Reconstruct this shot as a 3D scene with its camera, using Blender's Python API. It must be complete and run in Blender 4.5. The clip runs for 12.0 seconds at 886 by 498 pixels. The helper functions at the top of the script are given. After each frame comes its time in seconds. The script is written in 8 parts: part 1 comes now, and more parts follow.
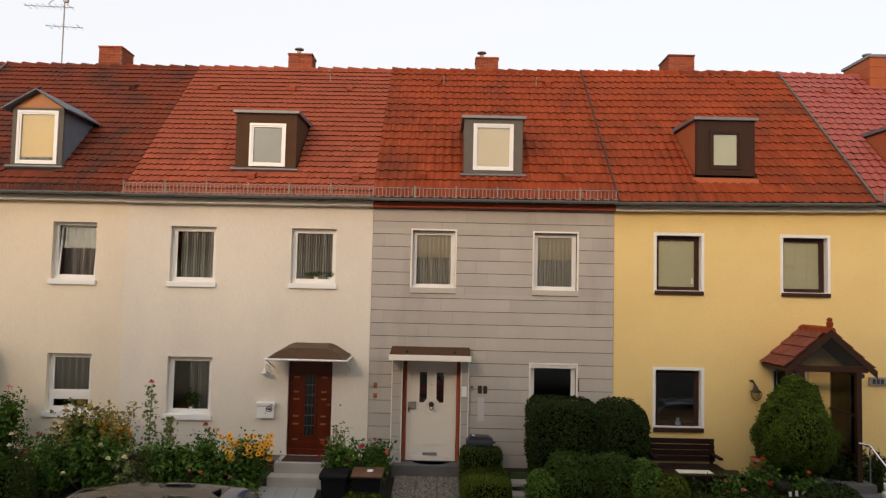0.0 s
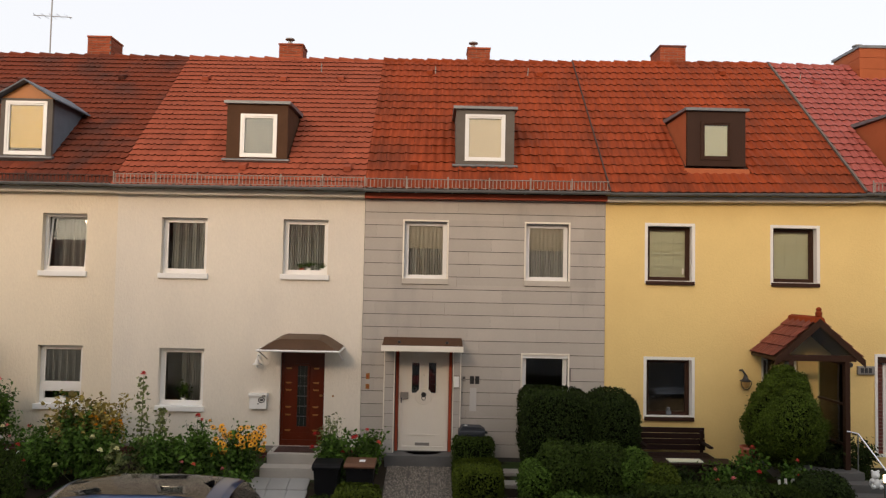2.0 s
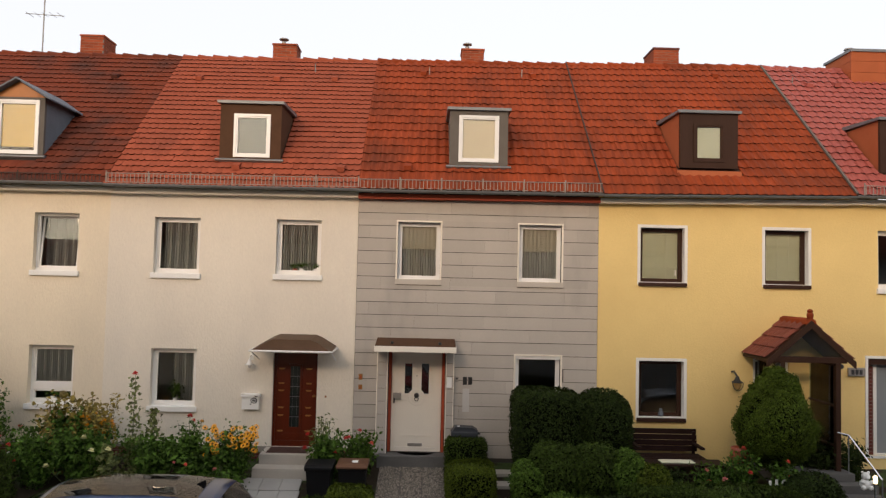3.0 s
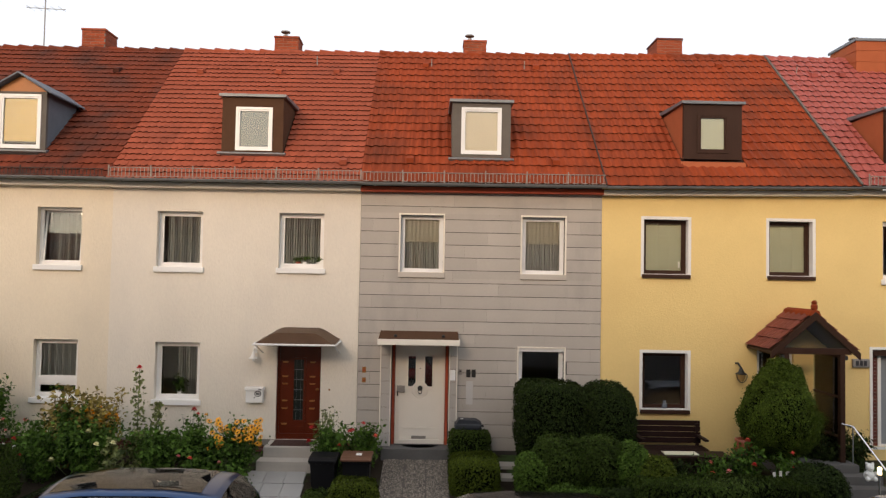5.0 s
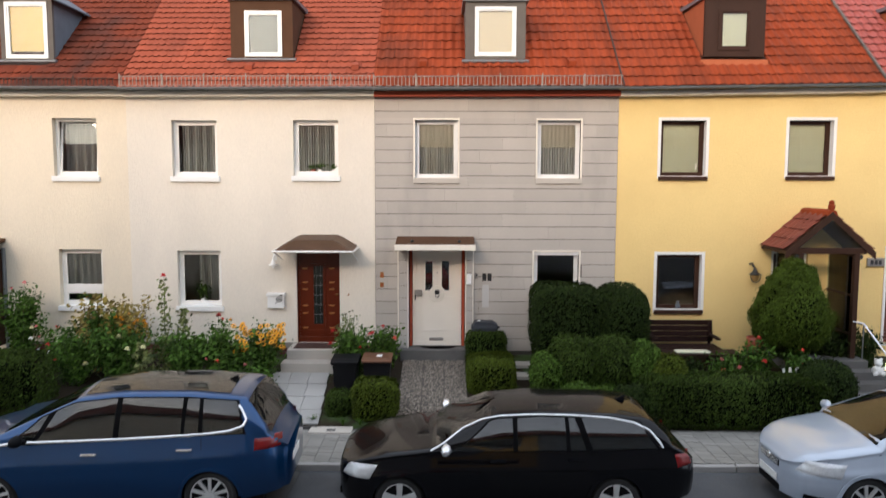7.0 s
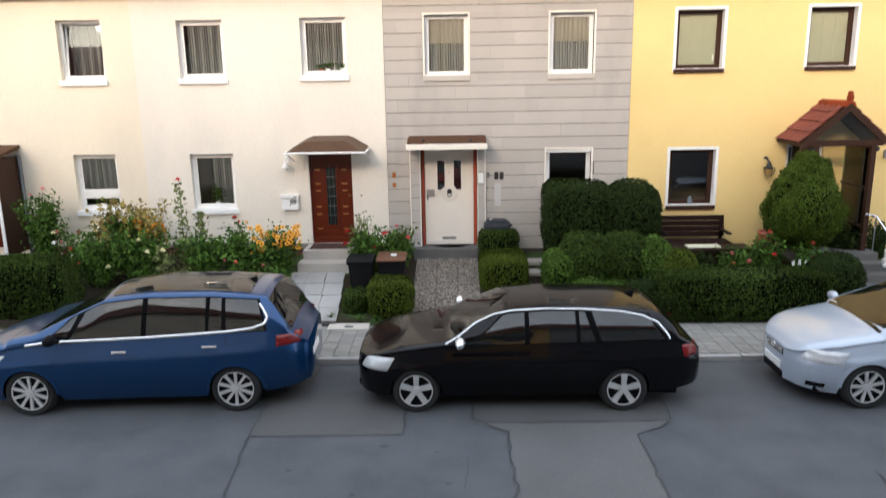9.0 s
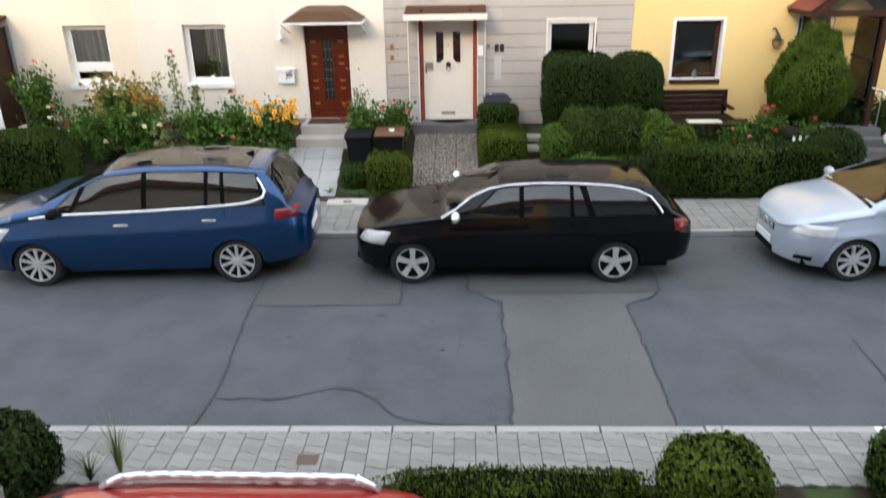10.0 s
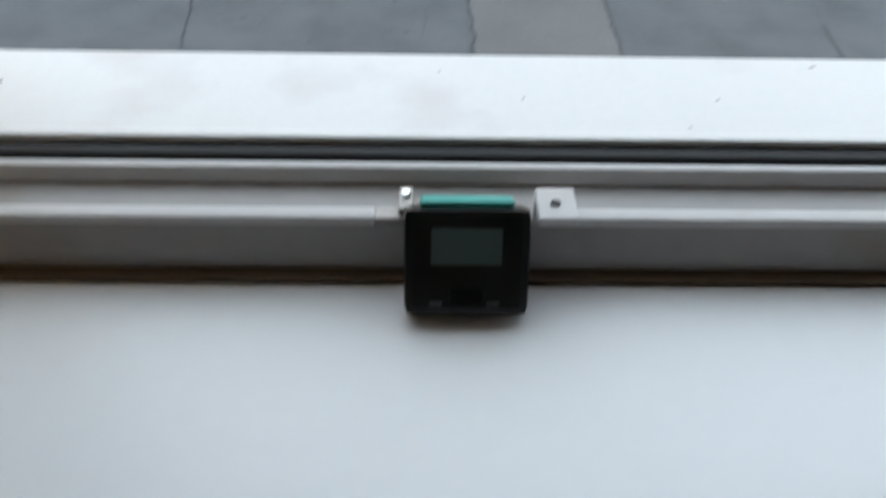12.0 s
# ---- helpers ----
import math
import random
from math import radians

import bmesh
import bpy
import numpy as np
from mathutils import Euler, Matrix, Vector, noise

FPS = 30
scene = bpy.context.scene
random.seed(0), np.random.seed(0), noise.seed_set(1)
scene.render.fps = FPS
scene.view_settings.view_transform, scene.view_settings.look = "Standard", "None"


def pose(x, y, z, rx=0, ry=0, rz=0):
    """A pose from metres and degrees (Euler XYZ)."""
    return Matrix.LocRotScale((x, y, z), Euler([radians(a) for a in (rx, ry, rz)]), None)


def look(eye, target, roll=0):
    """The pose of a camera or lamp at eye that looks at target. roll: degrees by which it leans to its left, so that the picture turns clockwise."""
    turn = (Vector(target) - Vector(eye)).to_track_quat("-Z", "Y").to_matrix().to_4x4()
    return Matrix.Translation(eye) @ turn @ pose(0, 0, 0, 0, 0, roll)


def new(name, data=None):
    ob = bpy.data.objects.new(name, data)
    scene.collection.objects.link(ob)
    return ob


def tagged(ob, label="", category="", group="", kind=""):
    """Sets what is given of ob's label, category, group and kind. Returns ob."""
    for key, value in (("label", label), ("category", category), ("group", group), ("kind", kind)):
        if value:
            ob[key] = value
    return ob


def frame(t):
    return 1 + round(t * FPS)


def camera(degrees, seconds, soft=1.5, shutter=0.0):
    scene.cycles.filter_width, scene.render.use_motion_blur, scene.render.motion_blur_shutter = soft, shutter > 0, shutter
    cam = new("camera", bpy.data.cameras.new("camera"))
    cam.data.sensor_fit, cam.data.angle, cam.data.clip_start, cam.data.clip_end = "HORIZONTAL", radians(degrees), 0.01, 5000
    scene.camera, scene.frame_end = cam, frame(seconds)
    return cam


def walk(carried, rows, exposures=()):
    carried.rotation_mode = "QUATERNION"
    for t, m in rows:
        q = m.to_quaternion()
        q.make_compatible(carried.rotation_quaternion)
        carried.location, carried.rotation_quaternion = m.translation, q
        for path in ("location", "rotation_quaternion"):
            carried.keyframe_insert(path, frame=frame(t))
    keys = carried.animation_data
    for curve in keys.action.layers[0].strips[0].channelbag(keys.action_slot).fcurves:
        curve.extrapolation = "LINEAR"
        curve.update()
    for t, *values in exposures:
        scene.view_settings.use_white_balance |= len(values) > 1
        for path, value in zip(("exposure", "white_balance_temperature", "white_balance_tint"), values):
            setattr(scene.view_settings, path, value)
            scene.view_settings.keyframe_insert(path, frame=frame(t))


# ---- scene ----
cam = camera(62.2, 12.0, soft=1.3, shutter=0.6)
PATH = [
    (0, (0.592, 0.042, 4.343), (0.590, 2.038, 4.462), 1.26),
    (0.5, (0.609, 0.046, 4.345), (0.614, 2.042, 4.464), 1.39),
    (1, (0.614, 0.048, 4.347), (0.626, 2.045, 4.466), 1.34),
    (1.5, (0.603, 0.035, 4.343), (0.622, 2.032, 4.452), 1.35),
    (2, (0.587, 0.029, 4.340), (0.608, 2.027, 4.435), 1.12),
    (2.5, (0.580, 0.022, 4.337), (0.609, 2.020, 4.439), 1.33),
    (3, (0.587, 0.021, 4.336), (0.626, 2.018, 4.434), 1.30),
    (5, (0.599, 0.042, 4.353), (0.629, 2.040, 4.429), 1.06),
    (5.5, (0.596, 0.028, 4.359), (0.619, 2.027, 4.390), 0.49),
    (6, (0.588, 0.008, 4.353), (0.603, 2.008, 4.345), 0.32),
    (6.5, (0.585, -0.013, 4.356), (0.605, 1.985, 4.258), 0.41),
    (7, (0.574, -0.018, 4.362), (0.568, 1.973, 4.180), 0.18),
    (7.5, (0.565, -0.041, 4.363), (0.526, 1.937, 4.071), -0.29),
    (9.3, (0.605, -0.131, 4.372), (0.556, 1.791, 3.820), -1.19),
    (9.5, (0.626, -0.145, 4.377), (0.550, 1.746, 3.730), -1.37),
    (10, (0.699, -0.209, 4.351), (0.643, 1.637, 3.585), -1.00),
    (10.5, (0.588, -0.187, 4.280), (0.555, 1.558, 3.315), -1.66),
    (11, (0.613, -0.239, 4.299), (0.589, 1.446, 3.222), -1.83),
    (11.2, (0.609, -0.244, 4.277), (0.598, 1.387, 3.120), -1.94),
    (11.4, (0.611, -0.244, 4.257), (0.665, 1.345, 3.044), 0.10),
    (11.5, (0.613, -0.241, 4.250), (0.695, 1.320, 3.002), 0.81),
    (11.8, (0.617, -0.232, 4.213), (0.730, 1.232, 2.854), 2.04),
    (12, (0.624, -0.227, 4.193), (0.680, 1.167, 2.760), 1.55),
]
walk(cam, [(t, look(eye, target, roll)) for t, eye, target, roll in PATH],
     exposures=[(0, -0.08, 6550, 11), (3, -0.03, 6500, 11), (5, 0.1, 6350, 11), (6, 0.22, 6120, 10), (7, 0.6, 5780, 9), (7.5, 0.76, 5720, 8), (9.5, 1.06, 5790, 8),
                (10.5, 1.42, 5900, 6), (11.5, 1.50, 5850, 4), (12, 1.48, 5800, 2)])

# ---- daylight: hazy evening sky, low warm sun behind the viewer's house ----
world = bpy.data.worlds.new("evening_sky")
scene.world = world
world.use_nodes = True
wn, wl = world.node_tree.nodes, world.node_tree.links
wn.clear()
sky = wn.new("ShaderNodeTexSky")
sky.sky_type, sky.sun_disc = "NISHITA", False
sky.sun_elevation, sky.sun_rotation = radians(19), radians(200)
sky.air_density, sky.dust_density, sky.ozone_density = 1.2, 4.0, 1.0
haze = wn.new("ShaderNodeMix")
haze.data_type = "RGBA"
haze.inputs[0].default_value = 0.72
haze.inputs[7].default_value = (9.0, 8.95, 9.05, 1)
wbg, wout = wn.new("ShaderNodeBackground"), wn.new("ShaderNodeOutputWorld")
wbg.inputs[1].default_value = 0.14
wl.new(sky.outputs[0], haze.inputs[6])
wl.new(haze.outputs[2], wbg.inputs[0])
wl.new(wbg.outputs[0], wout.inputs[0])
sun = new("sun", bpy.data.lights.new("sun", "SUN"))
sun.data.energy, sun.data.angle, sun.data.color = 1.5, radians(15), (1.0, 0.70, 0.45)
sun.matrix_basis = look((0, 0, 0), (0.34, 0.94, -0.345))


# ---- materials ----
def mat(name, col, rough=0.8, var=0.15, scale=2.0, fine=45.0, bump=0.15, metal=0.0, rand=0.0, island=0.0, stain=None,
        stain_at=(0.55, 0.75), stain_scale=1.2, coat=0.0, spec=0.5, stretch=(1, 1, 1), emit=None):
    """A procedural surface: a base colour varied at two scales, an optional stain colour, fine relief."""
    m = bpy.data.materials.new(name)
    m.use_nodes = True
    n, l = m.node_tree.nodes, m.node_tree.links
    b = n["Principled BSDF"]
    b.inputs["Roughness"].default_value, b.inputs["Metallic"].default_value = rough, metal
    b.inputs["Coat Weight"].default_value, b.inputs["Specular IOR Level"].default_value = coat, spec
    b.inputs["Coat Roughness"].default_value = 0.04
    geo = n.new("ShaderNodeNewGeometry")
    mp = n.new("ShaderNodeMapping")
    mp.inputs["Scale"].default_value = stretch
    l.new(geo.outputs["Position"], mp.inputs[0])

    def noise_tex(s, d=4.0):
        t = n.new("ShaderNodeTexNoise")
        t.inputs["Scale"].default_value, t.inputs["Detail"].default_value = s, d
        l.new(mp.outputs[0], t.inputs["Vector"])
        return t.outputs[0]

    def calc(op, a, c):
        t = n.new("ShaderNodeMath")
        t.operation = op
        for k, v in enumerate((a, c)):
            if isinstance(v, (int, float)):
                t.inputs[k].default_value = v
            else:
                l.new(v, t.inputs[k])
        return t.outputs[0]
    big, small = noise_tex(scale), noise_tex(fine, 2.0)
    v = calc("ADD", calc("MULTIPLY", calc("SUBTRACT", big, 0.5), var * 2.4), 1.0)
    v = calc("ADD", v, calc("MULTIPLY", calc("SUBTRACT", small, 0.5), var * 1.6))
    if rand:
        o = n.new("ShaderNodeObjectInfo")
        v = calc("ADD", v, calc("MULTIPLY", calc("SUBTRACT", o.outputs["Random"], 0.5), rand * 2))
    if island:
        v = calc("ADD", v, calc("MULTIPLY", calc("SUBTRACT", geo.outputs["Random Per Island"], 0.5), island * 2))
    hsv = n.new("ShaderNodeHueSaturation")
    hsv.inputs["Color"].default_value = (*col, 1)
    l.new(v, hsv.inputs["Value"])
    out = hsv.outputs[0]
    if stain:
        ramp = n.new("ShaderNodeMapRange")
        ramp.inputs[1].default_value, ramp.inputs[2].default_value = stain_at
        l.new(noise_tex(stain_scale, 6.0), ramp.inputs[0])
        mx = n.new("ShaderNodeMix")
        mx.data_type = "RGBA"
        mx.inputs[7].default_value = (*stain, 1)
        l.new(ramp.outputs[0], mx.inputs[0])
        l.new(out, mx.inputs[6])
        out = mx.outputs[2]
    l.new(out, b.inputs["Base Color"])
    if bump:
        bp = n.new("ShaderNodeBump")
        bp.inputs["Strength"].default_value, bp.inputs["Distance"].default_value = bump, 0.01
        l.new(small, bp.inputs["Height"])
        l.new(bp.outputs[0], b.inputs["Normal"])
    if emit:
        b.inputs["Emission Color"].default_value, b.inputs["Emission Strength"].default_value = (*emit[:3], 1), emit[3]
    return m


def glass(name, tint=(0.9, 0.93, 0.92), boost=1.0):
    """Thin window glass: clear, with a mirror part that grows towards grazing views."""
    m = bpy.data.materials.new(name)
    m.use_nodes = True
    n, l = m.node_tree.nodes, m.node_tree.links
    n.clear()
    o, mx = n.new("ShaderNodeOutputMaterial"), n.new("ShaderNodeMixShader")
    tr, gl, fr = n.new("ShaderNodeBsdfTransparent"), n.new("ShaderNodeBsdfGlossy"), n.new("ShaderNodeFresnel")
    tr.inputs[0].default_value = (*tint, 1)
    gl.inputs["Roughness"].default_value = 0.01
    fr.inputs[0].default_value = 1.45 + boost * 0.15
    l.new(fr.outputs[0], mx.inputs[0]), l.new(tr.outputs[0], mx.inputs[1]), l.new(gl.outputs[0], mx.inputs[2])
    l.new(mx.outputs[0], o.inputs[0])
    return m


PLASTER_A = mat("cream_plaster", (0.77, 0.68, 0.53), 0.9, 0.075, 0.9, 34, 0.8, stain=(0.62, 0.56, 0.46), stain_at=(0.5, 0.9), stain_scale=0.6, stretch=(1, 1, 0.5))
PLASTER_B = mat("pale_plaster", (0.76, 0.70, 0.60), 0.9, 0.075, 0.9, 34, 0.8, stain=(0.62, 0.58, 0.52), stain_at=(0.5, 0.9), stain_scale=0.6, stretch=(1, 1, 0.5))
PLASTER_Y = mat("yellow_plaster", (0.80, 0.60, 0.25), 0.9, 0.055, 0.9, 34, 0.6, stain=(0.72, 0.53, 0.22), stain_at=(0.5, 0.9), stain_scale=0.6)
OCHRE = mat("ochre_plaster", (0.62, 0.36, 0.10), 0.9, 0.07, 3, 140, 0.4)
PANEL = mat("grey_fibre_cement", (0.44, 0.405, 0.36), 0.85, 0.08, 1.5, 60, 0.15, rand=0.05, stain=(0.31, 0.29, 0.27), stain_at=(0.55, 0.85), stain_scale=1.4, stretch=(1, 1, 0.35))
JOINT = mat("dark_joint", (0.075, 0.070, 0.065), 0.9)
CREAMPVC = mat("cream_door_paint", (0.82, 0.77, 0.68), 0.4, 0.03, 3, 60, 0.02)
WHITE = mat("white_paint", (0.80, 0.79, 0.76), 0.45, 0.04, 3, 60, 0.05)
PVC = mat("white_plastic", (0.82, 0.82, 0.80), 0.3, 0.03, 3, 60, 0.02)
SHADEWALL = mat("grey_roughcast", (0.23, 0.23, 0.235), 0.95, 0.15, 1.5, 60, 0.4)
BOARD = mat("cream_board", (0.80, 0.75, 0.65), 0.6, 0.06, 2, 60, 0.1)
REDBOARD = mat("red_brown_board", (0.42, 0.088, 0.046), 0.55, 0.12, 2, 60, 0.1, spec=0.15)
DARKWOOD = mat("dark_brown_wood", (0.045, 0.022, 0.014), 0.5, 0.25, 3, 50, 0.2, stretch=(1, 1, 0.15), spec=0.15)
REDWOOD = mat("red_brown_wood", (0.098, 0.017, 0.006), 0.35, 0.2, 3, 50, 0.15, coat=0.2, stretch=(3, 1, 0.25), spec=0.15)
BENCH = mat("bench_wood", (0.022, 0.010, 0.008), 0.6, 0.25, 3, 50, 0.2, stretch=(0.2, 1, 1), spec=0.15)
ZINC = mat("weathered_zinc", (0.20, 0.21, 0.22), 0.55, 0.15, 2, 40, 0.08, metal=0.6)
LEAD = mat("blue_grey_slate", (0.12, 0.14, 0.165), 0.65, 0.2, 3, 40, 0.15)
STEEL = mat("galvanised_steel", (0.33, 0.31, 0.29), 0.55, 0.2, 4, 60, 0.1, metal=0.7)
GUARD = mat("dull_guard_metal", (0.28, 0.245, 0.215), 0.7, 0.25, 4, 60, 0.1, metal=0.3)
RUSTY = mat("rusty_guard_metal", (0.055, 0.035, 0.028), 0.8, 0.3, 6, 60, 0.2, metal=0.3)
CHROME = mat("polished_metal", (0.75, 0.76, 0.78), 0.15, 0.03, 4, 60, 0.0, metal=1.0)
BLACKMETAL = mat("black_metal", (0.02, 0.02, 0.02), 0.5, 0.2)
TILE_A = mat("dark_red_tile", (0.170, 0.036, 0.015), 0.85, 0.22, 0.9, 40, 0.25, rand=0.18, stain=(0.062, 0.026, 0.019), stain_at=(0.42, 0.68), stain_scale=0.9, spec=0.15)
TILE_B = mat("light_red_tile", (0.300, 0.072, 0.036), 0.85, 0.16, 1.1, 40, 0.2, rand=0.12, stain=(0.19, 0.052, 0.030), stain_at=(0.52, 0.85), stain_scale=0.9, spec=0.15)
TILE_G = mat("orange_red_tile", (0.252, 0.046, 0.014), 0.85, 0.2, 0.9, 40, 0.25, rand=0.12, stain=(0.125, 0.032, 0.015), stain_at=(0.48, 0.80), stain_scale=0.8, spec=0.15)
TILE_E = mat("rose_red_tile", (0.31, 0.078, 0.062), 0.5, 0.1, 1.1, 40, 0.1, rand=0.06, spec=0.15)
# shadow line under each tile course, painted on the noses; also colours dark vents
TILE_SHADE = mat("dark_tile_shade", (0.085, 0.026, 0.016), 0.9, 0.3, 1.5, 40, 0.3, rand=0.3, spec=0.15)
UNDERLAY = mat("roof_underlay", (0.05, 0.025, 0.018), 0.9)
BRICK = mat("chimney_brick", (0.30, 0.075, 0.035), 0.85, 0.2, 4, 60, 0.3, rand=0.2, spec=0.15)
BRICK_D = mat("plinth_brick", (0.13, 0.035, 0.025), 0.8, 0.2, 4, 60, 0.3, rand=0.25)
MORTAR = mat("mortar", (0.25, 0.22, 0.19), 0.95, 0.15)
BROWNCLAD = mat("brown_cladding", (0.085, 0.042, 0.022), 0.75, 0.15, 4, 50, 0.2, spec=0.15)
GREYCLAD = mat("grey_brown_cladding", (0.13, 0.115, 0.10), 0.65, 0.15, 4, 50, 0.1, spec=0.15)
ORANGECLAD = mat("orange_cladding", (0.36, 0.10, 0.04), 0.75, 0.1, 4, 50, 0.1, spec=0.15)
SPROSSE = mat("olive_glazing_bar", (0.50, 0.50, 0.38), 0.5, 0.1)
ORANGEWOOD = mat("orange_stained_wood", (0.42, 0.15, 0.03), 0.5, 0.15, 4, 50, 0.1)
COPPER = mat("brown_acrylic_sheet", (0.19, 0.11, 0.065), 0.35, 0.15, 3, 30, 0.05, spec=0.15)
ASPHALT = mat("worn_asphalt", (0.064, 0.067, 0.073), 0.85, 0.30, 0.8, 38, 0.7, stain=(0.080, 0.083, 0.089), stain_at=(0.40, 0.75), stain_scale=1.6)
ASPHALT_B = mat("mended_asphalt", (0.096, 0.094, 0.094), 0.85, 0.24, 0.9, 45, 0.35)
ASPHALT_C = mat("older_patch_asphalt", (0.074, 0.073, 0.072), 0.85, 0.2, 0.9, 60, 0.35)
TAR = mat("tar_seam", (0.036, 0.037, 0.040), 0.75, 0.2)
PAVER = mat("concrete_paver", (0.235, 0.225, 0.203), 0.9, 0.12, 2, 90, 0.3, rand=0.12, island=0.12)
KERB = mat("granite_kerb", (0.34, 0.33, 0.315), 0.85, 0.12, 3, 120, 0.3, rand=0.1)
FLAG = mat("flagstone", (0.37, 0.36, 0.34), 0.85, 0.1, 2, 90, 0.2, rand=0.06)
GRAVEL = mat("gravel_pebble", (0.25, 0.215, 0.175), 0.9, 0.1, 8, 90, 0.2, island=0.45)
GRAVELBED = mat("gravel_bed", (0.10, 0.085, 0.07), 0.95, 0.3, 8, 120, 0.5)
CONCRETE = mat("step_concrete", (0.48, 0.44, 0.385), 0.85, 0.12, 2, 80, 0.2)
STONE_D = mat("dark_step_stone", (0.13, 0.125, 0.12), 0.8, 0.2, 3, 80, 0.2, spec=0.15)
SOIL = mat("garden_soil", (0.030, 0.023, 0.015), 0.95, 0.3, 2, 60, 0.6, stain=(0.05, 0.075, 0.025), stain_at=(0.5, 0.6), stain_scale=1.5, spec=0.15)
ROOM = mat("room_wallpaper", (0.30, 0.27, 0.23), 0.9)
SHEER = mat("sheer_curtain", (0.62, 0.62, 0.62), 0.9, 0.06, 6, 60, 0.0)
NET = mat("pale_net_curtain", (0.68, 0.68, 0.69), 0.9, 0.06, 6, 60, 0.0)
SHEER_D = mat("grey_net_curtain", (0.60, 0.60, 0.60), 0.9, 0.06, 6, 60, 0.0)
LACE = mat("cream_lace", (0.82, 0.77, 0.68), 0.9, 0.06, 6, 60, 0.0)
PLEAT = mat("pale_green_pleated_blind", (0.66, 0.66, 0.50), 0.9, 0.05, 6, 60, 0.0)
# cream tone of the sky reflected in the grey house's dormer pane
CREAMREFLECT = mat("cream_sky_reflection", (0.84, 0.72, 0.55), 0.8, 0.04, 6, 60, 0.0)
PANE = glass("window_glass")
PANE_D = glass("dark_window_glass", (0.55, 0.6, 0.6))
LEAF_HEDGE = mat("hedge_leaf", (0.038, 0.060, 0.009), 0.75, 0.3, 2, 40, 0.0, island=0.6, spec=0.12)
LEAF_DARK = mat("yew_leaf", (0.020, 0.033, 0.006), 0.75, 0.3, 2, 40, 0.0, island=0.6, spec=0.12)
LEAF_BOX = mat("box_leaf", (0.058, 0.078, 0.007), 0.75, 0.3, 2, 40, 0.0, island=0.55, spec=0.12)
LEAF_CONE = mat("conifer_leaf", (0.062, 0.094, 0.010), 0.75, 0.3, 2, 40, 0.0, island=0.55, spec=0.12)
LEAF_FLOWER = mat("garden_leaf", (0.058, 0.112, 0.015), 0.7, 0.3, 2, 40, 0.0, island=0.65, spec=0.15)
LEAF_PALE = mat("hollyhock_leaf", (0.145, 0.170, 0.047), 0.7, 0.25, 2, 40, 0.0, island=0.5)
LEAF_BRONZE = mat("bronze_leaf", (0.250, 0.190, 0.035), 0.7, 0.25, 2, 40, 0.0, island=0.5)
# near-black, so the gaps between leaves have their shade painted in
CORE = mat("inner_foliage_shade", (0.004, 0.006, 0.002), 0.95, 0.3, spec=0.05)
STALK = mat("green_stalk", (0.07, 0.10, 0.03), 0.7)
PETAL_R = mat("red_petal", (0.55, 0.02, 0.02), 0.6, 0.15)
PETAL_C = mat("coral_petal", (0.75, 0.10, 0.07), 0.6, 0.15)
PETAL_P = mat("pink_petal", (0.72, 0.22, 0.22), 0.6, 0.15)
PETAL_W = mat("cream_petal", (0.78, 0.74, 0.42), 0.6, 0.1)
PETAL_WH = mat("white_petal", (0.80, 0.78, 0.74), 0.6, 0.1)
PETAL_Y = mat("yellow_petal", (0.80, 0.36, 0.004), 0.6, 0.15, island=0.15)
SEEDHEAD = mat("dark_seed_head", (0.030, 0.014, 0.006), 0.9)
TERRA = mat("glazed_terracotta", (0.32, 0.07, 0.035), 0.4, 0.15)
BIN_B = mat("black_bin_plastic", (0.010, 0.010, 0.011), 0.5, 0.2, spec=0.15)
BIN_L = mat("brown_bin_plastic", (0.13, 0.058, 0.03), 0.5, 0.2)
BOX_G = mat("slate_blue_plastic", (0.028, 0.033, 0.042), 0.5, 0.2)
MATBLACK = mat("door_mat", (0.02, 0.02, 0.022), 0.95, 0.3, 20, 300, 0.5)
BRASS = mat("aged_brass", (0.36, 0.17, 0.05), 0.4, 0.15, 4, 60, 0.05, metal=0.6)
CERAMIC = mat("white_glaze", (0.80, 0.80, 0.78), 0.3, 0.04)
PAPER = mat("white_paper", (0.80, 0.80, 0.78), 0.7, 0.04)
CARGLASS = mat("tinted_car_glass", (0.012, 0.014, 0.014), 0.03, 0.02, 1, 10, 0.0, spec=0.9, coat=0.6)
CARGLASS.node_tree.nodes["Principled BSDF"].inputs["IOR"].default_value = 1.6
TRIMBLACK = mat("black_trim_plastic", (0.005, 0.005, 0.006), 0.6, 0.2, spec=0.1)
INK = mat("dark_print", (0.03, 0.03, 0.035), 0.6, 0.1)


# ---- building helpers ----
def mesh_of(bm, name, materials, smooth=False):
    if smooth:
        for e in bm.edges:
            if e.calc_face_angle(0) > 0.75:
                e.smooth = False
    bmesh.ops.recalc_face_normals(bm, faces=bm.faces)
    me = bpy.data.meshes.new(name)
    bm.to_mesh(me)
    bm.free()
    for m in materials if isinstance(materials, (list, tuple)) else (materials,):
        me.materials.append(m)
    if smooth:
        me.polygons.foreach_set("use_smooth", [True] * len(me.polygons))
    return me


BASES = {}


def thing(name, base, label, category, group="", kind=""):
    ob = new(name)
    ob.location, ob.empty_display_size = base, 0.1
    BASES[ob.name] = Vector(base)
    return tagged(ob, label, category, group, kind)


def attach(ob, parent):
    ob.parent = parent
    ob.matrix_parent_inverse = Matrix.Translation(-BASES.get(parent.name, Vector((0, 0, 0))))
    return ob


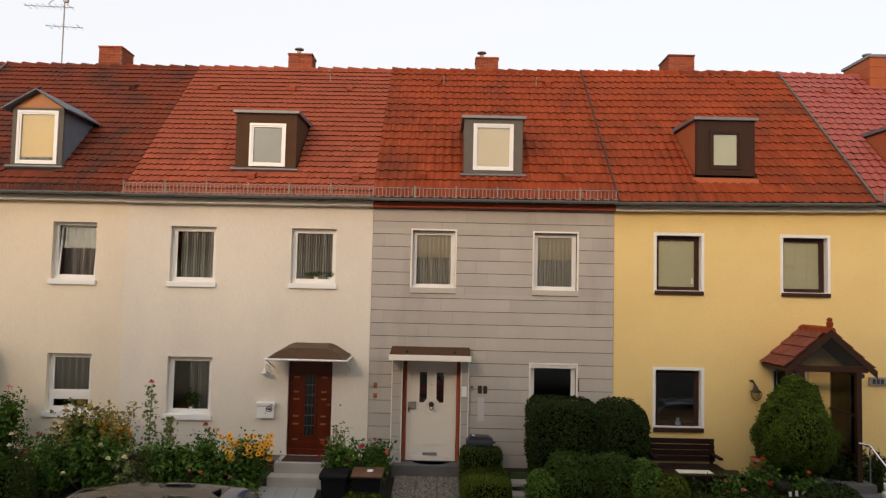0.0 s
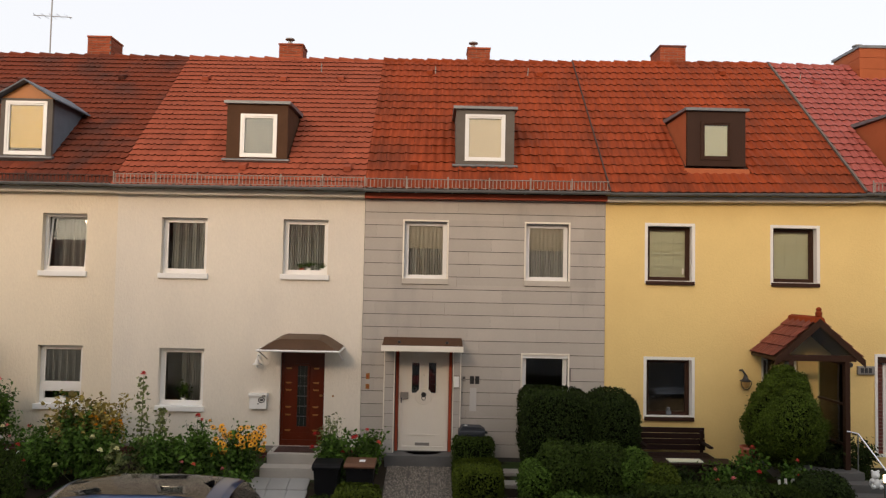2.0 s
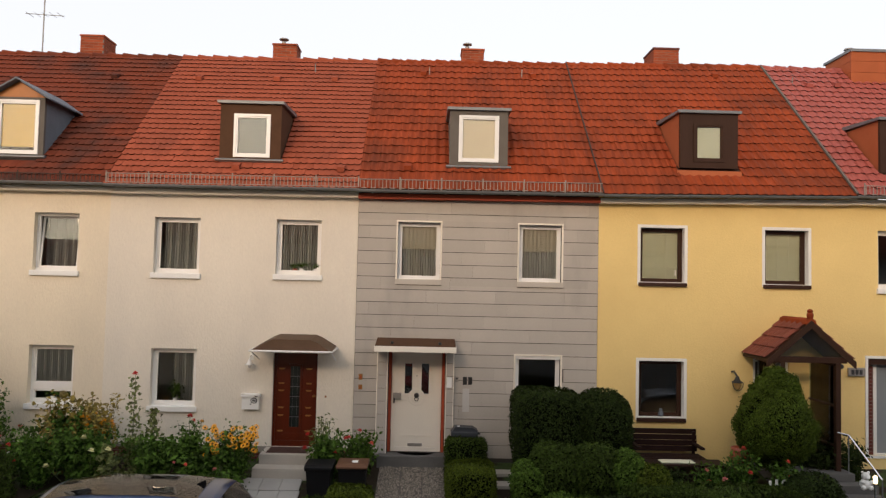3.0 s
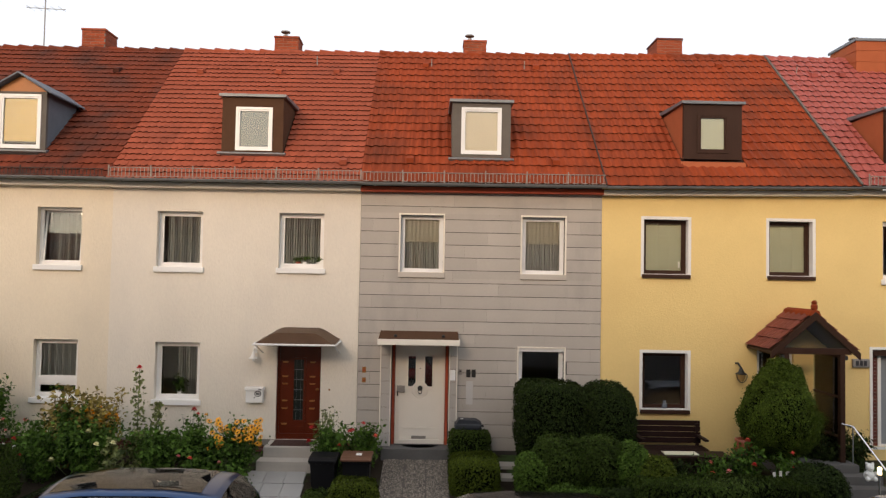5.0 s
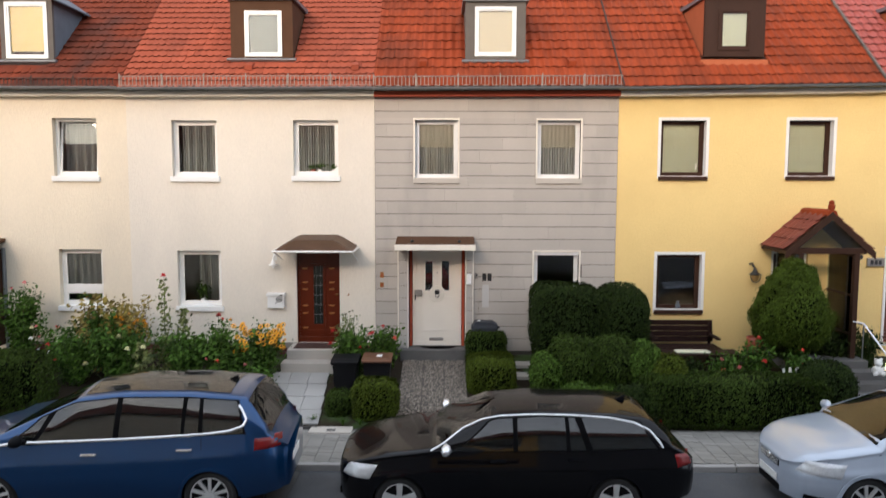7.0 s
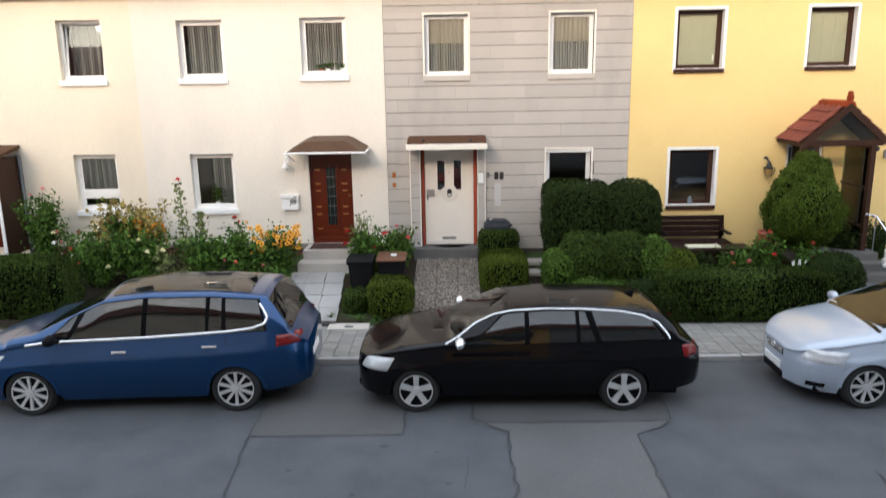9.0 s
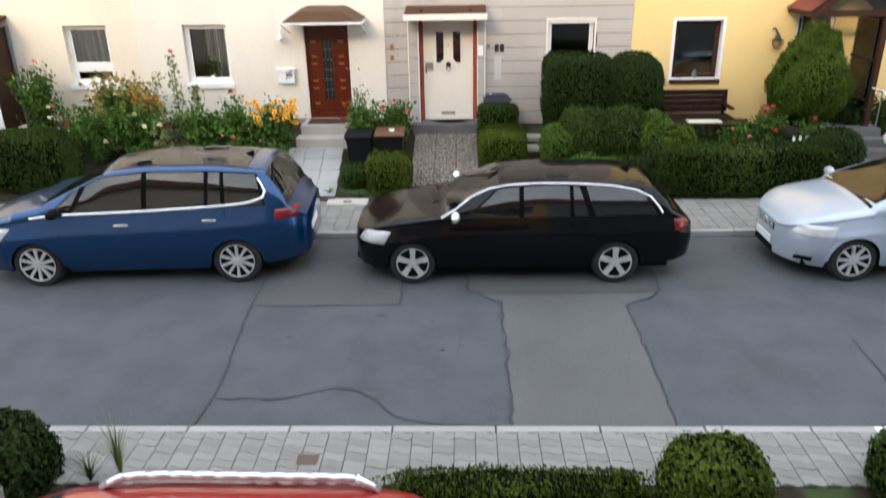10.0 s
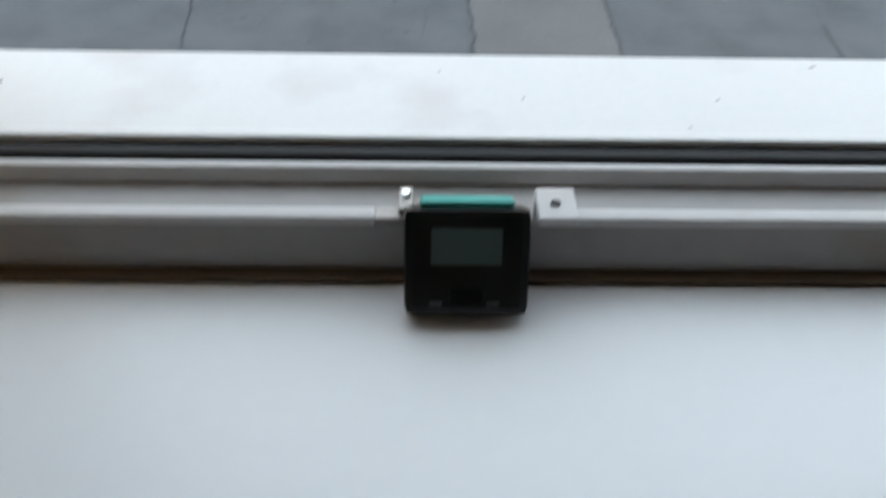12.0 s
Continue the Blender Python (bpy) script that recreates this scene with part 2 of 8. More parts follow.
def part(name, bm, material, parent, label="", smooth=False):
    """One mesh under a thing or a part; the mesh is given in the place's own metres."""
    ob = attach(new(name, mesh_of(bm, name, material, smooth)), parent)
    return tagged(ob, label) if label else ob


def solo(name, bm, material, label, category, kind="", group="", smooth=False):
    return tagged(new(name, mesh_of(bm, name, material, smooth)), label, category, group, kind)


def box(bm, x0, x1, y0, y1, z0, z1, bevel=0.0):
    made = bmesh.ops.create_cube(bm, size=1.0)["verts"]
    for v in made:
        v.co = ((x0 + x1) / 2 + v.co.x * (x1 - x0), (y0 + y1) / 2 + v.co.y * (y1 - y0), (z0 + z1) / 2 + v.co.z * (z1 - z0))
    if bevel:
        es = {e for v in made for e in v.link_edges}
        bmesh.ops.bevel(bm, geom=list(es), offset=bevel, segments=2, affect="EDGES", profile=0.6)
    return bm


def boxes(*rows, bevel=0.0):
    bm = bmesh.new()
    for r in rows:
        box(bm, *r, bevel=bevel)
    return bm


def rod(bm, a, b, r0, r1=None, seg=8):
    a, b = Vector(a), Vector(b)
    r1 = r0 if r1 is None else r1
    m = Matrix.Translation((a + b) / 2) @ (b - a).to_track_quat("Z", "Y").to_matrix().to_4x4()
    bmesh.ops.create_cone(bm, cap_ends=True, segments=seg, radius1=r0, radius2=r1, depth=(b - a).length, matrix=m)
    return bm


def rods(*rows, seg=8):
    bm = bmesh.new()
    for r in rows:
        rod(bm, *r, seg=seg)
    return bm


def lathe(profile, centre, seg=20, caps=True):
    """A turned shape from (radius, height) pairs round an upright axis."""
    bm = bmesh.new()
    rings = []
    for r, z in profile:
        rings.append([bm.verts.new((centre[0] + r * math.cos(2 * math.pi * k / seg), centre[1] + r * math.sin(2 * math.pi * k / seg), centre[2] + z)) for k in range(seg)])
    for lo, hi in zip(rings, rings[1:]):
        for k in range(seg):
            bm.faces.new((lo[k], lo[(k + 1) % seg], hi[(k + 1) % seg], hi[k]))
    if caps:
        bm.faces.new(rings[0]), bm.faces.new(rings[-1])
    return bm


def prism(points, axis, a, b, bm=None):
    """A flat outline given a thickness from a to b along an axis."""
    bm = bm or bmesh.new()

    def put(p, d):
        return {"x": (d, p[0], p[1]), "y": (p[0], d, p[1]), "z": (p[0], p[1], d)}[axis]
    lo, hi = [bm.verts.new(put(p, a)) for p in points], [bm.verts.new(put(p, b)) for p in points]
    bm.faces.new(lo), bm.faces.new(hi)
    for k in range(len(points)):
        bm.faces.new((lo[k], lo[(k + 1) % len(points)], hi[(k + 1) % len(points)], hi[k]))
    return bm


def ring(bm, x0, x1, z0, z1, w, y0, y1):
    box(bm, x0, x0 + w, y0, y1, z0, z1), box(bm, x1 - w, x1, y0, y1, z0, z1)
    box(bm, x0 + w, x1 - w, y0, y1, z0, z0 + w), box(bm, x0 + w, x1 - w, y0, y1, z1 - w, z1)
    return bm


def pierced(x0, x1, z0, z1, openings, y0, y1):
    """A wall from y0 (outer face) to y1 with openings (x0, x1, z0, z1) through it."""
    xs = sorted({x0, x1, *(v for o in openings for v in o[:2])})
    zs = sorted({z0, z1, *(v for o in openings for v in o[2:])})
    bm = bmesh.new()
    for y in (y0, y1):
        for a, b in zip(xs, xs[1:]):
            for c, d in zip(zs, zs[1:]):
                if not any(o[0] < (a + b) / 2 < o[1] and o[2] < (c + d) / 2 < o[3] for o in openings):
                    bm.faces.new([bm.verts.new(p) for p in ((a, y, c), (b, y, c), (b, y, d), (a, y, d))])
    for a, b, c, d in [*openings, (x0, x1, z0, z1)]:
        for p, q in (((a, c), (b, c)), ((b, c), (b, d)), ((b, d), (a, d)), ((a, d), (a, c))):
            bm.faces.new([bm.verts.new(v) for v in ((p[0], y0, p[1]), (q[0], y0, q[1]), (q[0], y1, q[1]), (p[0], y1, p[1]))])
    bmesh.ops.remove_doubles(bm, verts=bm.verts, dist=1e-5)
    return bm


def raw(name, verts, faces, material, smooth=False):
    me = bpy.data.meshes.new(name)
    me.from_pydata(verts, [], faces)
    for m in material if isinstance(material, (list, tuple)) else (material,):
        me.materials.append(m)
    if smooth:
        me.polygons.foreach_set("use_smooth", [True] * len(me.polygons))
    return me


def leaf_mesh(name, P, N, size, material, rng, long=1.5, spread=0.8):
    """Folded leaves at the points P, turned roughly towards N, as one mesh."""
    n = len(P)
    N = N + rng.normal(0, spread, (n, 3))
    N /= np.linalg.norm(N, axis=1)[:, None] + 1e-9
    A = np.cross(N, rng.normal(0, 1, (n, 3)))
    A /= np.linalg.norm(A, axis=1)[:, None] + 1e-9
    B = np.cross(N, A)
    s = (size * rng.uniform(0.6, 1.4, n))[:, None]
    tip, foot = P + A * s * long / 2, P - A * s * long / 2
    l, r = P + B * s / 2 + N * s * 0.2, P - B * s / 2 + N * s * 0.2
    V = np.stack([foot, l, tip, r], 1).reshape(-1, 3)
    k = np.arange(n) * 4
    F = np.concatenate([np.stack([k, k + 1, k + 2], 1), np.stack([k, k + 2, k + 3], 1)])
    return raw(name, V.tolist(), F.tolist(), material)


def seed(n):
    return np.random.default_rng(n)


# ---- ground, road, pavements ----
PROFILE = ((-900, -0.05), (4.0, -0.05), (4.86, 0.02), (4.9, -0.06), (12.35, -0.06), (12.45, 0.13), (13.3, 0.29), (14.2, 0.47), (15.3, 0.69), (17, 0.72), (900, 0.72))


def ground_z(y):
    return float(np.interp(y, [p[0] for p in PROFILE], [p[1] for p in PROFILE]))


bm = bmesh.new()
gx = [-900, -60, -20, -14, -10, -6, -2, 2, 6, 10, 14, 20, 60, 900]
rows_g = [[bm.verts.new((x, y, z)) for x in gx] for y, z in PROFILE]
for lo, hi in zip(rows_g, rows_g[1:]):
    for k in range(len(gx) - 1):
        bm.faces.new((lo[k], lo[k + 1], hi[k + 1], hi[k]))
solo("ground", bm, SOIL, "dark garden soil with patches of grass", "ground", "structure")

bm = bmesh.new()
ry = np.linspace(5.72, 10.77, 9)
rx = np.linspace(-40, 40, 33)
rv = [[bm.verts.new((x, y, 0.02 * (1 - ((y - 8.26) / 2.6) ** 2) - 0.012)) for x in rx] for y in ry]
for lo, hi in zip(rv, rv[1:]):
    for k in range(len(rx) - 1):
        bm.faces.new((lo[k], lo[k + 1], hi[k + 1], hi[k]))
road = solo("road", bm, ASPHALT, "worn grey asphalt street with tar-sealed cracks", "road", "structure")


def road_z(y):
    return 0.02 * (1 - ((y - 8.26) / 2.6) ** 2) - 0.012


def strip(points, width, rng, lift=0.004):
    """A ragged flat band along a line on the road."""
    pts = []
    for (a, b) in zip(points, points[1:]):
        n = max(2, int(math.dist(a, b) / 0.12))
        pts += [(a[0] + (b[0] - a[0]) * k / n, a[1] + (b[1] - a[1]) * k / n) for k in range(n)]
    pts.append(points[-1])
    bm = bmesh.new()
    prev = None
    for k, p in enumerate(pts):
        q, o = pts[min(k + 1, len(pts) - 1)], pts[max(k - 1, 0)]
        d = Vector((q[0] - o[0], q[1] - o[1])).normalized()
        w = width * rng.uniform(0.6, 1.3) / 2
        c = (p[0] + rng.normal(0, 0.012), p[1] + rng.normal(0, 0.012))
        pair = [bm.verts.new((c[0] - d.y * s * w, c[1] + d.x * s * w, road_z(c[1]) + lift)) for s in (1, -1)]
        if prev:
            bm.faces.new((*prev, pair[1], pair[0]))
        prev = pair
    return bm


def patch(points, lift=0.002):
    bm = bmesh.new()
    ys = sorted({p[1] for p in points})
    bm.faces.new([bm.verts.new((x, y, road_z(y) + lift + 0.004)) for x, y in points])
    bmesh.ops.triangulate(bm, faces=bm.faces)
    return bm


rng = seed(5)
for pts, m, lab in ((((1.18, 8.41), (1.18, 7.6), (1.19, 6.68), (1.17, 5.76), (2.75, 5.76), (2.77, 6.26), (2.79, 7.13), (2.81, 8.33), (3.11, 8.51), (3.33, 8.69), (0.8, 8.67), (0.96, 8.57)), ASPHALT_B, "lighter mended strip of asphalt"),
                    (((-2.09, 8.34), (-0.14, 8.36), (-0.14, 9.5), (-1.59, 9.57), (-1.6, 10.77), (-2.3, 10.77), (-2.1, 9.1)), ASPHALT_C, "older asphalt patch"),
                    (((0.8, 8.68), (3.32, 8.71), (3.4, 9.6), (0.72, 9.6)), ASPHALT_C, "older asphalt patch")):
    part("asphalt_patch", patch(pts), m, road, lab)
for pts, w in ((((-2.1, 9.3), (-2.09, 8.34), (-2.0, 7.15), (-1.92, 6.26), (-2.0, 5.76)), 0.030),
               (((-2.09, 8.34), (-1.09, 8.32), (-0.14, 8.36)), 0.014), (((-0.1, 9.4), (-0.14, 8.89), (-0.14, 8.36)), 0.032),
               (((0.74, 9.4), (0.75, 8.79), (0.96, 8.57), (1.18, 8.41), (1.18, 7.65), (1.19, 6.68), (1.17, 5.76)), 0.042),
               (((0.8, 8.67), (1.85, 8.66), (3.3, 8.71)), 0.016),
               (((3.38, 9.4), (3.33, 8.76), (3.11, 8.51), (2.81, 8.33), (2.79, 7.13), (2.77, 6.26), (2.75, 5.76)), 0.036),
               (((-1.9, 6.22), (-1.2, 6.22), (-0.93, 6.32), (-0.65, 6.42), (-0.41, 6.34), (-0.22, 6.22), (0.01, 5.89), (0.42, 5.78), (1.17, 5.76)), 0.026),
               (((-0.65, 6.42), (-0.1, 6.40)), 0.012), (((-1.6, 10.77), (-1.59, 9.57)), 0.02), (((5.25, 7.44), (5.17, 6.42), (5.07, 5.9)), 0.026),
               (((0.66, 7.7), (0.68, 7.35), (0.62, 7.1)), 0.010), (((-0.9, 8.0), (-1.15, 7.6), (-1.2, 7.2)), 0.008)):
    part("tar_seam", strip(pts, w * 0.75, rng, 0.011), TAR, road)
for x, y, r in ((-0.35, 8.05, 0.06), (-1.4, 7.5, 0.04), (0.45, 7.2, 0.035), (0.3, 7.9, 0.03), (-0.6, 7.0, 0.03)):
    bm = bmesh.new()
    bm.faces.new([bm.verts.new((x + r * (1 + 0.3 * math.sin(a * 3)) * math.cos(a), y + r * 0.6 * math.sin(a), road_z(y) + 0.010)) for a in np.linspace(0, 6.28, 12)[:-1]])
    part("tar_spot", bm, TAR, road)


# kerbs and pavements
def kerb_row(name, y0, y1, top, x0, x1, label):
    host = thing(name, ((x0 + x1) / 2, (y0 + y1) / 2, 0), label, "kerb", kind="structure")
    me = mesh_of(boxes((-0.492, 0.492, y0, y1, -0.05, top), bevel=0.012), "kerb_stone", KERB)
    for k in range(int(x1 - x0)):
        ob = attach(new("kerb_stone", me), host)
        ob.location = (x0 + 0.5 + k, 0, random.uniform(-0.004, 0.004))
        ob.rotation_euler = (0, radians(random.uniform(-0.25, 0.25)), 0)
    return host


kerb_row("kerb_far", 10.76, 10.88, 0.085, -16, 18, "weathered granite kerb stones along the parking side")
kerb_row("kerb_near", 5.62, 5.72, 0.030, -10, 12, "weathered granite kerb stones below the window")


def wavy_paver(w, d, wave):
    """An interlocking paver with a zig-zag long side."""
    out = []
    for s, z in ((-1, 0), (1, 1)):
        pts = [(-0.5, 0), (-0.25, wave), (0, 0), (0.25, -wave), (0.5, 0)]
        row = [(px * w, s * d / 2 + py) for px, py in pts]
        out += row if s < 0 else row[::-1]
    return out


def paved(name, label, x0, x1, y0, y1, top, w, d, wave, near):
    host = solo(name, boxes((x0, x1, y0, y1, -0.06, top - 0.012)), JOINT, label, "pavement", "structure")
    me = mesh_of(prism([(a * 0.96, b * 0.95) for a, b in wavy_paver(w, d, wave)], "z", -0.03, 0), "paver", PAVER)
    spare_v, spare_f, count = [], [], 0
    src_v, src_f = [tuple(v.co) for v in me.vertices], [tuple(p.vertices) for p in me.polygons]
    for j in range(int((y1 - y0) / d)):
        for k in range(int((x1 - x0) / w)):
            x, y = x0 + (k + 0.5) * w, y0 + (j + 0.5) * d
            z = top + random.uniform(-0.003, 0.003)
            if near[0] < x < near[1] and count < 300:
                ob = new("paver", me)
                ob.parent, ob.location = host, (x, y, z)
                count += 1
            else:
                o = len(spare_v)
                spare_v += [(a + x, b + y, c + z) for a, b, c in src_v]
                spare_f += [tuple(i + o for i in f) for f in src_f]
    rest = new("paver_field", raw("paver_field", spare_v, spare_f, PAVER))
    rest.parent = host
    tagged(rest, "grey interlocking pavers farther along", kind="stuff")


def garden_path(x0, x1, y0, y1, lift):
    return [(x0, y0, ground_z(y0) + lift), (x1, y0, ground_z(y0) + lift), (x1, y1, ground_z(y1) + lift), (x0, y1, ground_z(y1) + lift)]


# gravel path to the grey house and its edging
bm = bmesh.new()
gy = [12.42, 13.3, 14.2, 15.1]
gv = [[bm.verts.new((x, y, ground_z(y) + 0.02)) for x in (-0.30, 0.35, 1.0)] for y in gy]
for lo, hi in zip(gv, gv[1:]):
    for k in range(2):
        bm.faces.new((lo[k], lo[k + 1], hi[k + 1], hi[k]))
gravel_path = solo("gravel_path", bm, GRAVELBED, "grey and beige gravel garden path with two joint lines", "path", "structure")
rng = seed(3)
n = 5200
gp = np.stack([rng.uniform(-0.29, 0.99, n), rng.uniform(12.45, 15.08, n), np.zeros(n)], 1)
gp[:, 2] = [ground_z(y) + 0.024 for y in gp[:, 1]]
verts, faces = [], []
for p in gp:
    if abs(p[0] - 0.14) < 0.012 or abs(p[0] - 0.56) < 0.012:
        continue
    s = rng.uniform(0.009, 0.019)
    a = rng.uniform(0, 6.28)
    o = len(verts)
    verts += [(p[0] + s * math.cos(a + t), p[1] + s * 0.8 * math.sin(a + t), p[2] - 0.004) for t in (0, 1.57, 3.14, 4.71)] + [(p[0], p[1], p[2] + s * 0.7)]
    faces += [(o, o + 1, o + 4), (o + 1, o + 2, o + 4), (o + 2, o + 3, o + 4), (o + 3, o, o + 4)]
pebbles = new("gravel", raw("gravel", verts, faces, GRAVEL))
tagged(pebbles, "loose beige and grey pebbles on the garden path", "gravel", kind="stuff")

# flagstone path to the red door
flag_host = solo("flagstone_path", boxes((-2.78, -1.64, 12.40, 12.44, 0.05, 0.12)), JOINT, "pale concrete flagstone path to the red door", "path", "structure")
me = mesh_of(boxes((-0.186, 0.186, -0.246, 0.246, -0.04, 0), bevel=0.006), "flagstone", FLAG)
tilt = math.atan((ground_z(14.2) - ground_z(12.6)) / 1.6)
for j in range(4):
    for k in range(3):
        ob = new("flagstone", me)
        y = 12.70 + j * 0.5
        ob.parent, ob.location = flag_host, (-2.59 + k * 0.38 - (j * 0.03), y, ground_z(y) + 0.03)
        ob.rotation_euler = (tilt, 0, radians(random.uniform(-0.6, 0.6)))

paved("pavement_far", "grey interlocking concrete pavers along the gardens", -12.0, 12.0, 10.88, 12.44, 0.088, 0.24, 0.13, 0.018, (-2.6, 0.6))
paved("pavement_near", "grey wavy concrete pavers below the window", -5.0, 7.0, 4.88, 5.62, 0.034, 0.20, 0.105, 0.022, (-2.5, 5.5))

# ---- the terrace of houses ----
YF, WALL_TOP, EAVE_Y, EAVE_Z, RIDGE_Y, RIDGE_Z = 15.4, 6.2, 15.02, 6.20, 19.5, 10.36
SLOPE = math.atan((RIDGE_Z - EAVE_Z) / (RIDGE_Y - EAVE_Y))
RUN = math.hypot(RIDGE_Z - EAVE_Z, RIDGE_Y - EAVE_Y)


ROOF_TILT = {}


def lifted(ob, parent, x0, x1):
    """Shear a roof part so that its eave and ridge lines fit the camera's view."""
    xm = (x0 + x1) / 2
    e0, e1 = (float(np.interp(x, (-8, -2, 4, 9.4, 14.6), (0.035, 0.04, 0.06, 0.14, 0.14))) for x in (x0, x1))
    r0, r1 = (float(np.interp(x, (-8, -2, 4, 9.4, 14.6), (-0.13, -0.075, -0.02, 0.085, -0.02))) for x in (x0, x1))
    e, r, b = (e0 + e1) / 2, (r0 + r1) / 2, (e1 - e0 + r1 - r0) / 2 / (x1 - x0)
    c = (r - e) / (RIDGE_Y - EAVE_Y)
    m = Matrix(((1, 0, 0, 0), (0, 1, 0, 0), (b, c, 1, e - b * xm - c * EAVE_Y), (0, 0, 0, 1)))
    ob.matrix_parent_inverse = Matrix.Translation(-BASES[parent.name]) @ m
    ROOF_TILT[parent.name] = m
    return ob


def on_roof(ob, parent):
    ob.matrix_parent_inverse = Matrix.Translation(-BASES[parent.name]) @ ROOF_TILT[parent.name]
    return ob


def roof_at(y):
    return EAVE_Z + (y - EAVE_Y) * math.tan(SLOPE)


def pan_tile(w, length, flat=False):
    """One roof tile in its own frame: x across, y up the slope, z off the roof."""
    us = np.linspace(0, 1, 9)
    bm = bmesh.new()
    rows_t = []
    for v in (0.0, 1.0):
        top, low = [], []
        for u in us:
            if flat:
                h = 0.014 + 0.006 * math.sin(u * math.pi)
                dy = -0.050 * math.sin(u * math.pi) if v == 0 else 0
            else:
                h = 0.018 + 0.019 * math.sin(u * 2 * math.pi + 0.5)
                dy = -0.012 * math.sin(u * 2 * math.pi + 0.5) if v == 0 else 0
            y = v * length + dy
            z = h + ((0.034 if flat else 0.032) if v == 0 else 0.002)
            top.append(bm.verts.new(((u - 0.5) * w * 0.99, y, z)))
            low.append(bm.verts.new(((u - 0.5) * w * 0.99, y + (0.006 if v == 0 else 0), z - (0.022 if flat else 0.017))))
        rows_t.append((top, low))
    for k in range(len(us) - 1):
        bm.faces.new((rows_t[0][0][k], rows_t[0][0][k + 1], rows_t[1][0][k + 1], rows_t[1][0][k]))
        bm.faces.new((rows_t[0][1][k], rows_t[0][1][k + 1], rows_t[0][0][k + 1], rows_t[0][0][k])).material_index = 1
    for k in (0, len(us) - 1):
        bm.faces.new((rows_t[0][0][k], rows_t[1][0][k], rows_t[1][1][k], rows_t[0][1][k]))
    return bm


def tiled(house, x0, x1, material, label, flat=False, skip=(), cols=24, rows=17):
    """A roof slope with its underlay, single tiles and ridge tiles; skip: (x0, x1, v0, v1) left open for dormers."""
    bm = bmesh.new()
    for (ya, za), (yb, zb) in (((EAVE_Y, EAVE_Z), (RIDGE_Y, RIDGE_Z)), ((RIDGE_Y, RIDGE_Z), (24.0, 6.2))):
        bm.faces.new([bm.verts.new(p) for p in ((x0, ya, za), (x1, ya, za), (x1, yb, zb), (x0, yb, zb))])
        bm.faces.new([bm.verts.new(p) for p in ((x0, ya, za - 0.03), (x1, ya, za - 0.03), (x1, yb, zb - 0.12), (x0, yb, zb - 0.12))])
    bm.faces.new([bm.verts.new(p) for p in ((x0, EAVE_Y, EAVE_Z), (x1, EAVE_Y, EAVE_Z), (x1, EAVE_Y, EAVE_Z - 0.03), (x0, EAVE_Y, EAVE_Z - 0.03))])
    roof = lifted(part("roof", bm, UNDERLAY, house, label), house, x0, x1)
    w, course = (x1 - x0) / cols, RUN / rows
    me = mesh_of(pan_tile(w, course * 1.18, flat), "roof_tile", (material, TILE_SHADE), False)
    frame_m = Matrix(((1, 0, 0, 0), (0, math.cos(SLOPE), -math.sin(SLOPE), EAVE_Y), (0, math.sin(SLOPE), math.cos(SLOPE), EAVE_Z), (0, 0, 0, 1)))
    src_v, src_f = [v.co.copy() for v in me.vertices], [tuple(p.vertices) for p in me.polygons]
    sv, sf, si, count = [], [], [], 0
    src_i = [p.material_index for p in me.polygons]
    for j in range(rows):
        for k in range(cols):
            x, v = x0 + (k + 0.5) * w, (j + 0.02) * course
            if any(s[0] < x < s[1] and s[2] < v + course / 2 < s[3] for s in skip):
                continue
            m = frame_m @ Matrix.Translation((x + random.uniform(-0.003, 0.003), v + random.uniform(-0.006, 0.006), random.uniform(0, 0.006))) @ Euler(
                (random.uniform(-0.012, 0.012), random.uniform(-0.02, 0.02), random.uniform(-0.012, 0.012))).to_matrix().to_4x4()
            if count < 300:
                ob = new("roof_tile", me)
                ob.parent, ob.matrix_parent_inverse, ob.matrix_basis = roof, Matrix.Identity(4), m
                count += 1
            else:
                o = len(sv)
                sv += [tuple(m @ c) for c in src_v]
                sf += [tuple(i + o for i in f) for f in src_f]
                si += src_i
    if sv:
        rest = new("upper_tiles", raw("upper_tiles", sv, sf, (material, TILE_SHADE)))
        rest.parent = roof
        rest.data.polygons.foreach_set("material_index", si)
        tagged(rest, "upper courses of clay tiles", kind="stuff")
    # ridge tiles: half-round caps, each overlapping the next
    bmr = bmesh.new()
    ringp = [(math.cos(a) * 0.13, math.sin(a) * 0.11) for a in np.linspace(-0.25, math.pi + 0.25, 9)]
    ends = []
    for xx, s in ((0, 1.12), (0.42, 0.80)):
        ends.append([bmr.verts.new((xx, p[0] * s, p[1] * s + (0.02 if xx == 0 else 0))) for p in ringp])
    for k in range(8):
        bmr.faces.new((ends[0][k], ends[0][k + 1], ends[1][k + 1], ends[1][k]))
    bmr.faces.new(ends[0])
    rme = mesh_of(bmr, "ridge_tile", material, True)
    nr = int((x1 - x0) / 0.37)
    for k in range(nr):
        ob = new("ridge_tile", rme)
        ob.parent, ob.location = roof, (x0 + (k + 0.02) * (x1 - x0) / nr, RIDGE_Y, RIDGE_Z - 0.07 + random.uniform(-0.006, 0.01))
        ob.rotation_euler = (0, radians(random.uniform(-1.5, 1.0)), 0)
    return roof


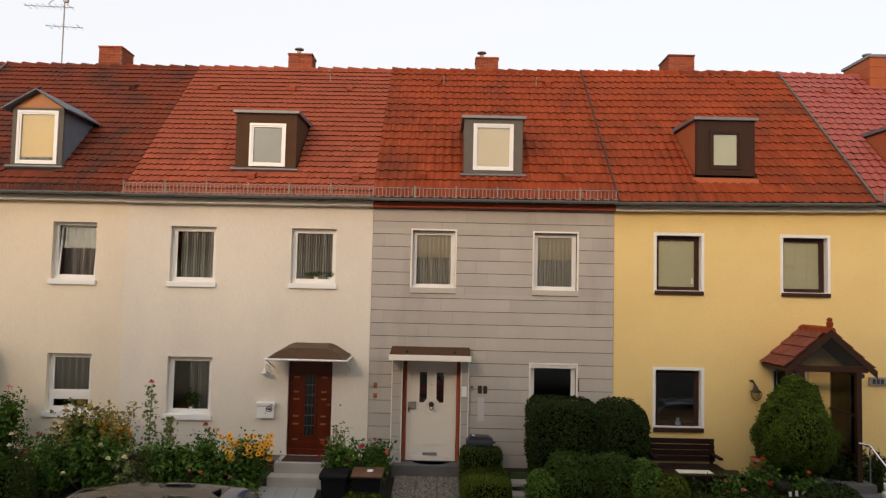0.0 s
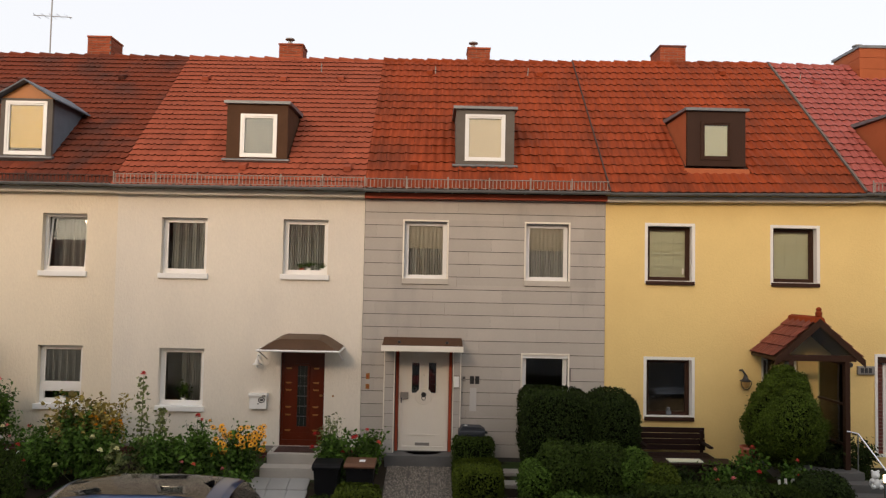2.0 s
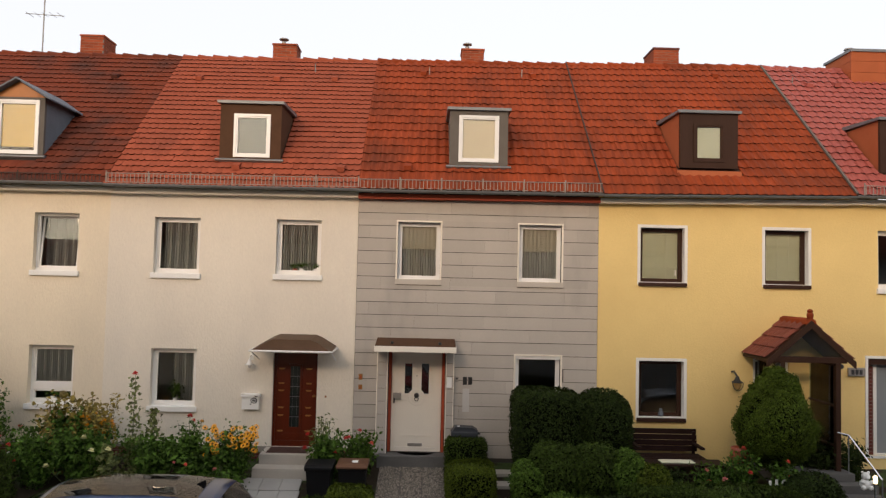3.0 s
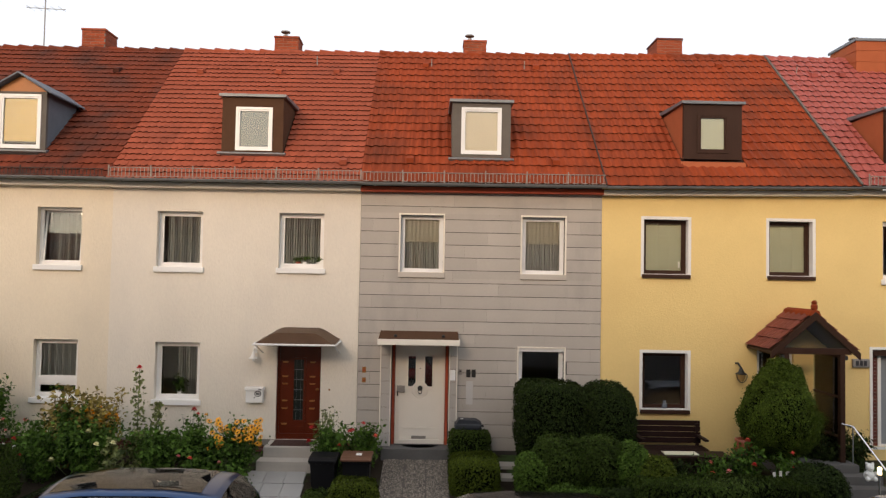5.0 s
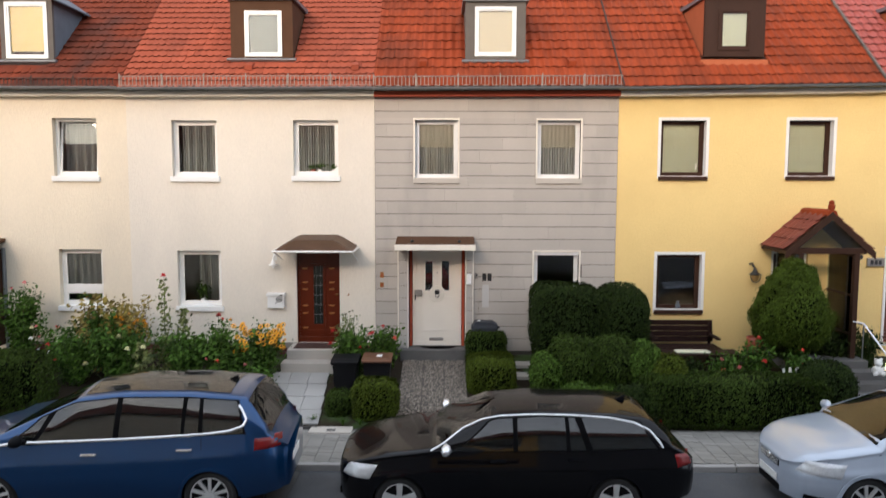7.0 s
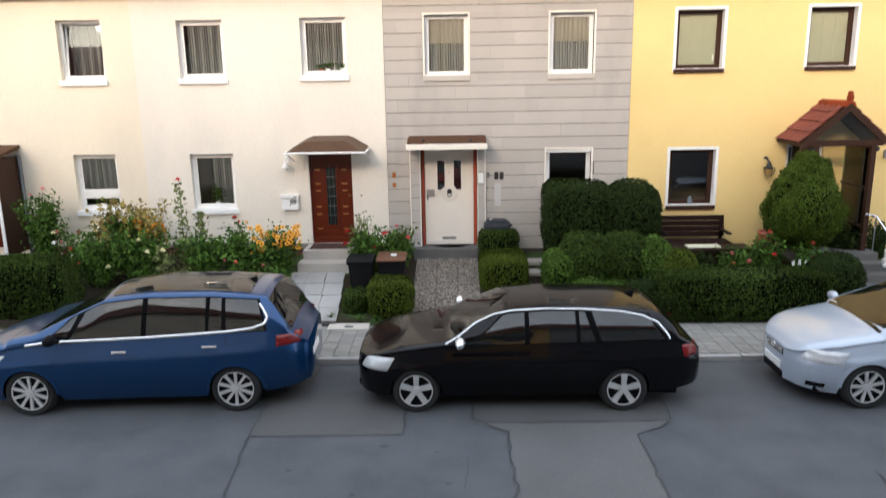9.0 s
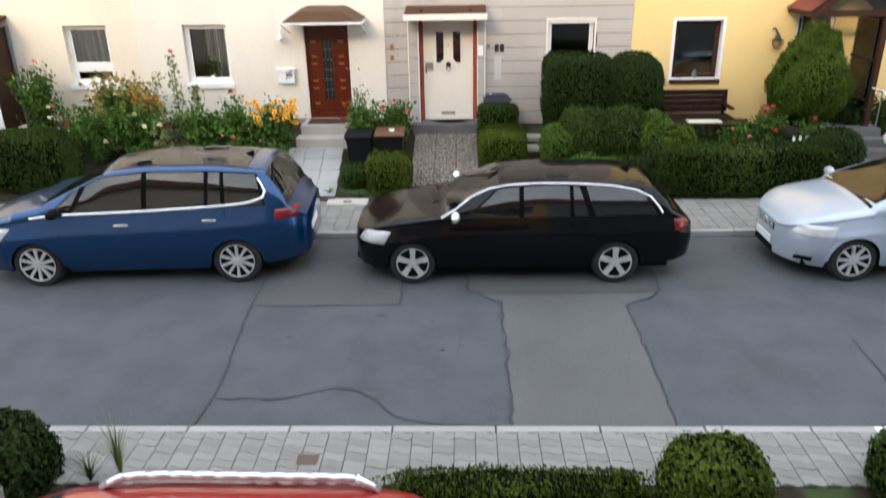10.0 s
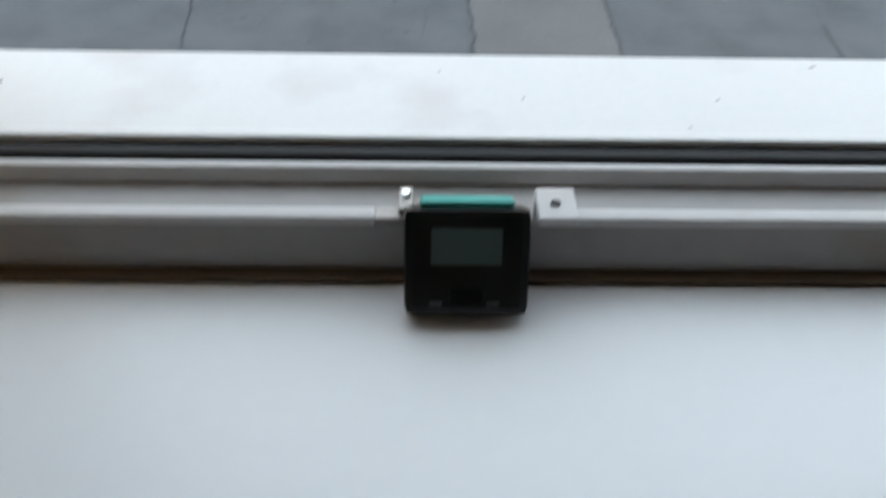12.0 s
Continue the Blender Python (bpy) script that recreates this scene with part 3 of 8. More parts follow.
def window(house, x0, x1, z0, z1, y, frame_mat, sill_mat, style="plain", fw=0.06, sill_h=0.09, label="", pane_mat=None, tilt=0.0):
    """A recessed window: fixed frame, sash, pane, outer sill. z0 is the top of the sill."""
    zf = z0 + 0.02
    frame_w = part("window", ring(bmesh.new(), x0, x1, zf, z1, fw, y, y + 0.06), frame_mat, house, label)
    a, b, c, d = x0 + fw, x1 - fw, zf + fw, z1 - fw
    if style == "transom":
        cut = c + (d - c) * 0.20
        part("transom", boxes((a, b, y - 0.002, y + 0.055, cut, cut + 0.13)), frame_mat, frame_w)
        spans = ((a, b, c, cut), (a, b, cut + 0.13, d))
    else:
        spans = ((a, b, c, d),)
    for s in spans:
        lean = [ring(bmesh.new(), *s, 0.035, y + 0.012, y + 0.05), boxes((s[0] + 0.035, s[1] - 0.035, y + 0.028, y + 0.034, s[2] + 0.035, s[3] - 0.035))]
        for q in lean:
            bmesh.ops.rotate(q, cent=(s[0], y + 0.03, s[2]), matrix=Matrix.Rotation(-tilt, 3, "X"), verts=q.verts)
        part("sash", lean[0], frame_mat, frame_w)
        p = part("pane", lean[1], pane_mat or PANE, frame_w)
        p.visible_shadow = False
        if style == "bars":
            bw = 0.007
            gx0, gx1, gz0, gz1 = s[0] + 0.035, s[1] - 0.035, s[2] + 0.035, s[3] - 0.035
            for k in (1, 2):
                xx = gx0 + (gx1 - gx0) * k / 3
                part("glazing_bar", boxes((xx - bw / 2, xx + bw / 2, y + 0.020, y + 0.026, gz0, gz1)), SPROSSE, frame_w)
            for k in (1, 2, 3):
                zz = gz0 + (gz1 - gz0) * k / 4
                part("glazing_bar", boxes((gx0, gx1, y + 0.020, y + 0.026, zz - bw / 2, zz + bw / 2)), SPROSSE, frame_w)
    part("sill", boxes((x0 - 0.04, x1 + 0.04, YF - 0.055, y + 0.01, z0 - sill_h, z0 + 0.02), bevel=0.008), sill_mat, frame_w)
    return frame_w


def curtain(x0, x1, z0, z1, y, material, label, folds=14, depth=0.022):
    bm = bmesh.new()
    n = folds * 6
    r2 = random.Random(int(abs(x0) * 100 + z0 * 10))
    ph = [r2.uniform(0, 6.28) for _ in range(3)]
    cols_c = []
    for k in range(n + 1):
        u = k / n
        yy = y + depth * (math.sin(u * folds * 6.28 + ph[0]) + 0.5 * math.sin(u * folds * 2.7 * 3 + ph[1]))
        cols_c.append([bm.verts.new((x0 + (x1 - x0) * u, yy * 1.0 + (0.01 * math.sin(ph[2] + z * 5)), z)) for z in (z0, (z0 + z1) / 2, z1)])
    for a, b in zip(cols_c, cols_c[1:]):
        for k in range(2):
            bm.faces.new((a[k], b[k], b[k + 1], a[k + 1]))
    bmesh.ops.solidify(bm, geom=bm.faces[:], thickness=0.002)
    return solo("curtain", bm, material, label, "curtain", group="curtains behind the windows", smooth=True)


CORNICE = {}


def house_shell(label, x0, x1, wall_mat, openings, plinth, cornice, deep=True):
    h = thing("house", ((x0 + x1) / 2, YF, 0.6), label, "house", group="terraced houses in the row")
    wall = part("wall", pierced(x0, x1, 0.4, WALL_TOP + 0.16, openings, YF, YF + 0.30), wall_mat, h)
    for nm, r in (("back_wall", (x0, x1, 18.5, 18.6, 0.4, 6.2)), ("upper_floor", (x0, x1, YF + 0.3, 18.5, 3.25, 3.45)), ("ground_floor", (x0, x1, YF + 0.3, 18.5, 0.5, 0.62)), ("room_ceiling", (x0, x1, YF + 0.3, 18.5, 6.1, 6.15)), ("party_wall", (x0, x0 + 0.05, YF + 0.3, 18.5, 0.6, 6.1)), ("party_wall", (x1 - 0.05, x1, YF + 0.3, 18.5, 0.6, 6.1))):
        part(nm, boxes(r), ROOM, h)
    CORNICE[h.name] = part("cornice", boxes((x0, x1, EAVE_Y + 0.20, YF, WALL_TOP - 0.135, WALL_TOP - 0.03), bevel=0.004), cornice, h)
    return h, wall


def gutter(house, x0, x1):
    bm = bmesh.new()
    prof = [(EAVE_Y - 0.02 + 0.055 * math.cos(a), 6.215 + 0.055 * math.sin(a)) for a in np.linspace(math.pi, 2 * math.pi, 9)]
    prof += [(p[0] * 1, p[1]) for p in [(EAVE_Y + 0.030, 6.215)]] + [(EAVE_Y - 0.02 + 0.048 * math.cos(a), 6.215 + 0.048 * math.sin(a)) for a in np.linspace(2 * math.pi, math.pi, 9)]
    g = on_roof(part("gutter", prism(prof, "x", x0, x1), ZINC, house), house)
    on_roof(CORNICE[house.name], house)
    for k in range(int((x1 - x0) / 0.75)):
        x = x0 + 0.3 + k * 0.75
        part("gutter_bracket", boxes((x, x + 0.02, EAVE_Y - 0.08, EAVE_Y + 0.06, 6.150, 6.162)), ZINC, g)
    return g


def snow_guard(house, x0, x1, metal=None, height=0.20):
    metal = metal or GUARD
    y, z = EAVE_Y - 0.02, EAVE_Z + 0.03
    g = on_roof(part("snow_guard", rods(((x0, y, z + height), (x1, y, z + height), 0.009), ((x0, y, z + 0.02), (x1, y, z + 0.02), 0.009)), metal, house, "metal snow guard fence on the eaves"), house)
    n = int((x1 - x0) / 0.075)
    me = mesh_of(boxes((-0.007, 0.007, -0.004, 0.004, 0, height)), "guard_bar", metal)
    bracket = mesh_of(boxes((-0.013, 0.013, -0.012, 0.20, -0.02, 0.0), (-0.013, 0.013, -0.012, 0.0, -0.02, height + 0.05)), "guard_bracket", metal)
    for k in range(n):
        ob = new("guard_bar", me)
        ob.parent, ob.location = g, (x0 + (k + 0.5) * (x1 - x0) / n, y, z)
    for k in range(int((x1 - x0) / 0.85) + 1):
        ob = new("guard_bracket", bracket)
        ob.parent, ob.location = g, (min(x0 + k * 0.85, x1), y, z)


def chimney(house, x0, x1, y0, y1, top, cap, brick=BRICK, base=None):
    z0 = base if base else roof_at(min(y0, RIDGE_Y)) - 0.3 if y0 < RIDGE_Y else RIDGE_Z - (y0 - RIDGE_Y) * 0.9 - 0.3
    c = part("chimney", boxes((x0 + 0.012, x1 - 0.012, y0 + 0.012, y1 - 0.012, z0, top - 0.02)), MORTAR, house, "weathered red brick chimney")
    ch, bl = 0.075, 0.24
    rows_b = int((top - 0.05 - z0) / ch)
    for j in range(rows_b):
        z = top - 0.05 - (j + 1) * ch
        off = 0.12 if j % 2 else 0
        for (a, b, side) in ((x0, x1, "f"), (y0, y1, "l"), (y0, y1, "r")):
            p = a - off
            while p < b - 0.03:
                s, e = max(p, a), min(p + bl - 0.012, b)
                if e - s > 0.03:
                    if side == "f":
                        r = (s, e, y0, y0 + 0.05, z, z + ch - 0.012)
                    elif side == "l":
                        r = (x0, x0 + 0.05, s, e, z, z + ch - 0.012)
                    else:
                        r = (x1 - 0.05, x1, s, e, z, z + ch - 0.012)
                    if side != "f" and s <= y0 + 0.04:
                        r = (*r[:2], y0 + 0.052, max(e, y0 + 0.06), *r[4:])
                    part("brick", boxes(r), brick, c)
                p += bl
    part("coping", boxes((x0 - 0.02, x1 + 0.02, y0 - 0.02, y1 + 0.02, top - 0.05, top), bevel=0.01), cap, c)
    return c


def cowl(c, x, y, z):
    part("flue_pipe", rods(((x, y, z - 0.02), (x, y, z + 0.13), 0.055), seg=14), STEEL, c)
    bm = lathe(((0.02, 0.0), (0.13, 0.0), (0.12, 0.03), (0.02, 0.05)), (x, y, z + 0.19), 16)
    rod(bm, (x - 0.05, y, z + 0.1), (x - 0.05, y, z + 0.2), 0.006), rod(bm, (x + 0.05, y, z + 0.1), (x + 0.05, y, z + 0.2), 0.006)
    part("cowl", bm, STEEL, c, "round metal chimney cowl")


def dormer(house, x0, x1, y, z0, z1, cheek, front, roofm, win, frame_mat, kind="flat", blind=None, over=0.06, drop=0.0):
    """A dormer: front with window, cheeks back to the roof, its own little roof and lead flashing."""
    back = EAVE_Y + (z1 - EAVE_Z) / math.tan(SLOPE) + 0.15
    a, b, c, d = win
    bm = pierced(x0, x1, z0, z1, ((a, b, c, d),), y, y + 0.08)
    dm = part("dormer", bm, front, house)
    for s in (x0, x1 - 0.05):
        part("cheek", prism([(y + 0.08, z0), (y + 0.08, z1), (back, z1), (y + 0.08, z0 - 0.05)][:3] + [(y + 0.08 + 0.01, z0)], "x", s, s + 0.05), cheek, dm)
    part("window_frame", ring(ring(bmesh.new(), a - 0.01, b + 0.01, c - 0.01, d + 0.01, 0.05, y - 0.02, y + 0.06), a + 0.04, b - 0.04, c + 0.04, d - 0.04, 0.035, y - 0.005, y + 0.05), frame_mat, dm)
    p = part("pane", boxes((a + 0.07, b - 0.07, y + 0.02, y + 0.026, c + 0.07, d - 0.07)), PANE, dm)
    p.visible_shadow = False
    part("lining", boxes((x0 + 0.06, x1 - 0.06, y + 0.7, y + 0.72, z0 + 0.1, z1 - 0.02)), ROOM, dm)
    # coloured sheet standing in for the sky reflected in the dormer pane
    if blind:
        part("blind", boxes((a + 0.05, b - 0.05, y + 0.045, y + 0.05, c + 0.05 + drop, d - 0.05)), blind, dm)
    if kind == "gable":
        mid, apex = (x0 + x1) / 2, z1 + 0.34
        part("gable", prism([(x0, z1), (x1, z1), (mid, apex)], "y", y, y + 0.05), ORANGEWOOD, dm, "orange stained gable board")
        for sx, ex in ((mid, x1 + 0.16), (mid, x0 - 0.16)):
            zl = z1 - 0.07
            back2 = EAVE_Y + (apex - EAVE_Z) / math.tan(SLOPE) + 0.1
            bmr = bmesh.new()
            for dz in (0, 0.035):
                bmr.faces.new([bmr.verts.new(q) for q in ((sx, y - 0.16, apex + 0.02 + dz), (ex, y - 0.16, zl + dz), (ex, back, zl + dz), (sx, back2, apex + 0.02 + dz))])
            vs = bmr.verts[:]
            for i in range(4):
                bmr.faces.new((vs[i], vs[(i + 1) % 4], vs[4 + (i + 1) % 4], vs[4 + i]))
            part("dormer_roof", bmr, roofm, dm)
    else:
        bmr = prism([(y - 0.07, z1), (y - 0.07, z1 + 0.06), (back + 0.5, z1 + 0.16), (back + 0.5, z1 + 0.06)], "x", x0 - over, x1 + over)
        part("dormer_roof", bmr, roofm, dm)
    lip = -0.06 if cheek is ORANGECLAD else 0.05
    part("flashing", prism([(y + 0.03, z0 + lip), (y - 0.03, z0 + lip), (y - 0.10, roof_at(y - 0.10) + 0.115 + lip), (y - 0.10, roof_at(y - 0.10) + 0.095 + lip), (y + 0.03, z0 - 0.10)], "x", x0 - 0.07, x1 + 0.07), ORANGECLAD if cheek is ORANGECLAD else ZINC, dm, "grey lead flashing apron")
    return dm


def plinth_bricks(house, x0, x1, z0, z1, gaps=()):
    p = part("plinth", boxes((x0, x1, YF - 0.012, YF - 0.002, z0, z1)), MORTAR, house)
    rows_b = int((z1 - z0) / 0.075)
    for j in range(rows_b):
        x = x0 + (0.12 if j % 2 else 0)
        while x < x1 - 0.2:
            if not any(g[0] < x + 0.11 < g[1] for g in gaps):
                part("brick", boxes((x, x + 0.228, YF - 0.028, YF - 0.008, z0 + j * 0.075, z0 + j * 0.075 + 0.063)), BRICK_D, p)
            x += 0.24
    return p


# --- cream house and pale house
REC = 0.13
WA = [(-7.61, -6.69, 4.44, 5.66), (-7.59, -6.67, 1.70, 2.92)]
hA, wallA = house_shell("cream plastered terraced house with dark red tiled roof", -11.22, -6.06, PLASTER_A, [*WA, (-9.75, -8.85, 0.9, 2.9)], 0.9, BOARD)
window(hA, *WA[0], YF + REC, WHITE, PVC, label="white tilted window with net curtain", tilt=0.105)
window(hA, *WA[1], YF + REC, WHITE, PVC, "transom", label="white window with low transom light")
WB = [(-5.13, -4.18, 4.44, 5.62), (-2.60, -1.66, 4.46, 5.63), (-5.09, -4.16, 1.70, 2.90)]
hB, wallB = house_shell("pale plastered terraced house with light red tiled roof", -6.06, -0.902, PLASTER_B, [*WB, (-2.57, -1.66, 0.93, 2.86)], 0.9, BOARD)
for w in WB:
    window(hB, *w, YF + REC, WHITE, PVC, label="white window with net curtain")
plinth_bricks(hA, -8.8, -6.07, 0.60, 0.94)
plinth_bricks(hB, -6.05, -0.91, 0.60, 0.94, gaps=((-2.8, -1.5),))
# --- grey clad house
WG = [(-0.06, 0.83, 4.42, 5.64), (2.49, 3.38, 4.42, 5.64), (2.45, 3.39, 1.72, 2.90)]
hG, wallG = house_shell("grey fibre-cement clad terraced house with orange-red tiled roof", -0.898, 4.158, JOINT, [*WG, (-0.19, 1.0, 0.87, 2.98)], 0.9, REDBOARD)
for k, w in enumerate(WG):
    window(hG, *w, YF + 0.10, PVC if k < 2 else PVC, CONCRETE, label="white window with lace curtain" if k < 2 else "open white window with dark room behind", fw=0.05)
    part("trim", ring(bmesh.new(), w[0] - 0.035, w[1] + 0.035, w[2] - 0.01, w[3] + 0.035, 0.035, YF - 0.035, YF + 0.02), BOARD, hG)
# --- yellow house
WY = [(4.99, 6.05, 4.47, 5.71), (7.64, 8.69, 4.48, 5.72), (4.98, 6.05, 1.65, 2.91)]
hY, wallY = house_shell("yellow plastered terraced house with orange-red tiled roof", 4.162, 9.442, PLASTER_Y, [*WY, (7.45, 8.22, 0.95, 2.95)], 0.9, BOARD)
for w in WY:
    window(hY, w[0] + 0.06, w[1] - 0.06, w[2], w[3] - 0.05, YF + 0.15, DARKWOOD, DARKWOOD, "bars" if w[2] > 3 else "plain", label="dark brown window with pale blind", sill_h=0.06, fw=0.055)
    part("surround", ring(bmesh.new(), w[0], w[1], w[2] - 0.03, w[3], 0.062, YF - 0.006, YF + 0.21), WHITE, hY, "white painted window reveal")
# --- next houses at both ends
hE, wallE = house_shell("pale yellow terraced house with rose-red tiled roof", 9.442, 14.6, PLASTER_Y, [(9.88, 11.05, 0.95, 3.0), (10.12, 11.1, 4.45, 5.7), (12.9, 13.8, 4.45, 5.7)], 0.9, BOARD)
hZ, wallZ = house_shell("cream terraced house with red tiled roof", -16.4, -11.224, PLASTER_A, [(-12.9, -12.0, 4.45, 5.66), (-15.4, -14.5, 4.45, 5.66), (-12.9, -12.0, 1.7, 2.9)], 0.9, BOARD)
for w in ((10.12, 11.1, 4.45, 5.7), (12.9, 13.8, 4.45, 5.7)):
    window(hE, *w, YF + REC, WHITE, PVC)
for w in ((-12.9, -12.0, 4.45, 5.66), (-15.4, -14.5, 4.45, 5.66), (-12.9, -12.0, 1.7, 2.9)):
    window(hZ, *w, YF + REC, WHITE, PVC)
GREYDOOR = mat("grey_blue_door_paint", (0.22, 0.24, 0.26), 0.45, 0.06)
dE = part("door", boxes((10.16, 10.95, 15.60, 15.65, 0.95, 2.9), bevel=0.004), GREYDOOR, hE, "grey front door in a white frame")
part("door_frame", ring(bmesh.new(), 10.10, 11.0, 0.92, 2.95, 0.07, 15.56, 15.62), PVC, dE, "white door frame")
part("door_surround", ring(bmesh.new(), 9.83, 11.1, 0.92, 3.05, 0.055, YF - 0.02, YF + 0.02), PVC, dE, "white painted door surround")
rv = part("door_reveal", boxes((9.888, 9.90, YF + 0.03, 15.60, 0.95, 2.98), (9.90, 10.10, 15.585, 15.60, 0.95, 2.98)), MORTAR, dE, "dark red brick reveal")
for k in range(27):
    z = 0.96 + k * 0.075
    part("brick", boxes((9.902, 10.095, 15.568, 15.585, z, z + 0.060)), BRICK_D, rv)
    part("brick", boxes((9.900, 9.915, YF + 0.035, 15.565, z, z + 0.060)), BRICK_D, rv)
part("lintel", boxes((9.90, 11.05, YF + 0.03, 15.60, 2.86, 2.99)), DARKWOOD, dE)

# roofs
SKIPS = {}
# painted sky reflections for the dormer panes: sunset yellow and blue-grey
YELLOWREFLECT = mat("yellow_sky_reflection", (0.82, 0.55, 0.14), 0.8, 0.08, 2.5, 60, 0.0)
BLUEREFLECT = mat("blue_grey_sky_reflection", (0.24, 0.27, 0.31), 0.8, 0.05)


def opening_for(key, x0, x1, y, z1):
    back = EAVE_Y + (z1 - EAVE_Z) / math.tan(SLOPE)
    SKIPS[key] = [(x0 + 0.02, x1 - 0.02, (y + 0.02 - EAVE_Y) / math.cos(SLOPE) - 0.06, (back - EAVE_Y) / math.cos(SLOPE))]


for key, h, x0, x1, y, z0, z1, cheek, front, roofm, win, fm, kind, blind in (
        ("A", hA, -8.739, -7.64, 15.647, 6.832, 8.127, LEAD, GREYCLAD, LEAD, (-8.621, -7.758, 6.92, 8.058), PVC, "gable", YELLOWREFLECT),
        ("B", hB, -3.94, -2.636, 15.709, 6.89, 8.125, BROWNCLAD, BROWNCLAD, ZINC, (-3.635, -2.875, 6.985, 7.90), PVC, "flat", BLUEREFLECT),
        ("G", hG, 0.983, 2.239, 15.679, 6.862, 8.108, GREYCLAD, GREYCLAD, ZINC, (1.189, 2.032, 6.999, 7.99), PVC, "flat", CREAMREFLECT),
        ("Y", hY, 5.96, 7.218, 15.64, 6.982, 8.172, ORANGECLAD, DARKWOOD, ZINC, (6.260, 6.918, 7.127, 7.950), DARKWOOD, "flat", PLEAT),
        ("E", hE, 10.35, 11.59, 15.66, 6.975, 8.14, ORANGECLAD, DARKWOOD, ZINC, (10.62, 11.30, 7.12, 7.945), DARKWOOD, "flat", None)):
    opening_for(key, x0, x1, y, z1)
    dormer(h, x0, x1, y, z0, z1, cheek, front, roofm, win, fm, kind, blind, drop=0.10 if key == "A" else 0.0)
chimney(hA, -8.87, -8.25, 19.6, 20.35, 10.83, BRICK)
cB = chimney(hB, -3.73, -3.09, 19.6, 20.2, 10.74, BRICK)
cowl(cB, -3.5, 19.9, 10.74)
cG = chimney(hG, 1.36, 1.96, 19.6, 20.2, 10.75, BRICK)
cowl(cG, 1.52, 19.9, 10.75)
chimney(hY, 6.58, 7.27, 19.6, 20.5, 10.93, BRICK_D)
big = part("chimney", boxes((11.65, 13.1, 18.95, 20.2, 9.5, 10.75)), ORANGECLAD, hE, "wide chimney clad in orange panels")
for k in range(4):
    part("cladding_panel", boxes((11.63, 13.12, 18.935, 18.95, 9.6 + k * 0.3, 9.89 + k * 0.3), (11.635, 11.65, 18.95, 20.2, 9.6 + k * 0.3, 9.89 + k * 0.3)), ORANGECLAD, big)
part("coping", boxes((11.60, 13.16, 18.90, 20.26, 10.75, 10.82)), ZINC, big)
cowl(big, 11.95, 19.6, 10.82)

tiled(hZ, -16.4, -11.224, TILE_A, "dark red clay tile roof", cols=20)
tiled(hA, -11.22, -6.06, TILE_A, "dark red mossy clay tile roof", True, skip=SKIPS["A"], cols=34, rows=25)
tiled(hB, -6.06, -0.90, TILE_B, "light red clay tile roof", True, skip=SKIPS["B"], cols=36, rows=27)
tiled(hG, -0.90, 4.16, TILE_G, "orange-red pantile roof with moss", skip=SKIPS["G"], cols=26, rows=18)
tiled(hY, 4.16, 9.44, TILE_G, "orange-red pantile roof with moss", skip=SKIPS["Y"], cols=27, rows=18)
tiled(hE, 9.44, 14.6, TILE_E, "rose-red glossy tile roof", skip=SKIPS["E"], cols=24, rows=22)
for h, a, b in ((hZ, -16.4, -11.224), (hA, -11.22, -6.062), (hB, -6.058, -0.902), (hG, -0.898, 4.158), (hY, 4.162, 9.44), (hE, 9.444, 14.6)):
    gutter(h, a, b)
snow_guard(hA, -11.18, -6.1, RUSTY, 0.15)
snow_guard(hB, -6.0, -0.92)
snow_guard(hG, -0.88, 4.14)
snow_guard(hE, 9.6, 14.5)
# metal verge strips between the roofs
for h, x in ((hY, 4.16), (hE, 9.44), (hA, -11.22)):
    m = Matrix(((1, 0, 0, 0), (0, math.cos(SLOPE), -math.sin(SLOPE), EAVE_Y), (0, math.sin(SLOPE), math.cos(SLOPE), EAVE_Z), (0, 0, 0, 1)))
    vw = 0.012 if h is hY else 0.022
    bm = boxes((x - vw, x + vw, 0, RUN, 0.05, 0.09))
    bmesh.ops.transform(bm, matrix=m, verts=bm.verts)
    on_roof(part("verge_strip", bm, RUSTY if h is hY else GREYCLAD, h), h)


# ---- the viewer's own house: window, sill, room ----
SILLW = mat("painted_sheet_sill", (0.70, 0.70, 0.69), 0.45, 0.04, 4, 120, 0.02, stain=(0.60, 0.56, 0.55), stain_at=(0.55, 0.8), stain_scale=9)
SILLIN = mat("white_inner_sill", (0.78, 0.79, 0.80), 0.3, 0.02, 4, 60, 0.02)
# rebate and rib greys have the recess shade painted in; brownish stain besides
FRAMEPVC = mat("stained_shaded_plastic", (0.33, 0.32, 0.31), 0.45, 0.06, 6, 90, 0.03, stain=(0.26, 0.225, 0.185), stain_at=(0.5, 0.85), stain_scale=14)
RIMPVC = mat("grey_rim_plastic", (0.52, 0.51, 0.50), 0.45, 0.06, 6, 90, 0.03)
GASKET = mat("black_gasket", (0.012, 0.012, 0.013), 0.6)
SEALSHADE = mat("sealant_with_shadow", (0.10, 0.07, 0.045), 0.8, 0.2)
TEAL = mat("teal_plastic", (0.06, 0.34, 0.31), 0.45, 0.05)
DEVICE = mat("glossy_black_plastic", (0.004, 0.006, 0.006), 0.35, 0.05, spec=0.3)
BUTTON = mat("grey_button", (0.07, 0.075, 0.08), 0.5, 0.05)
LCD = mat("lcd_screen", (0.07, 0.10, 0.098), 0.25, 0.05)
OAK = mat("pale_worn_wood", (0.45, 0.29, 0.12), 0.7, 0.2, 8, 60, 0.2)
ROOMPAINT = mat("room_paint", (0.72, 0.70, 0.66), 0.9, 0.03)
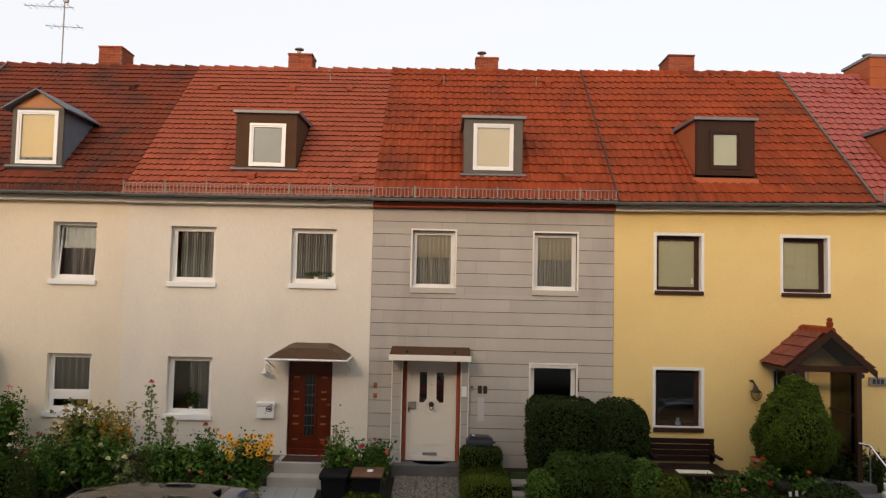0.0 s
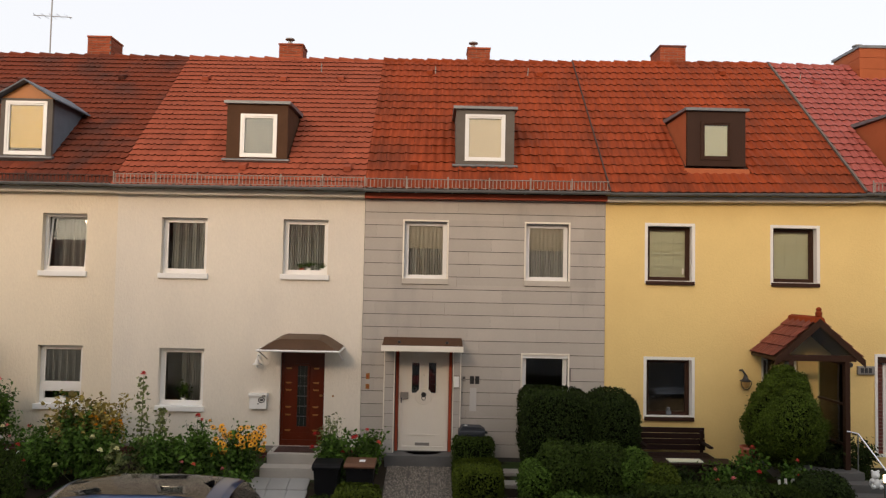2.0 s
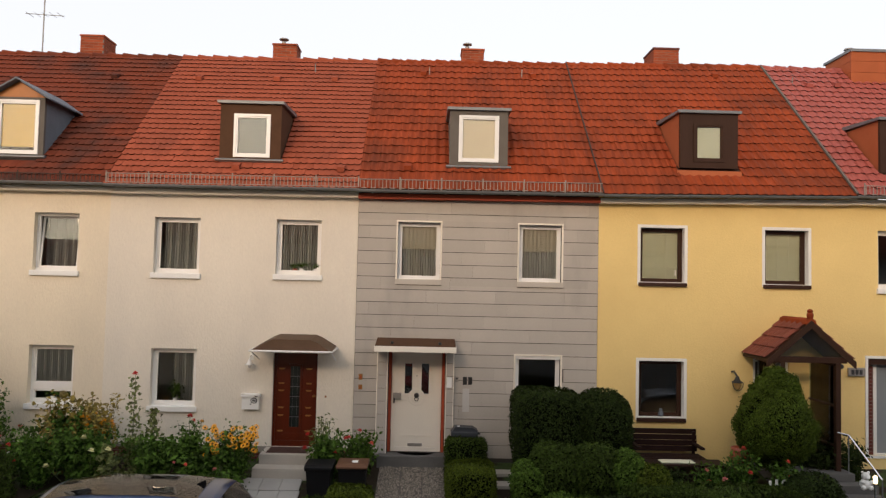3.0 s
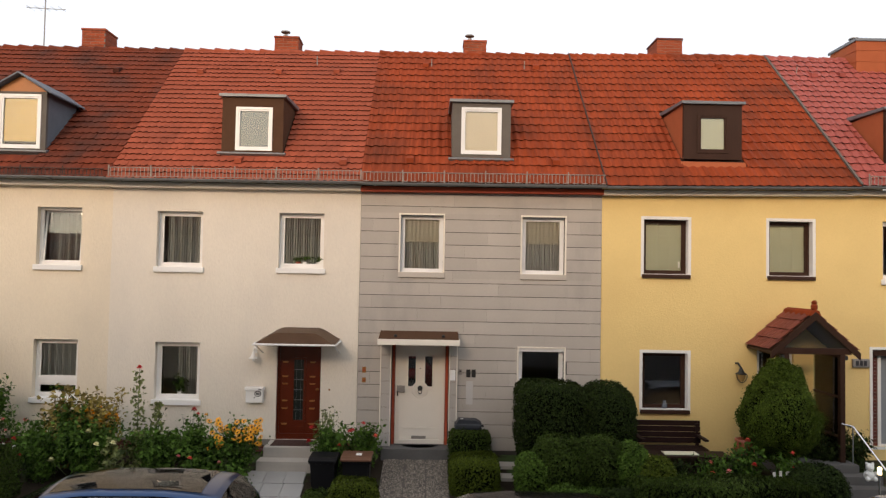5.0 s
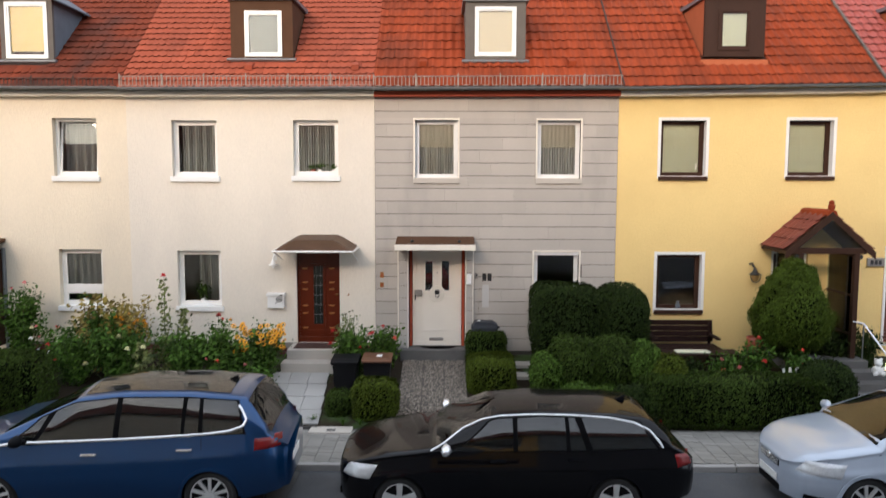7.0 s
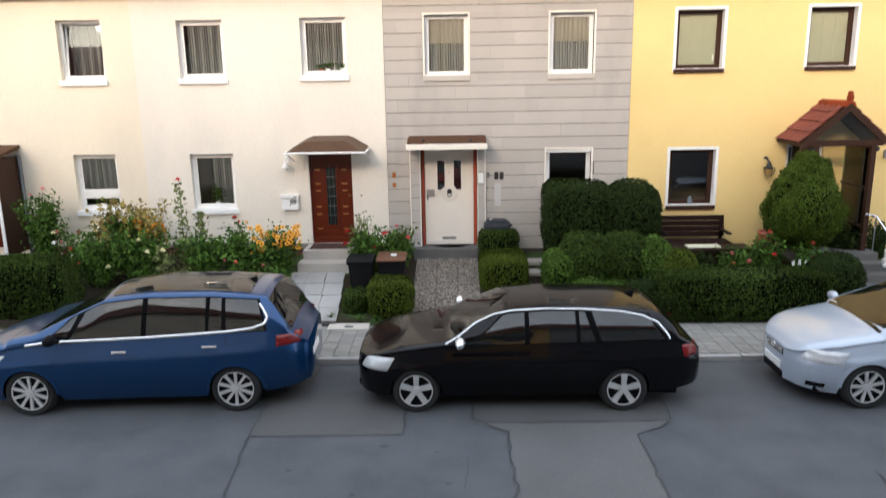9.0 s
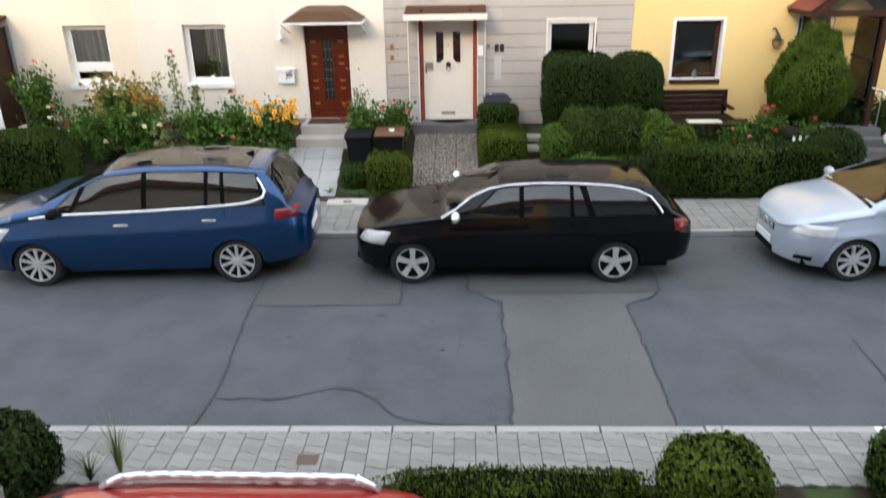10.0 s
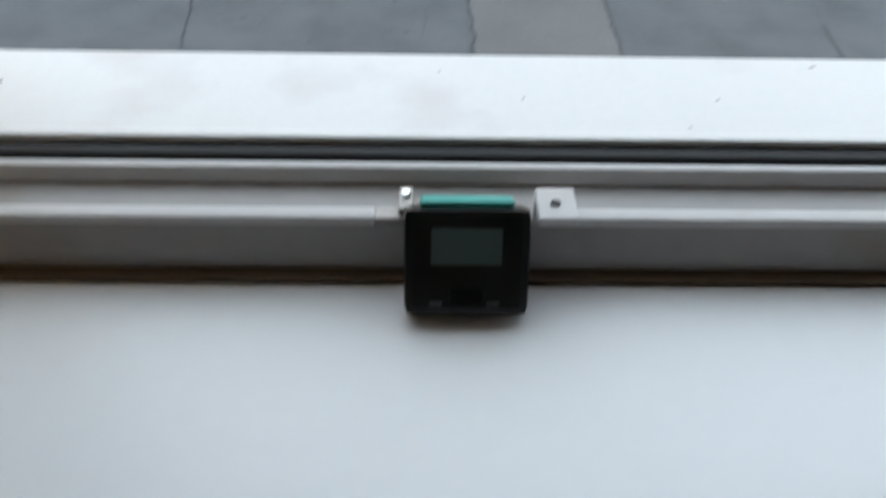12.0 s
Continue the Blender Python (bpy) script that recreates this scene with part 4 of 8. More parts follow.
FLOORW = mat("wood_floor", (0.26, 0.15, 0.07), 0.5, 0.2, 2, 30, 0.1, stretch=(0.3, 3, 1))

X0, X1, ZS, ZT, WY0 = 0.225, 2.35, 3.85, 5.5, 0.335
solo("wall_near", pierced(-0.2, 2.75, 3.3, 6.2, ((X0, X1, ZS - 0.10, ZT),), WY0, 0.05), OCHRE,
     "ochre plastered wall round the viewer's window", "wall", "structure")
# unseen roof, added to keep the low sun off the lower facades opposite
bm = bmesh.new()
for (ya, za), (yb, zb) in (((0.75, 6.1), (-4.2, 10.4)), ((-4.2, 10.4), (-9.2, 6.1))):
    for dz in (0, -0.2):
        bm.faces.new([bm.verts.new(p) for p in ((-22, ya, za + dz), (22, ya, za + dz), (22, yb, zb + dz), (-22, yb, zb + dz))])
solo("roof_near", bm, TILE_A, "unseen red tiled roof over the viewer's row, added to block low sun", "roof", "structure")
# unseen walls, added to shape what the parked cars reflect
solo("wall_row", boxes((-2.6, -0.2, 0.05, 0.335, -0.1, 6.2), (2.75, 22, 0.05, 0.335, -0.1, 6.2), (-0.2, 2.75, 0.05, 0.335, -0.1, 3.3), (-22, 22, -8.6, -8.4, -0.1, 6.2)), SHADEWALL, "unseen grey walls of the viewer's row, added to darken car reflections", "wall", "structure")
solo("wall_neighbour", boxes((-22, -2.6, 0.05, 0.335, -0.1, 6.2)), PLASTER_A, "unseen cream wall next door, added for car window reflections", "wall", "structure")
solo("wall_room", boxes((-1.6, -1.5, -3.6, 0.05, 2.9, 5.7), (3.0, 3.1, -3.6, 0.05, 2.9, 5.7), (-1.5, 3.0, -3.7, -3.6, 2.9, 5.7)), ROOMPAINT, "plain pale room walls", "wall", "structure")
solo("floor_room", boxes((-1.5, 3.0, -3.6, 0.05, 2.85, 2.95)), FLOORW, "brown wooden floor", "floor", "structure")
solo("ceiling", boxes((-1.5, 3.0, -3.6, 0.05, 5.6, 5.7)), ROOMPAINT, "plain pale ceiling", "ceiling", "structure")

ledge = thing("window_ledge", (0.8, 0.28, ZS), "white painted metal outer sill with flecks of dirt", "window sill")
bm = prism([(0.217, ZS + 0.003), (0.3475, ZS - 0.002), (0.3525, ZS - 0.007), (0.3525, ZS - 0.04), (0.3485, ZS - 0.04), (0.3455, ZS - 0.012), (0.217, ZS - 0.010)], "x", X0 + 0.006, X1 - 0.004)
part("sill_plate", bm, SILLW, ledge)
part("sill_upstand", boxes((X0 + 0.006, X1 - 0.004, 0.217, 0.226, ZS - 0.01, ZS + 0.006), bevel=0.002), SILLW, ledge)
part("end_cap", prism([(0.205, ZS - 0.012), (0.362, ZS - 0.03), (0.366, ZS + 0.004), (0.30, ZS + 0.012), (0.205, ZS + 0.016)], "x", X0 - 0.004, X0 + 0.007), STEEL, ledge, "dull metal end cap of the sill")
part("corner_strip", boxes((X0 - 0.03, X0 + 0.002, 0.336, 0.352, ZS - 0.03, ZS + 0.012), bevel=0.004), OAK, ledge, "pale worn corner piece")
rng = seed(12)
for k in range(8):
    x, y = rng.uniform(0.28, 1.3), rng.uniform(0.225, 0.338)
    if k == 0:
        x, y = 0.276, 0.293
    if k == 1:
        x, y = 0.865, 0.277
    if k == 2:
        x, y = 0.637, 0.317
    r = 0.0035 if k < 1 else rng.uniform(0.0012, 0.0026)
    z = ZS + 0.004 - (y - 0.205) / 0.149 * 0.006 + 0.0006
    bm = bmesh.new()
    bm.faces.new([bm.verts.new((x + r * (1 + 0.35 * math.sin(a * 2 + k)) * math.cos(a), y + r * 0.8 * math.sin(a), z)) for a in np.linspace(0, 6.28, 9)[:-1]])
    part("dirt_fleck", bm, INK if k == 0 else STEEL, ledge)

wf = thing("window_frame", (0.8, 0.15, ZS - 0.03), "white plastic window frame, shade in its grey tones, with black rubber seal", "window frame")
part("gasket", boxes((X0, X1, 0.2045, 0.2165, ZS - 0.03, ZS + 0.000), bevel=0.003), GASKET, wf, "black rubber seal")
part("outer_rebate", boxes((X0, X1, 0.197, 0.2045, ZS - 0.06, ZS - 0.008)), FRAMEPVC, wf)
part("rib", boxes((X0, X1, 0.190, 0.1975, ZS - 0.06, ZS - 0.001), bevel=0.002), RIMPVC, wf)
part("channel", boxes((X0, X1, 0.150, 0.190, ZS - 0.09, ZS - 0.016)), FRAMEPVC, wf, "grey drainage channel")
part("rim_left", boxes((X0, 0.592, 0.1385, 0.151, ZS - 0.09, ZS - 0.003), bevel=0.003), RIMPVC, wf)
part("rim_right", boxes((0.728, X1, 0.1385, 0.151, ZS - 0.09, ZS - 0.003), bevel=0.003), RIMPVC, wf)
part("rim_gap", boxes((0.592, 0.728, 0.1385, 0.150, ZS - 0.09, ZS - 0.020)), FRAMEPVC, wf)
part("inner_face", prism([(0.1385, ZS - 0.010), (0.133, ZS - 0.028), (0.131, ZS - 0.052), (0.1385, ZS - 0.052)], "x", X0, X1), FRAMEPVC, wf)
# sealant strip widened and darkened to take in the shadow next to it
part("seal_joint", boxes((X0, X1, 0.121, 0.137, ZS - 0.0515, ZS - 0.046), bevel=0.002), SEALSHADE, wf, "brown sealant joint with its shadow painted in")
part("drain_slot", boxes((0.645, 0.668, 0.198, 0.204, ZS - 0.0085, ZS - 0.0065)), GASKET, wf)
for s, e in ((X0 - 0.03, X0 + 0.004), (X1 - 0.004, X1 + 0.06)):
    part("side_frame", boxes((s, e, 0.14, 0.226, ZS - 0.05, ZT)), PVC, wf)
part("head_frame", boxes((X0, X1, 0.14, 0.226, ZT - 0.06, ZT + 0.02)), PVC, wf)
# fixing plate with a hole, and a small latch
plate = thing("fixing_plate", (0.718, 0.13, ZS + 0.01), "white metal angle plate with a screw hole", "bracket")
bm = boxes((0.702, 0.729, 0.124, 0.156, ZS + 0.004, ZS + 0.011), (0.702, 0.729, 0.148, 0.156, ZS - 0.016, ZS + 0.006), bevel=0.002)
part("angle", bm, RIMPVC, plate)
part("screw_hole", lathe(((0.0006, 0.0), (0.0036, 0.0), (0.0036, 0.0008), (0.0006, 0.0009)), (0.7145, 0.139, ZS + 0.0112), 14), GASKET, plate)
latch = thing("latch", (0.60, 0.14, ZS - 0.01), "small worn metal latch with a screw", "latch")
part("latch_plate", boxes((0.591, 0.616, 0.139, 0.152, ZS - 0.018, ZS - 0.004), bevel=0.002), STEEL, latch)
part("latch_arm", boxes((0.608, 0.618, 0.142, 0.165, ZS - 0.006, ZS + 0.003), bevel=0.002), STEEL, latch)
part("screw", lathe(((0.0005, 0), (0.004, 0), (0.003, 0.003), (0.0005, 0.003)), (0.613, 0.156, ZS + 0.003), 12), CHROME, latch)
# small display unit clipped over the frame, leaning into the room
unit = thing("display_unit", (0.651, 0.10, ZS), "black display unit with small grey screen and teal top edge", "device")
bm = boxes((-0.0405, 0.0405, -0.009, 0.009, -0.0715, 0.0), bevel=0.006)
M = Matrix.Translation((0.6545, 0.1290, ZS + 0.0175)) @ Matrix.Rotation(radians(-30), 4, "X") @ Matrix.Scale(1.035, 4)
bmesh.ops.transform(bm, matrix=M, verts=bm.verts)
part("case", bm, DEVICE, unit, smooth=False)
for nm, r, m in (("screen", (-0.023, 0.022, -0.0105, -0.009, -0.036, -0.012), LCD), ("button", (-0.024, -0.016, -0.0105, -0.009, -0.064, -0.061), BUTTON),
                 ("button", (0.013, 0.021, -0.0105, -0.009, -0.064, -0.061), BUTTON), ("dial_mark", (-0.010, 0.010, -0.0100, -0.009, -0.062, -0.052), TRIMBLACK)):
    bm = boxes(r)
    bmesh.ops.transform(bm, matrix=M, verts=bm.verts)
    part(nm, bm, m, unit)
bm = boxes((-0.030, 0.030, -0.004, 0.016, -0.002, 0.004), bevel=0.002)
bmesh.ops.transform(bm, matrix=M, verts=bm.verts)
part("top_edge", bm, TEAL, unit, "teal plastic top edge")
bm = boxes((-0.034, 0.034, 0.009, 0.020, -0.04, 0.0), bevel=0.003)
bmesh.ops.transform(bm, matrix=M, verts=bm.verts)
part("back_clip", bm, STEEL, unit)
inner_sill = solo("inner_sill", boxes((X0 - 0.002, X1 + 0.002, -0.20, 0.1375, ZS - 0.095, ZS - 0.052), bevel=0.004), SILLIN, "smooth white inner window sill", "window sill")
# window parts turned slightly so the sill lines fit the camera's view
ASKEW = Matrix.Translation((0.65, 0.2, 0)) @ Matrix.Rotation(radians(-0.65), 4, "Z") @ Matrix.Translation((-0.65, -0.2, 0))
for ob in (ledge, wf, plate, latch, unit, inner_sill):
    ob.matrix_basis = ASKEW @ ob.matrix_basis
solo("wall_under_sill", boxes((-1.5, 3.0, 0.0, 0.05, 2.9, ZS - 0.10)), ROOMPAINT, "plain pale room wall under the sill", "wall", "structure")


# ---- parked cars ----
PAINT_BLUE = mat("blue_car_paint", (0.004, 0.042, 0.135), 0.28, 0.04, 1, 300, 0.0, metal=0.6, coat=0.7, spec=0.4)
PAINT_BLACK = mat("black_car_paint", (0.002, 0.002, 0.003), 0.25, 0.04, 1, 300, 0.0, coat=0.4, spec=0.06)
PAINT_SILVER = mat("silver_car_paint", (0.40, 0.45, 0.53), 0.30, 0.04, 1, 300, 0.0, metal=0.2, coat=1.0)
PAINT_RED = mat("red_car_paint", (0.30, 0.015, 0.012), 0.28, 0.04, 1, 300, 0.0, metal=0.2, coat=1.0)
RUBBER = mat("tyre_rubber", (0.011, 0.011, 0.011), 0.8, 0.2, 5, 80, 0.2)
ALLOY = mat("silver_alloy", (0.60, 0.60, 0.59), 0.35, 0.08, 5, 60, 0.0, metal=0.4)
LAMP_W = mat("clear_headlight", (0.88, 0.89, 0.90), 0.12, 0.15, 30, 60, 0.1, metal=0.3, coat=1.0)
LAMP_R = mat("red_tail_light", (0.30, 0.010, 0.012), 0.2, 0.15, 30, 60, 0.0, coat=1.0)
ALUSTRIP = mat("bright_trim", (0.80, 0.80, 0.80), 0.22, 0.02, 5, 60, 0.0, metal=0.8)


def smooth_curve(points, n, length, soft):
    xs = np.linspace(0, length, n)
    ys = np.interp(xs, [p[0] for p in points], [p[1] for p in points])
    k = max(1, int(soft / length * n))
    ker = np.hanning(2 * k + 3)
    ker /= ker.sum()
    pad = np.concatenate([np.full(k + 1, ys[0]), ys, np.full(k + 1, ys[-1])])
    return xs, np.convolve(pad, ker, "valid")


class Shell:
    """A car body as sections along its length, front at x = 0."""

    def __init__(self, length, width, top, belt, low, arches, radius, plan, tumble=0.23):
        self.L, self.W, self.arches, self.R, self.tumble = length, width / 2, arches, radius, tumble
        n = 240
        self.xs, self.top = smooth_curve(top, n, length, 0.10)
        _, self.belt = smooth_curve(belt, n, length, 0.20)
        _, self.low = smooth_curve(low, n, length, 0.08)
        _, self.plan = smooth_curve(plan, n, length, 0.03)
        self.top = np.maximum(self.top, self.belt + 0.012)

    def at(self, x, what):
        return float(np.interp(x, self.xs, what))

    def foot(self, x):
        z = self.at(x, self.low)
        for a in self.arches:
            d = abs(x - a)
            if d < self.R:
                z = max(z, 0.31 + math.sqrt(self.R ** 2 - d * d))
        return z

    def section(self, x):
        w, zt, zb, z0 = self.W * self.at(x, self.plan), self.at(x, self.top), self.at(x, self.belt), self.foot(x)
        g = min(1.0, max(0.0, (zt - zb) / 0.45))
        wr, zr = w * (0.93 - self.tumble * g), zb + (zt - zb) * (0.86 if g > 0.3 else 0.5)
        pts = []
        zs = np.linspace(z0, zb, 13)
        zl = self.at(x, self.low)
        for z in zs:
            u = (z - zl) / max(zb - zl, 0.05)
            pts.append((w * (1.0 - 0.11 * max(0.0, (0.5 - u) / 0.5) ** 1.6 + 0.012 * max(0.0, 1 - abs(u - 0.70) / 0.10) - 0.085 * max(0.0, u - 0.70) / 0.30), z))
        y0 = pts[-1][0]
        for k in range(1, 7):
            u = k / 6
            pts.append((y0 + (wr - y0) * u + 0.020 * math.sin(u * math.pi), zb + (zr - zb) * u))
        for k in range(1, 8):
            u = k / 7
            a = u * math.pi / 2
            pts.append((wr * (1 - u) if u > 0.35 else wr * (1 - u * 0.92 - 0.028 * (u / 0.35)), zr + (zt - zr) * math.sin(a) ** 0.8))
        return pts

    def half(self, x, z):
        p = self.section(x)
        return float(np.interp(z, [q[1] for q in p[:20]], [q[0] for q in p[:20]]))

    def lid(self, x, y):
        p = self.section(x)[12:]
        return float(np.interp(abs(y), [q[0] for q in p][::-1], [q[1] for q in p][::-1]))

    def edge(self, x):
        return self.section(x)[18][1]

    def body(self):
        bm = bmesh.new()
        xs = np.unique(np.concatenate([np.linspace(0.0, self.L, 90), np.linspace(0, 0.25, 11), np.linspace(self.L - 0.3, self.L, 11), *[np.linspace(a - self.R, a + self.R, 17) for a in self.arches]]))
        rings = []
        for x in xs:
            s = self.section(x)
            rings.append([bm.verts.new((x, -y, z)) for y, z in s] + [bm.verts.new((x, y, z)) for y, z in s[-2::-1]])
        for a, b in zip(rings, rings[1:]):
            for k in range(len(a) - 1):
                bm.faces.new((a[k], a[k + 1], b[k + 1], b[k]))
        bm.faces.new(rings[0]), bm.faces.new(rings[-1][::-1])
        return bm

    def side_pane(self, s, lb, lt, rb, rt, drop=0.035, rise=0.02, off=0.007, nu=10, nv=6):
        bm = bmesh.new()
        grid = []
        for i in range(nu + 1):
            col = []
            for j in range(nv + 1):
                u, v = i / nu, j / nv
                x = (lb + (lt - lb) * v) * (1 - u) + (rb + (rt - rb) * v) * u
                z = (self.at(x, self.belt) + rise) * (1 - v) + (self.edge(x) - drop) * v
                col.append(bm.verts.new((x, s * (self.half(x, z) + off), z)))
            grid.append(col)
        for a, b in zip(grid, grid[1:]):
            for j in range(nv):
                bm.faces.new((a[j], b[j], b[j + 1], a[j + 1]))
        bmesh.ops.solidify(bm, geom=bm.faces[:], thickness=0.003)
        return bm

    def top_pane(self, x0, x1, f0, f1, off=0.006, nu=10, nv=10):
        bm = bmesh.new()
        grid = []
        for i in range(nu + 1):
            x = x0 + (x1 - x0) * i / nu
            w = self.section(x)[18][0] * (f0 + (f1 - f0) * i / nu)
            grid.append([bm.verts.new((x, w * (2 * j / nv - 1), self.lid(x, w * (2 * j / nv - 1)) + off)) for j in range(nv + 1)])
        for a, b in zip(grid, grid[1:]):
            for j in range(nv):
                bm.faces.new((a[j], b[j], b[j + 1], a[j + 1]))
        bmesh.ops.solidify(bm, geom=bm.faces[:], thickness=0.003)
        return bm

    def line(self, s, pts, r=0.012, off=0.008):
        bm = bmesh.new()
        p3 = [Vector((x, s * (self.half(x, z) + off), z)) for x, z in pts]
        for a, b in zip(p3, p3[1:]):
            rod(bm, a, b, r, r, 6)
        return bm

    def blister(self, s, x0, x1, z0, z1, depth=0.02, shear=0.0, n=8):
        """A lamp or plate that follows the side and swells slightly out of it."""
        bm = bmesh.new()
        grid = []
        for i in range(n + 1):
            col = []
            for j in range(n + 1):
                u, v = i / n, j / n
                x, z = x0 + (x1 - x0) * u + shear * v, z0 + (z1 - z0) * v
                b = depth * (1 - (2 * u - 1) ** 4) * (1 - (2 * v - 1) ** 4)
                x = min(max(x, 0.0), self.L)
                col.append(bm.verts.new((x, s * (self.half(x, z) + 0.003 + b), z)))
            grid.append(col)
        for a, b in zip(grid, grid[1:]):
            for j in range(n):
                bm.faces.new((a[j], b[j], b[j + 1], a[j + 1]))
        bmesh.ops.solidify(bm, geom=bm.faces[:], thickness=0.004)
        return bm


def turn_y(bm, centre):
    bmesh.ops.transform(bm, matrix=Matrix.Translation(centre) @ Matrix.Rotation(math.pi / 2, 4, "X"), verts=bm.verts)
    return bm


def turn_x(bm, centre):
    bmesh.ops.transform(bm, matrix=Matrix.Translation(centre) @ Matrix.Rotation(-math.pi / 2, 4, "Y"), verts=bm.verts)
    return bm


def wheel(car, x, y, s, r, spokes, rim_r, twin=False):
    prof = [(rim_r * 0.98, -0.10), (r - 0.035, -0.105), (r - 0.008, -0.08), (r, -0.04), (r, 0.04), (r - 0.008, 0.08), (r - 0.035, 0.105), (rim_r * 0.98, 0.10)]
    tyre = part("wheel", turn_y(lathe(prof, (0, 0, 0), 36, False), (x, y, r)), RUBBER, car, smooth=True)
    f = 1 if s > 0 else -1
    dish = lathe(((0.02, -0.02), (rim_r * 0.97, -0.05), (rim_r, 0.0)), (0, 0, 0), 30)
    bmesh.ops.transform(dish, matrix=Matrix.Translation((x, y + f * 0.055, r)) @ Matrix.Rotation(-f * math.pi / 2, 4, "X"), verts=dish.verts)
    part("brake_disc", dish, TRIMBLACK, tyre, smooth=True)
    for k in range(spokes):
        bm = bmesh.new()
        a = 2 * math.pi * k / spokes + 0.3
        for d in ((-0.11, 0.11) if twin else (0.0,)):
            w0, w1 = (0.018, 0.019) if spokes > 7 else (0.032, 0.040)
            c, sn = math.cos(a + d), math.sin(a + d)
            pts = [(0.04, -w0), (rim_r * 0.97, -w1), (rim_r * 0.97, w1), (0.04, w0)]
            q = [bm.verts.new((x + c * p - sn * t, y + f * (0.085 if p < 0.1 else 0.100), r + sn * p + c * t)) for p, t in pts]
            q2 = [bm.verts.new((v.co.x, v.co.y - f * 0.03, v.co.z)) for v in q]
            bm.faces.new(q)
            for i in range(4):
                bm.faces.new((q[i], q[(i + 1) % 4], q2[(i + 1) % 4], q2[i]))
        part("spoke", bm, ALLOY, tyre, "silver alloy spoke")
    lip = lathe(((rim_r * 0.93, 0.0), (rim_r * 0.95, 0.012), (rim_r * 1.01, 0.010), (rim_r * 1.02, -0.02)), (0, 0, 0), 36, False)
    hub = lathe(((0.055, -0.02), (0.055, 0.01), (0.03, 0.016), (0.005, 0.016)), (0, 0, 0), 16)
    for bm2, nm in ((lip, "rim"), (hub, "hub_cap")):
        bmesh.ops.transform(bm2, matrix=Matrix.Translation((x, y + f * 0.09, r)) @ Matrix.Rotation(-f * math.pi / 2, 4, "X"), verts=bm2.verts)
        part(nm, bm2, ALLOY, tyre, smooth=True)


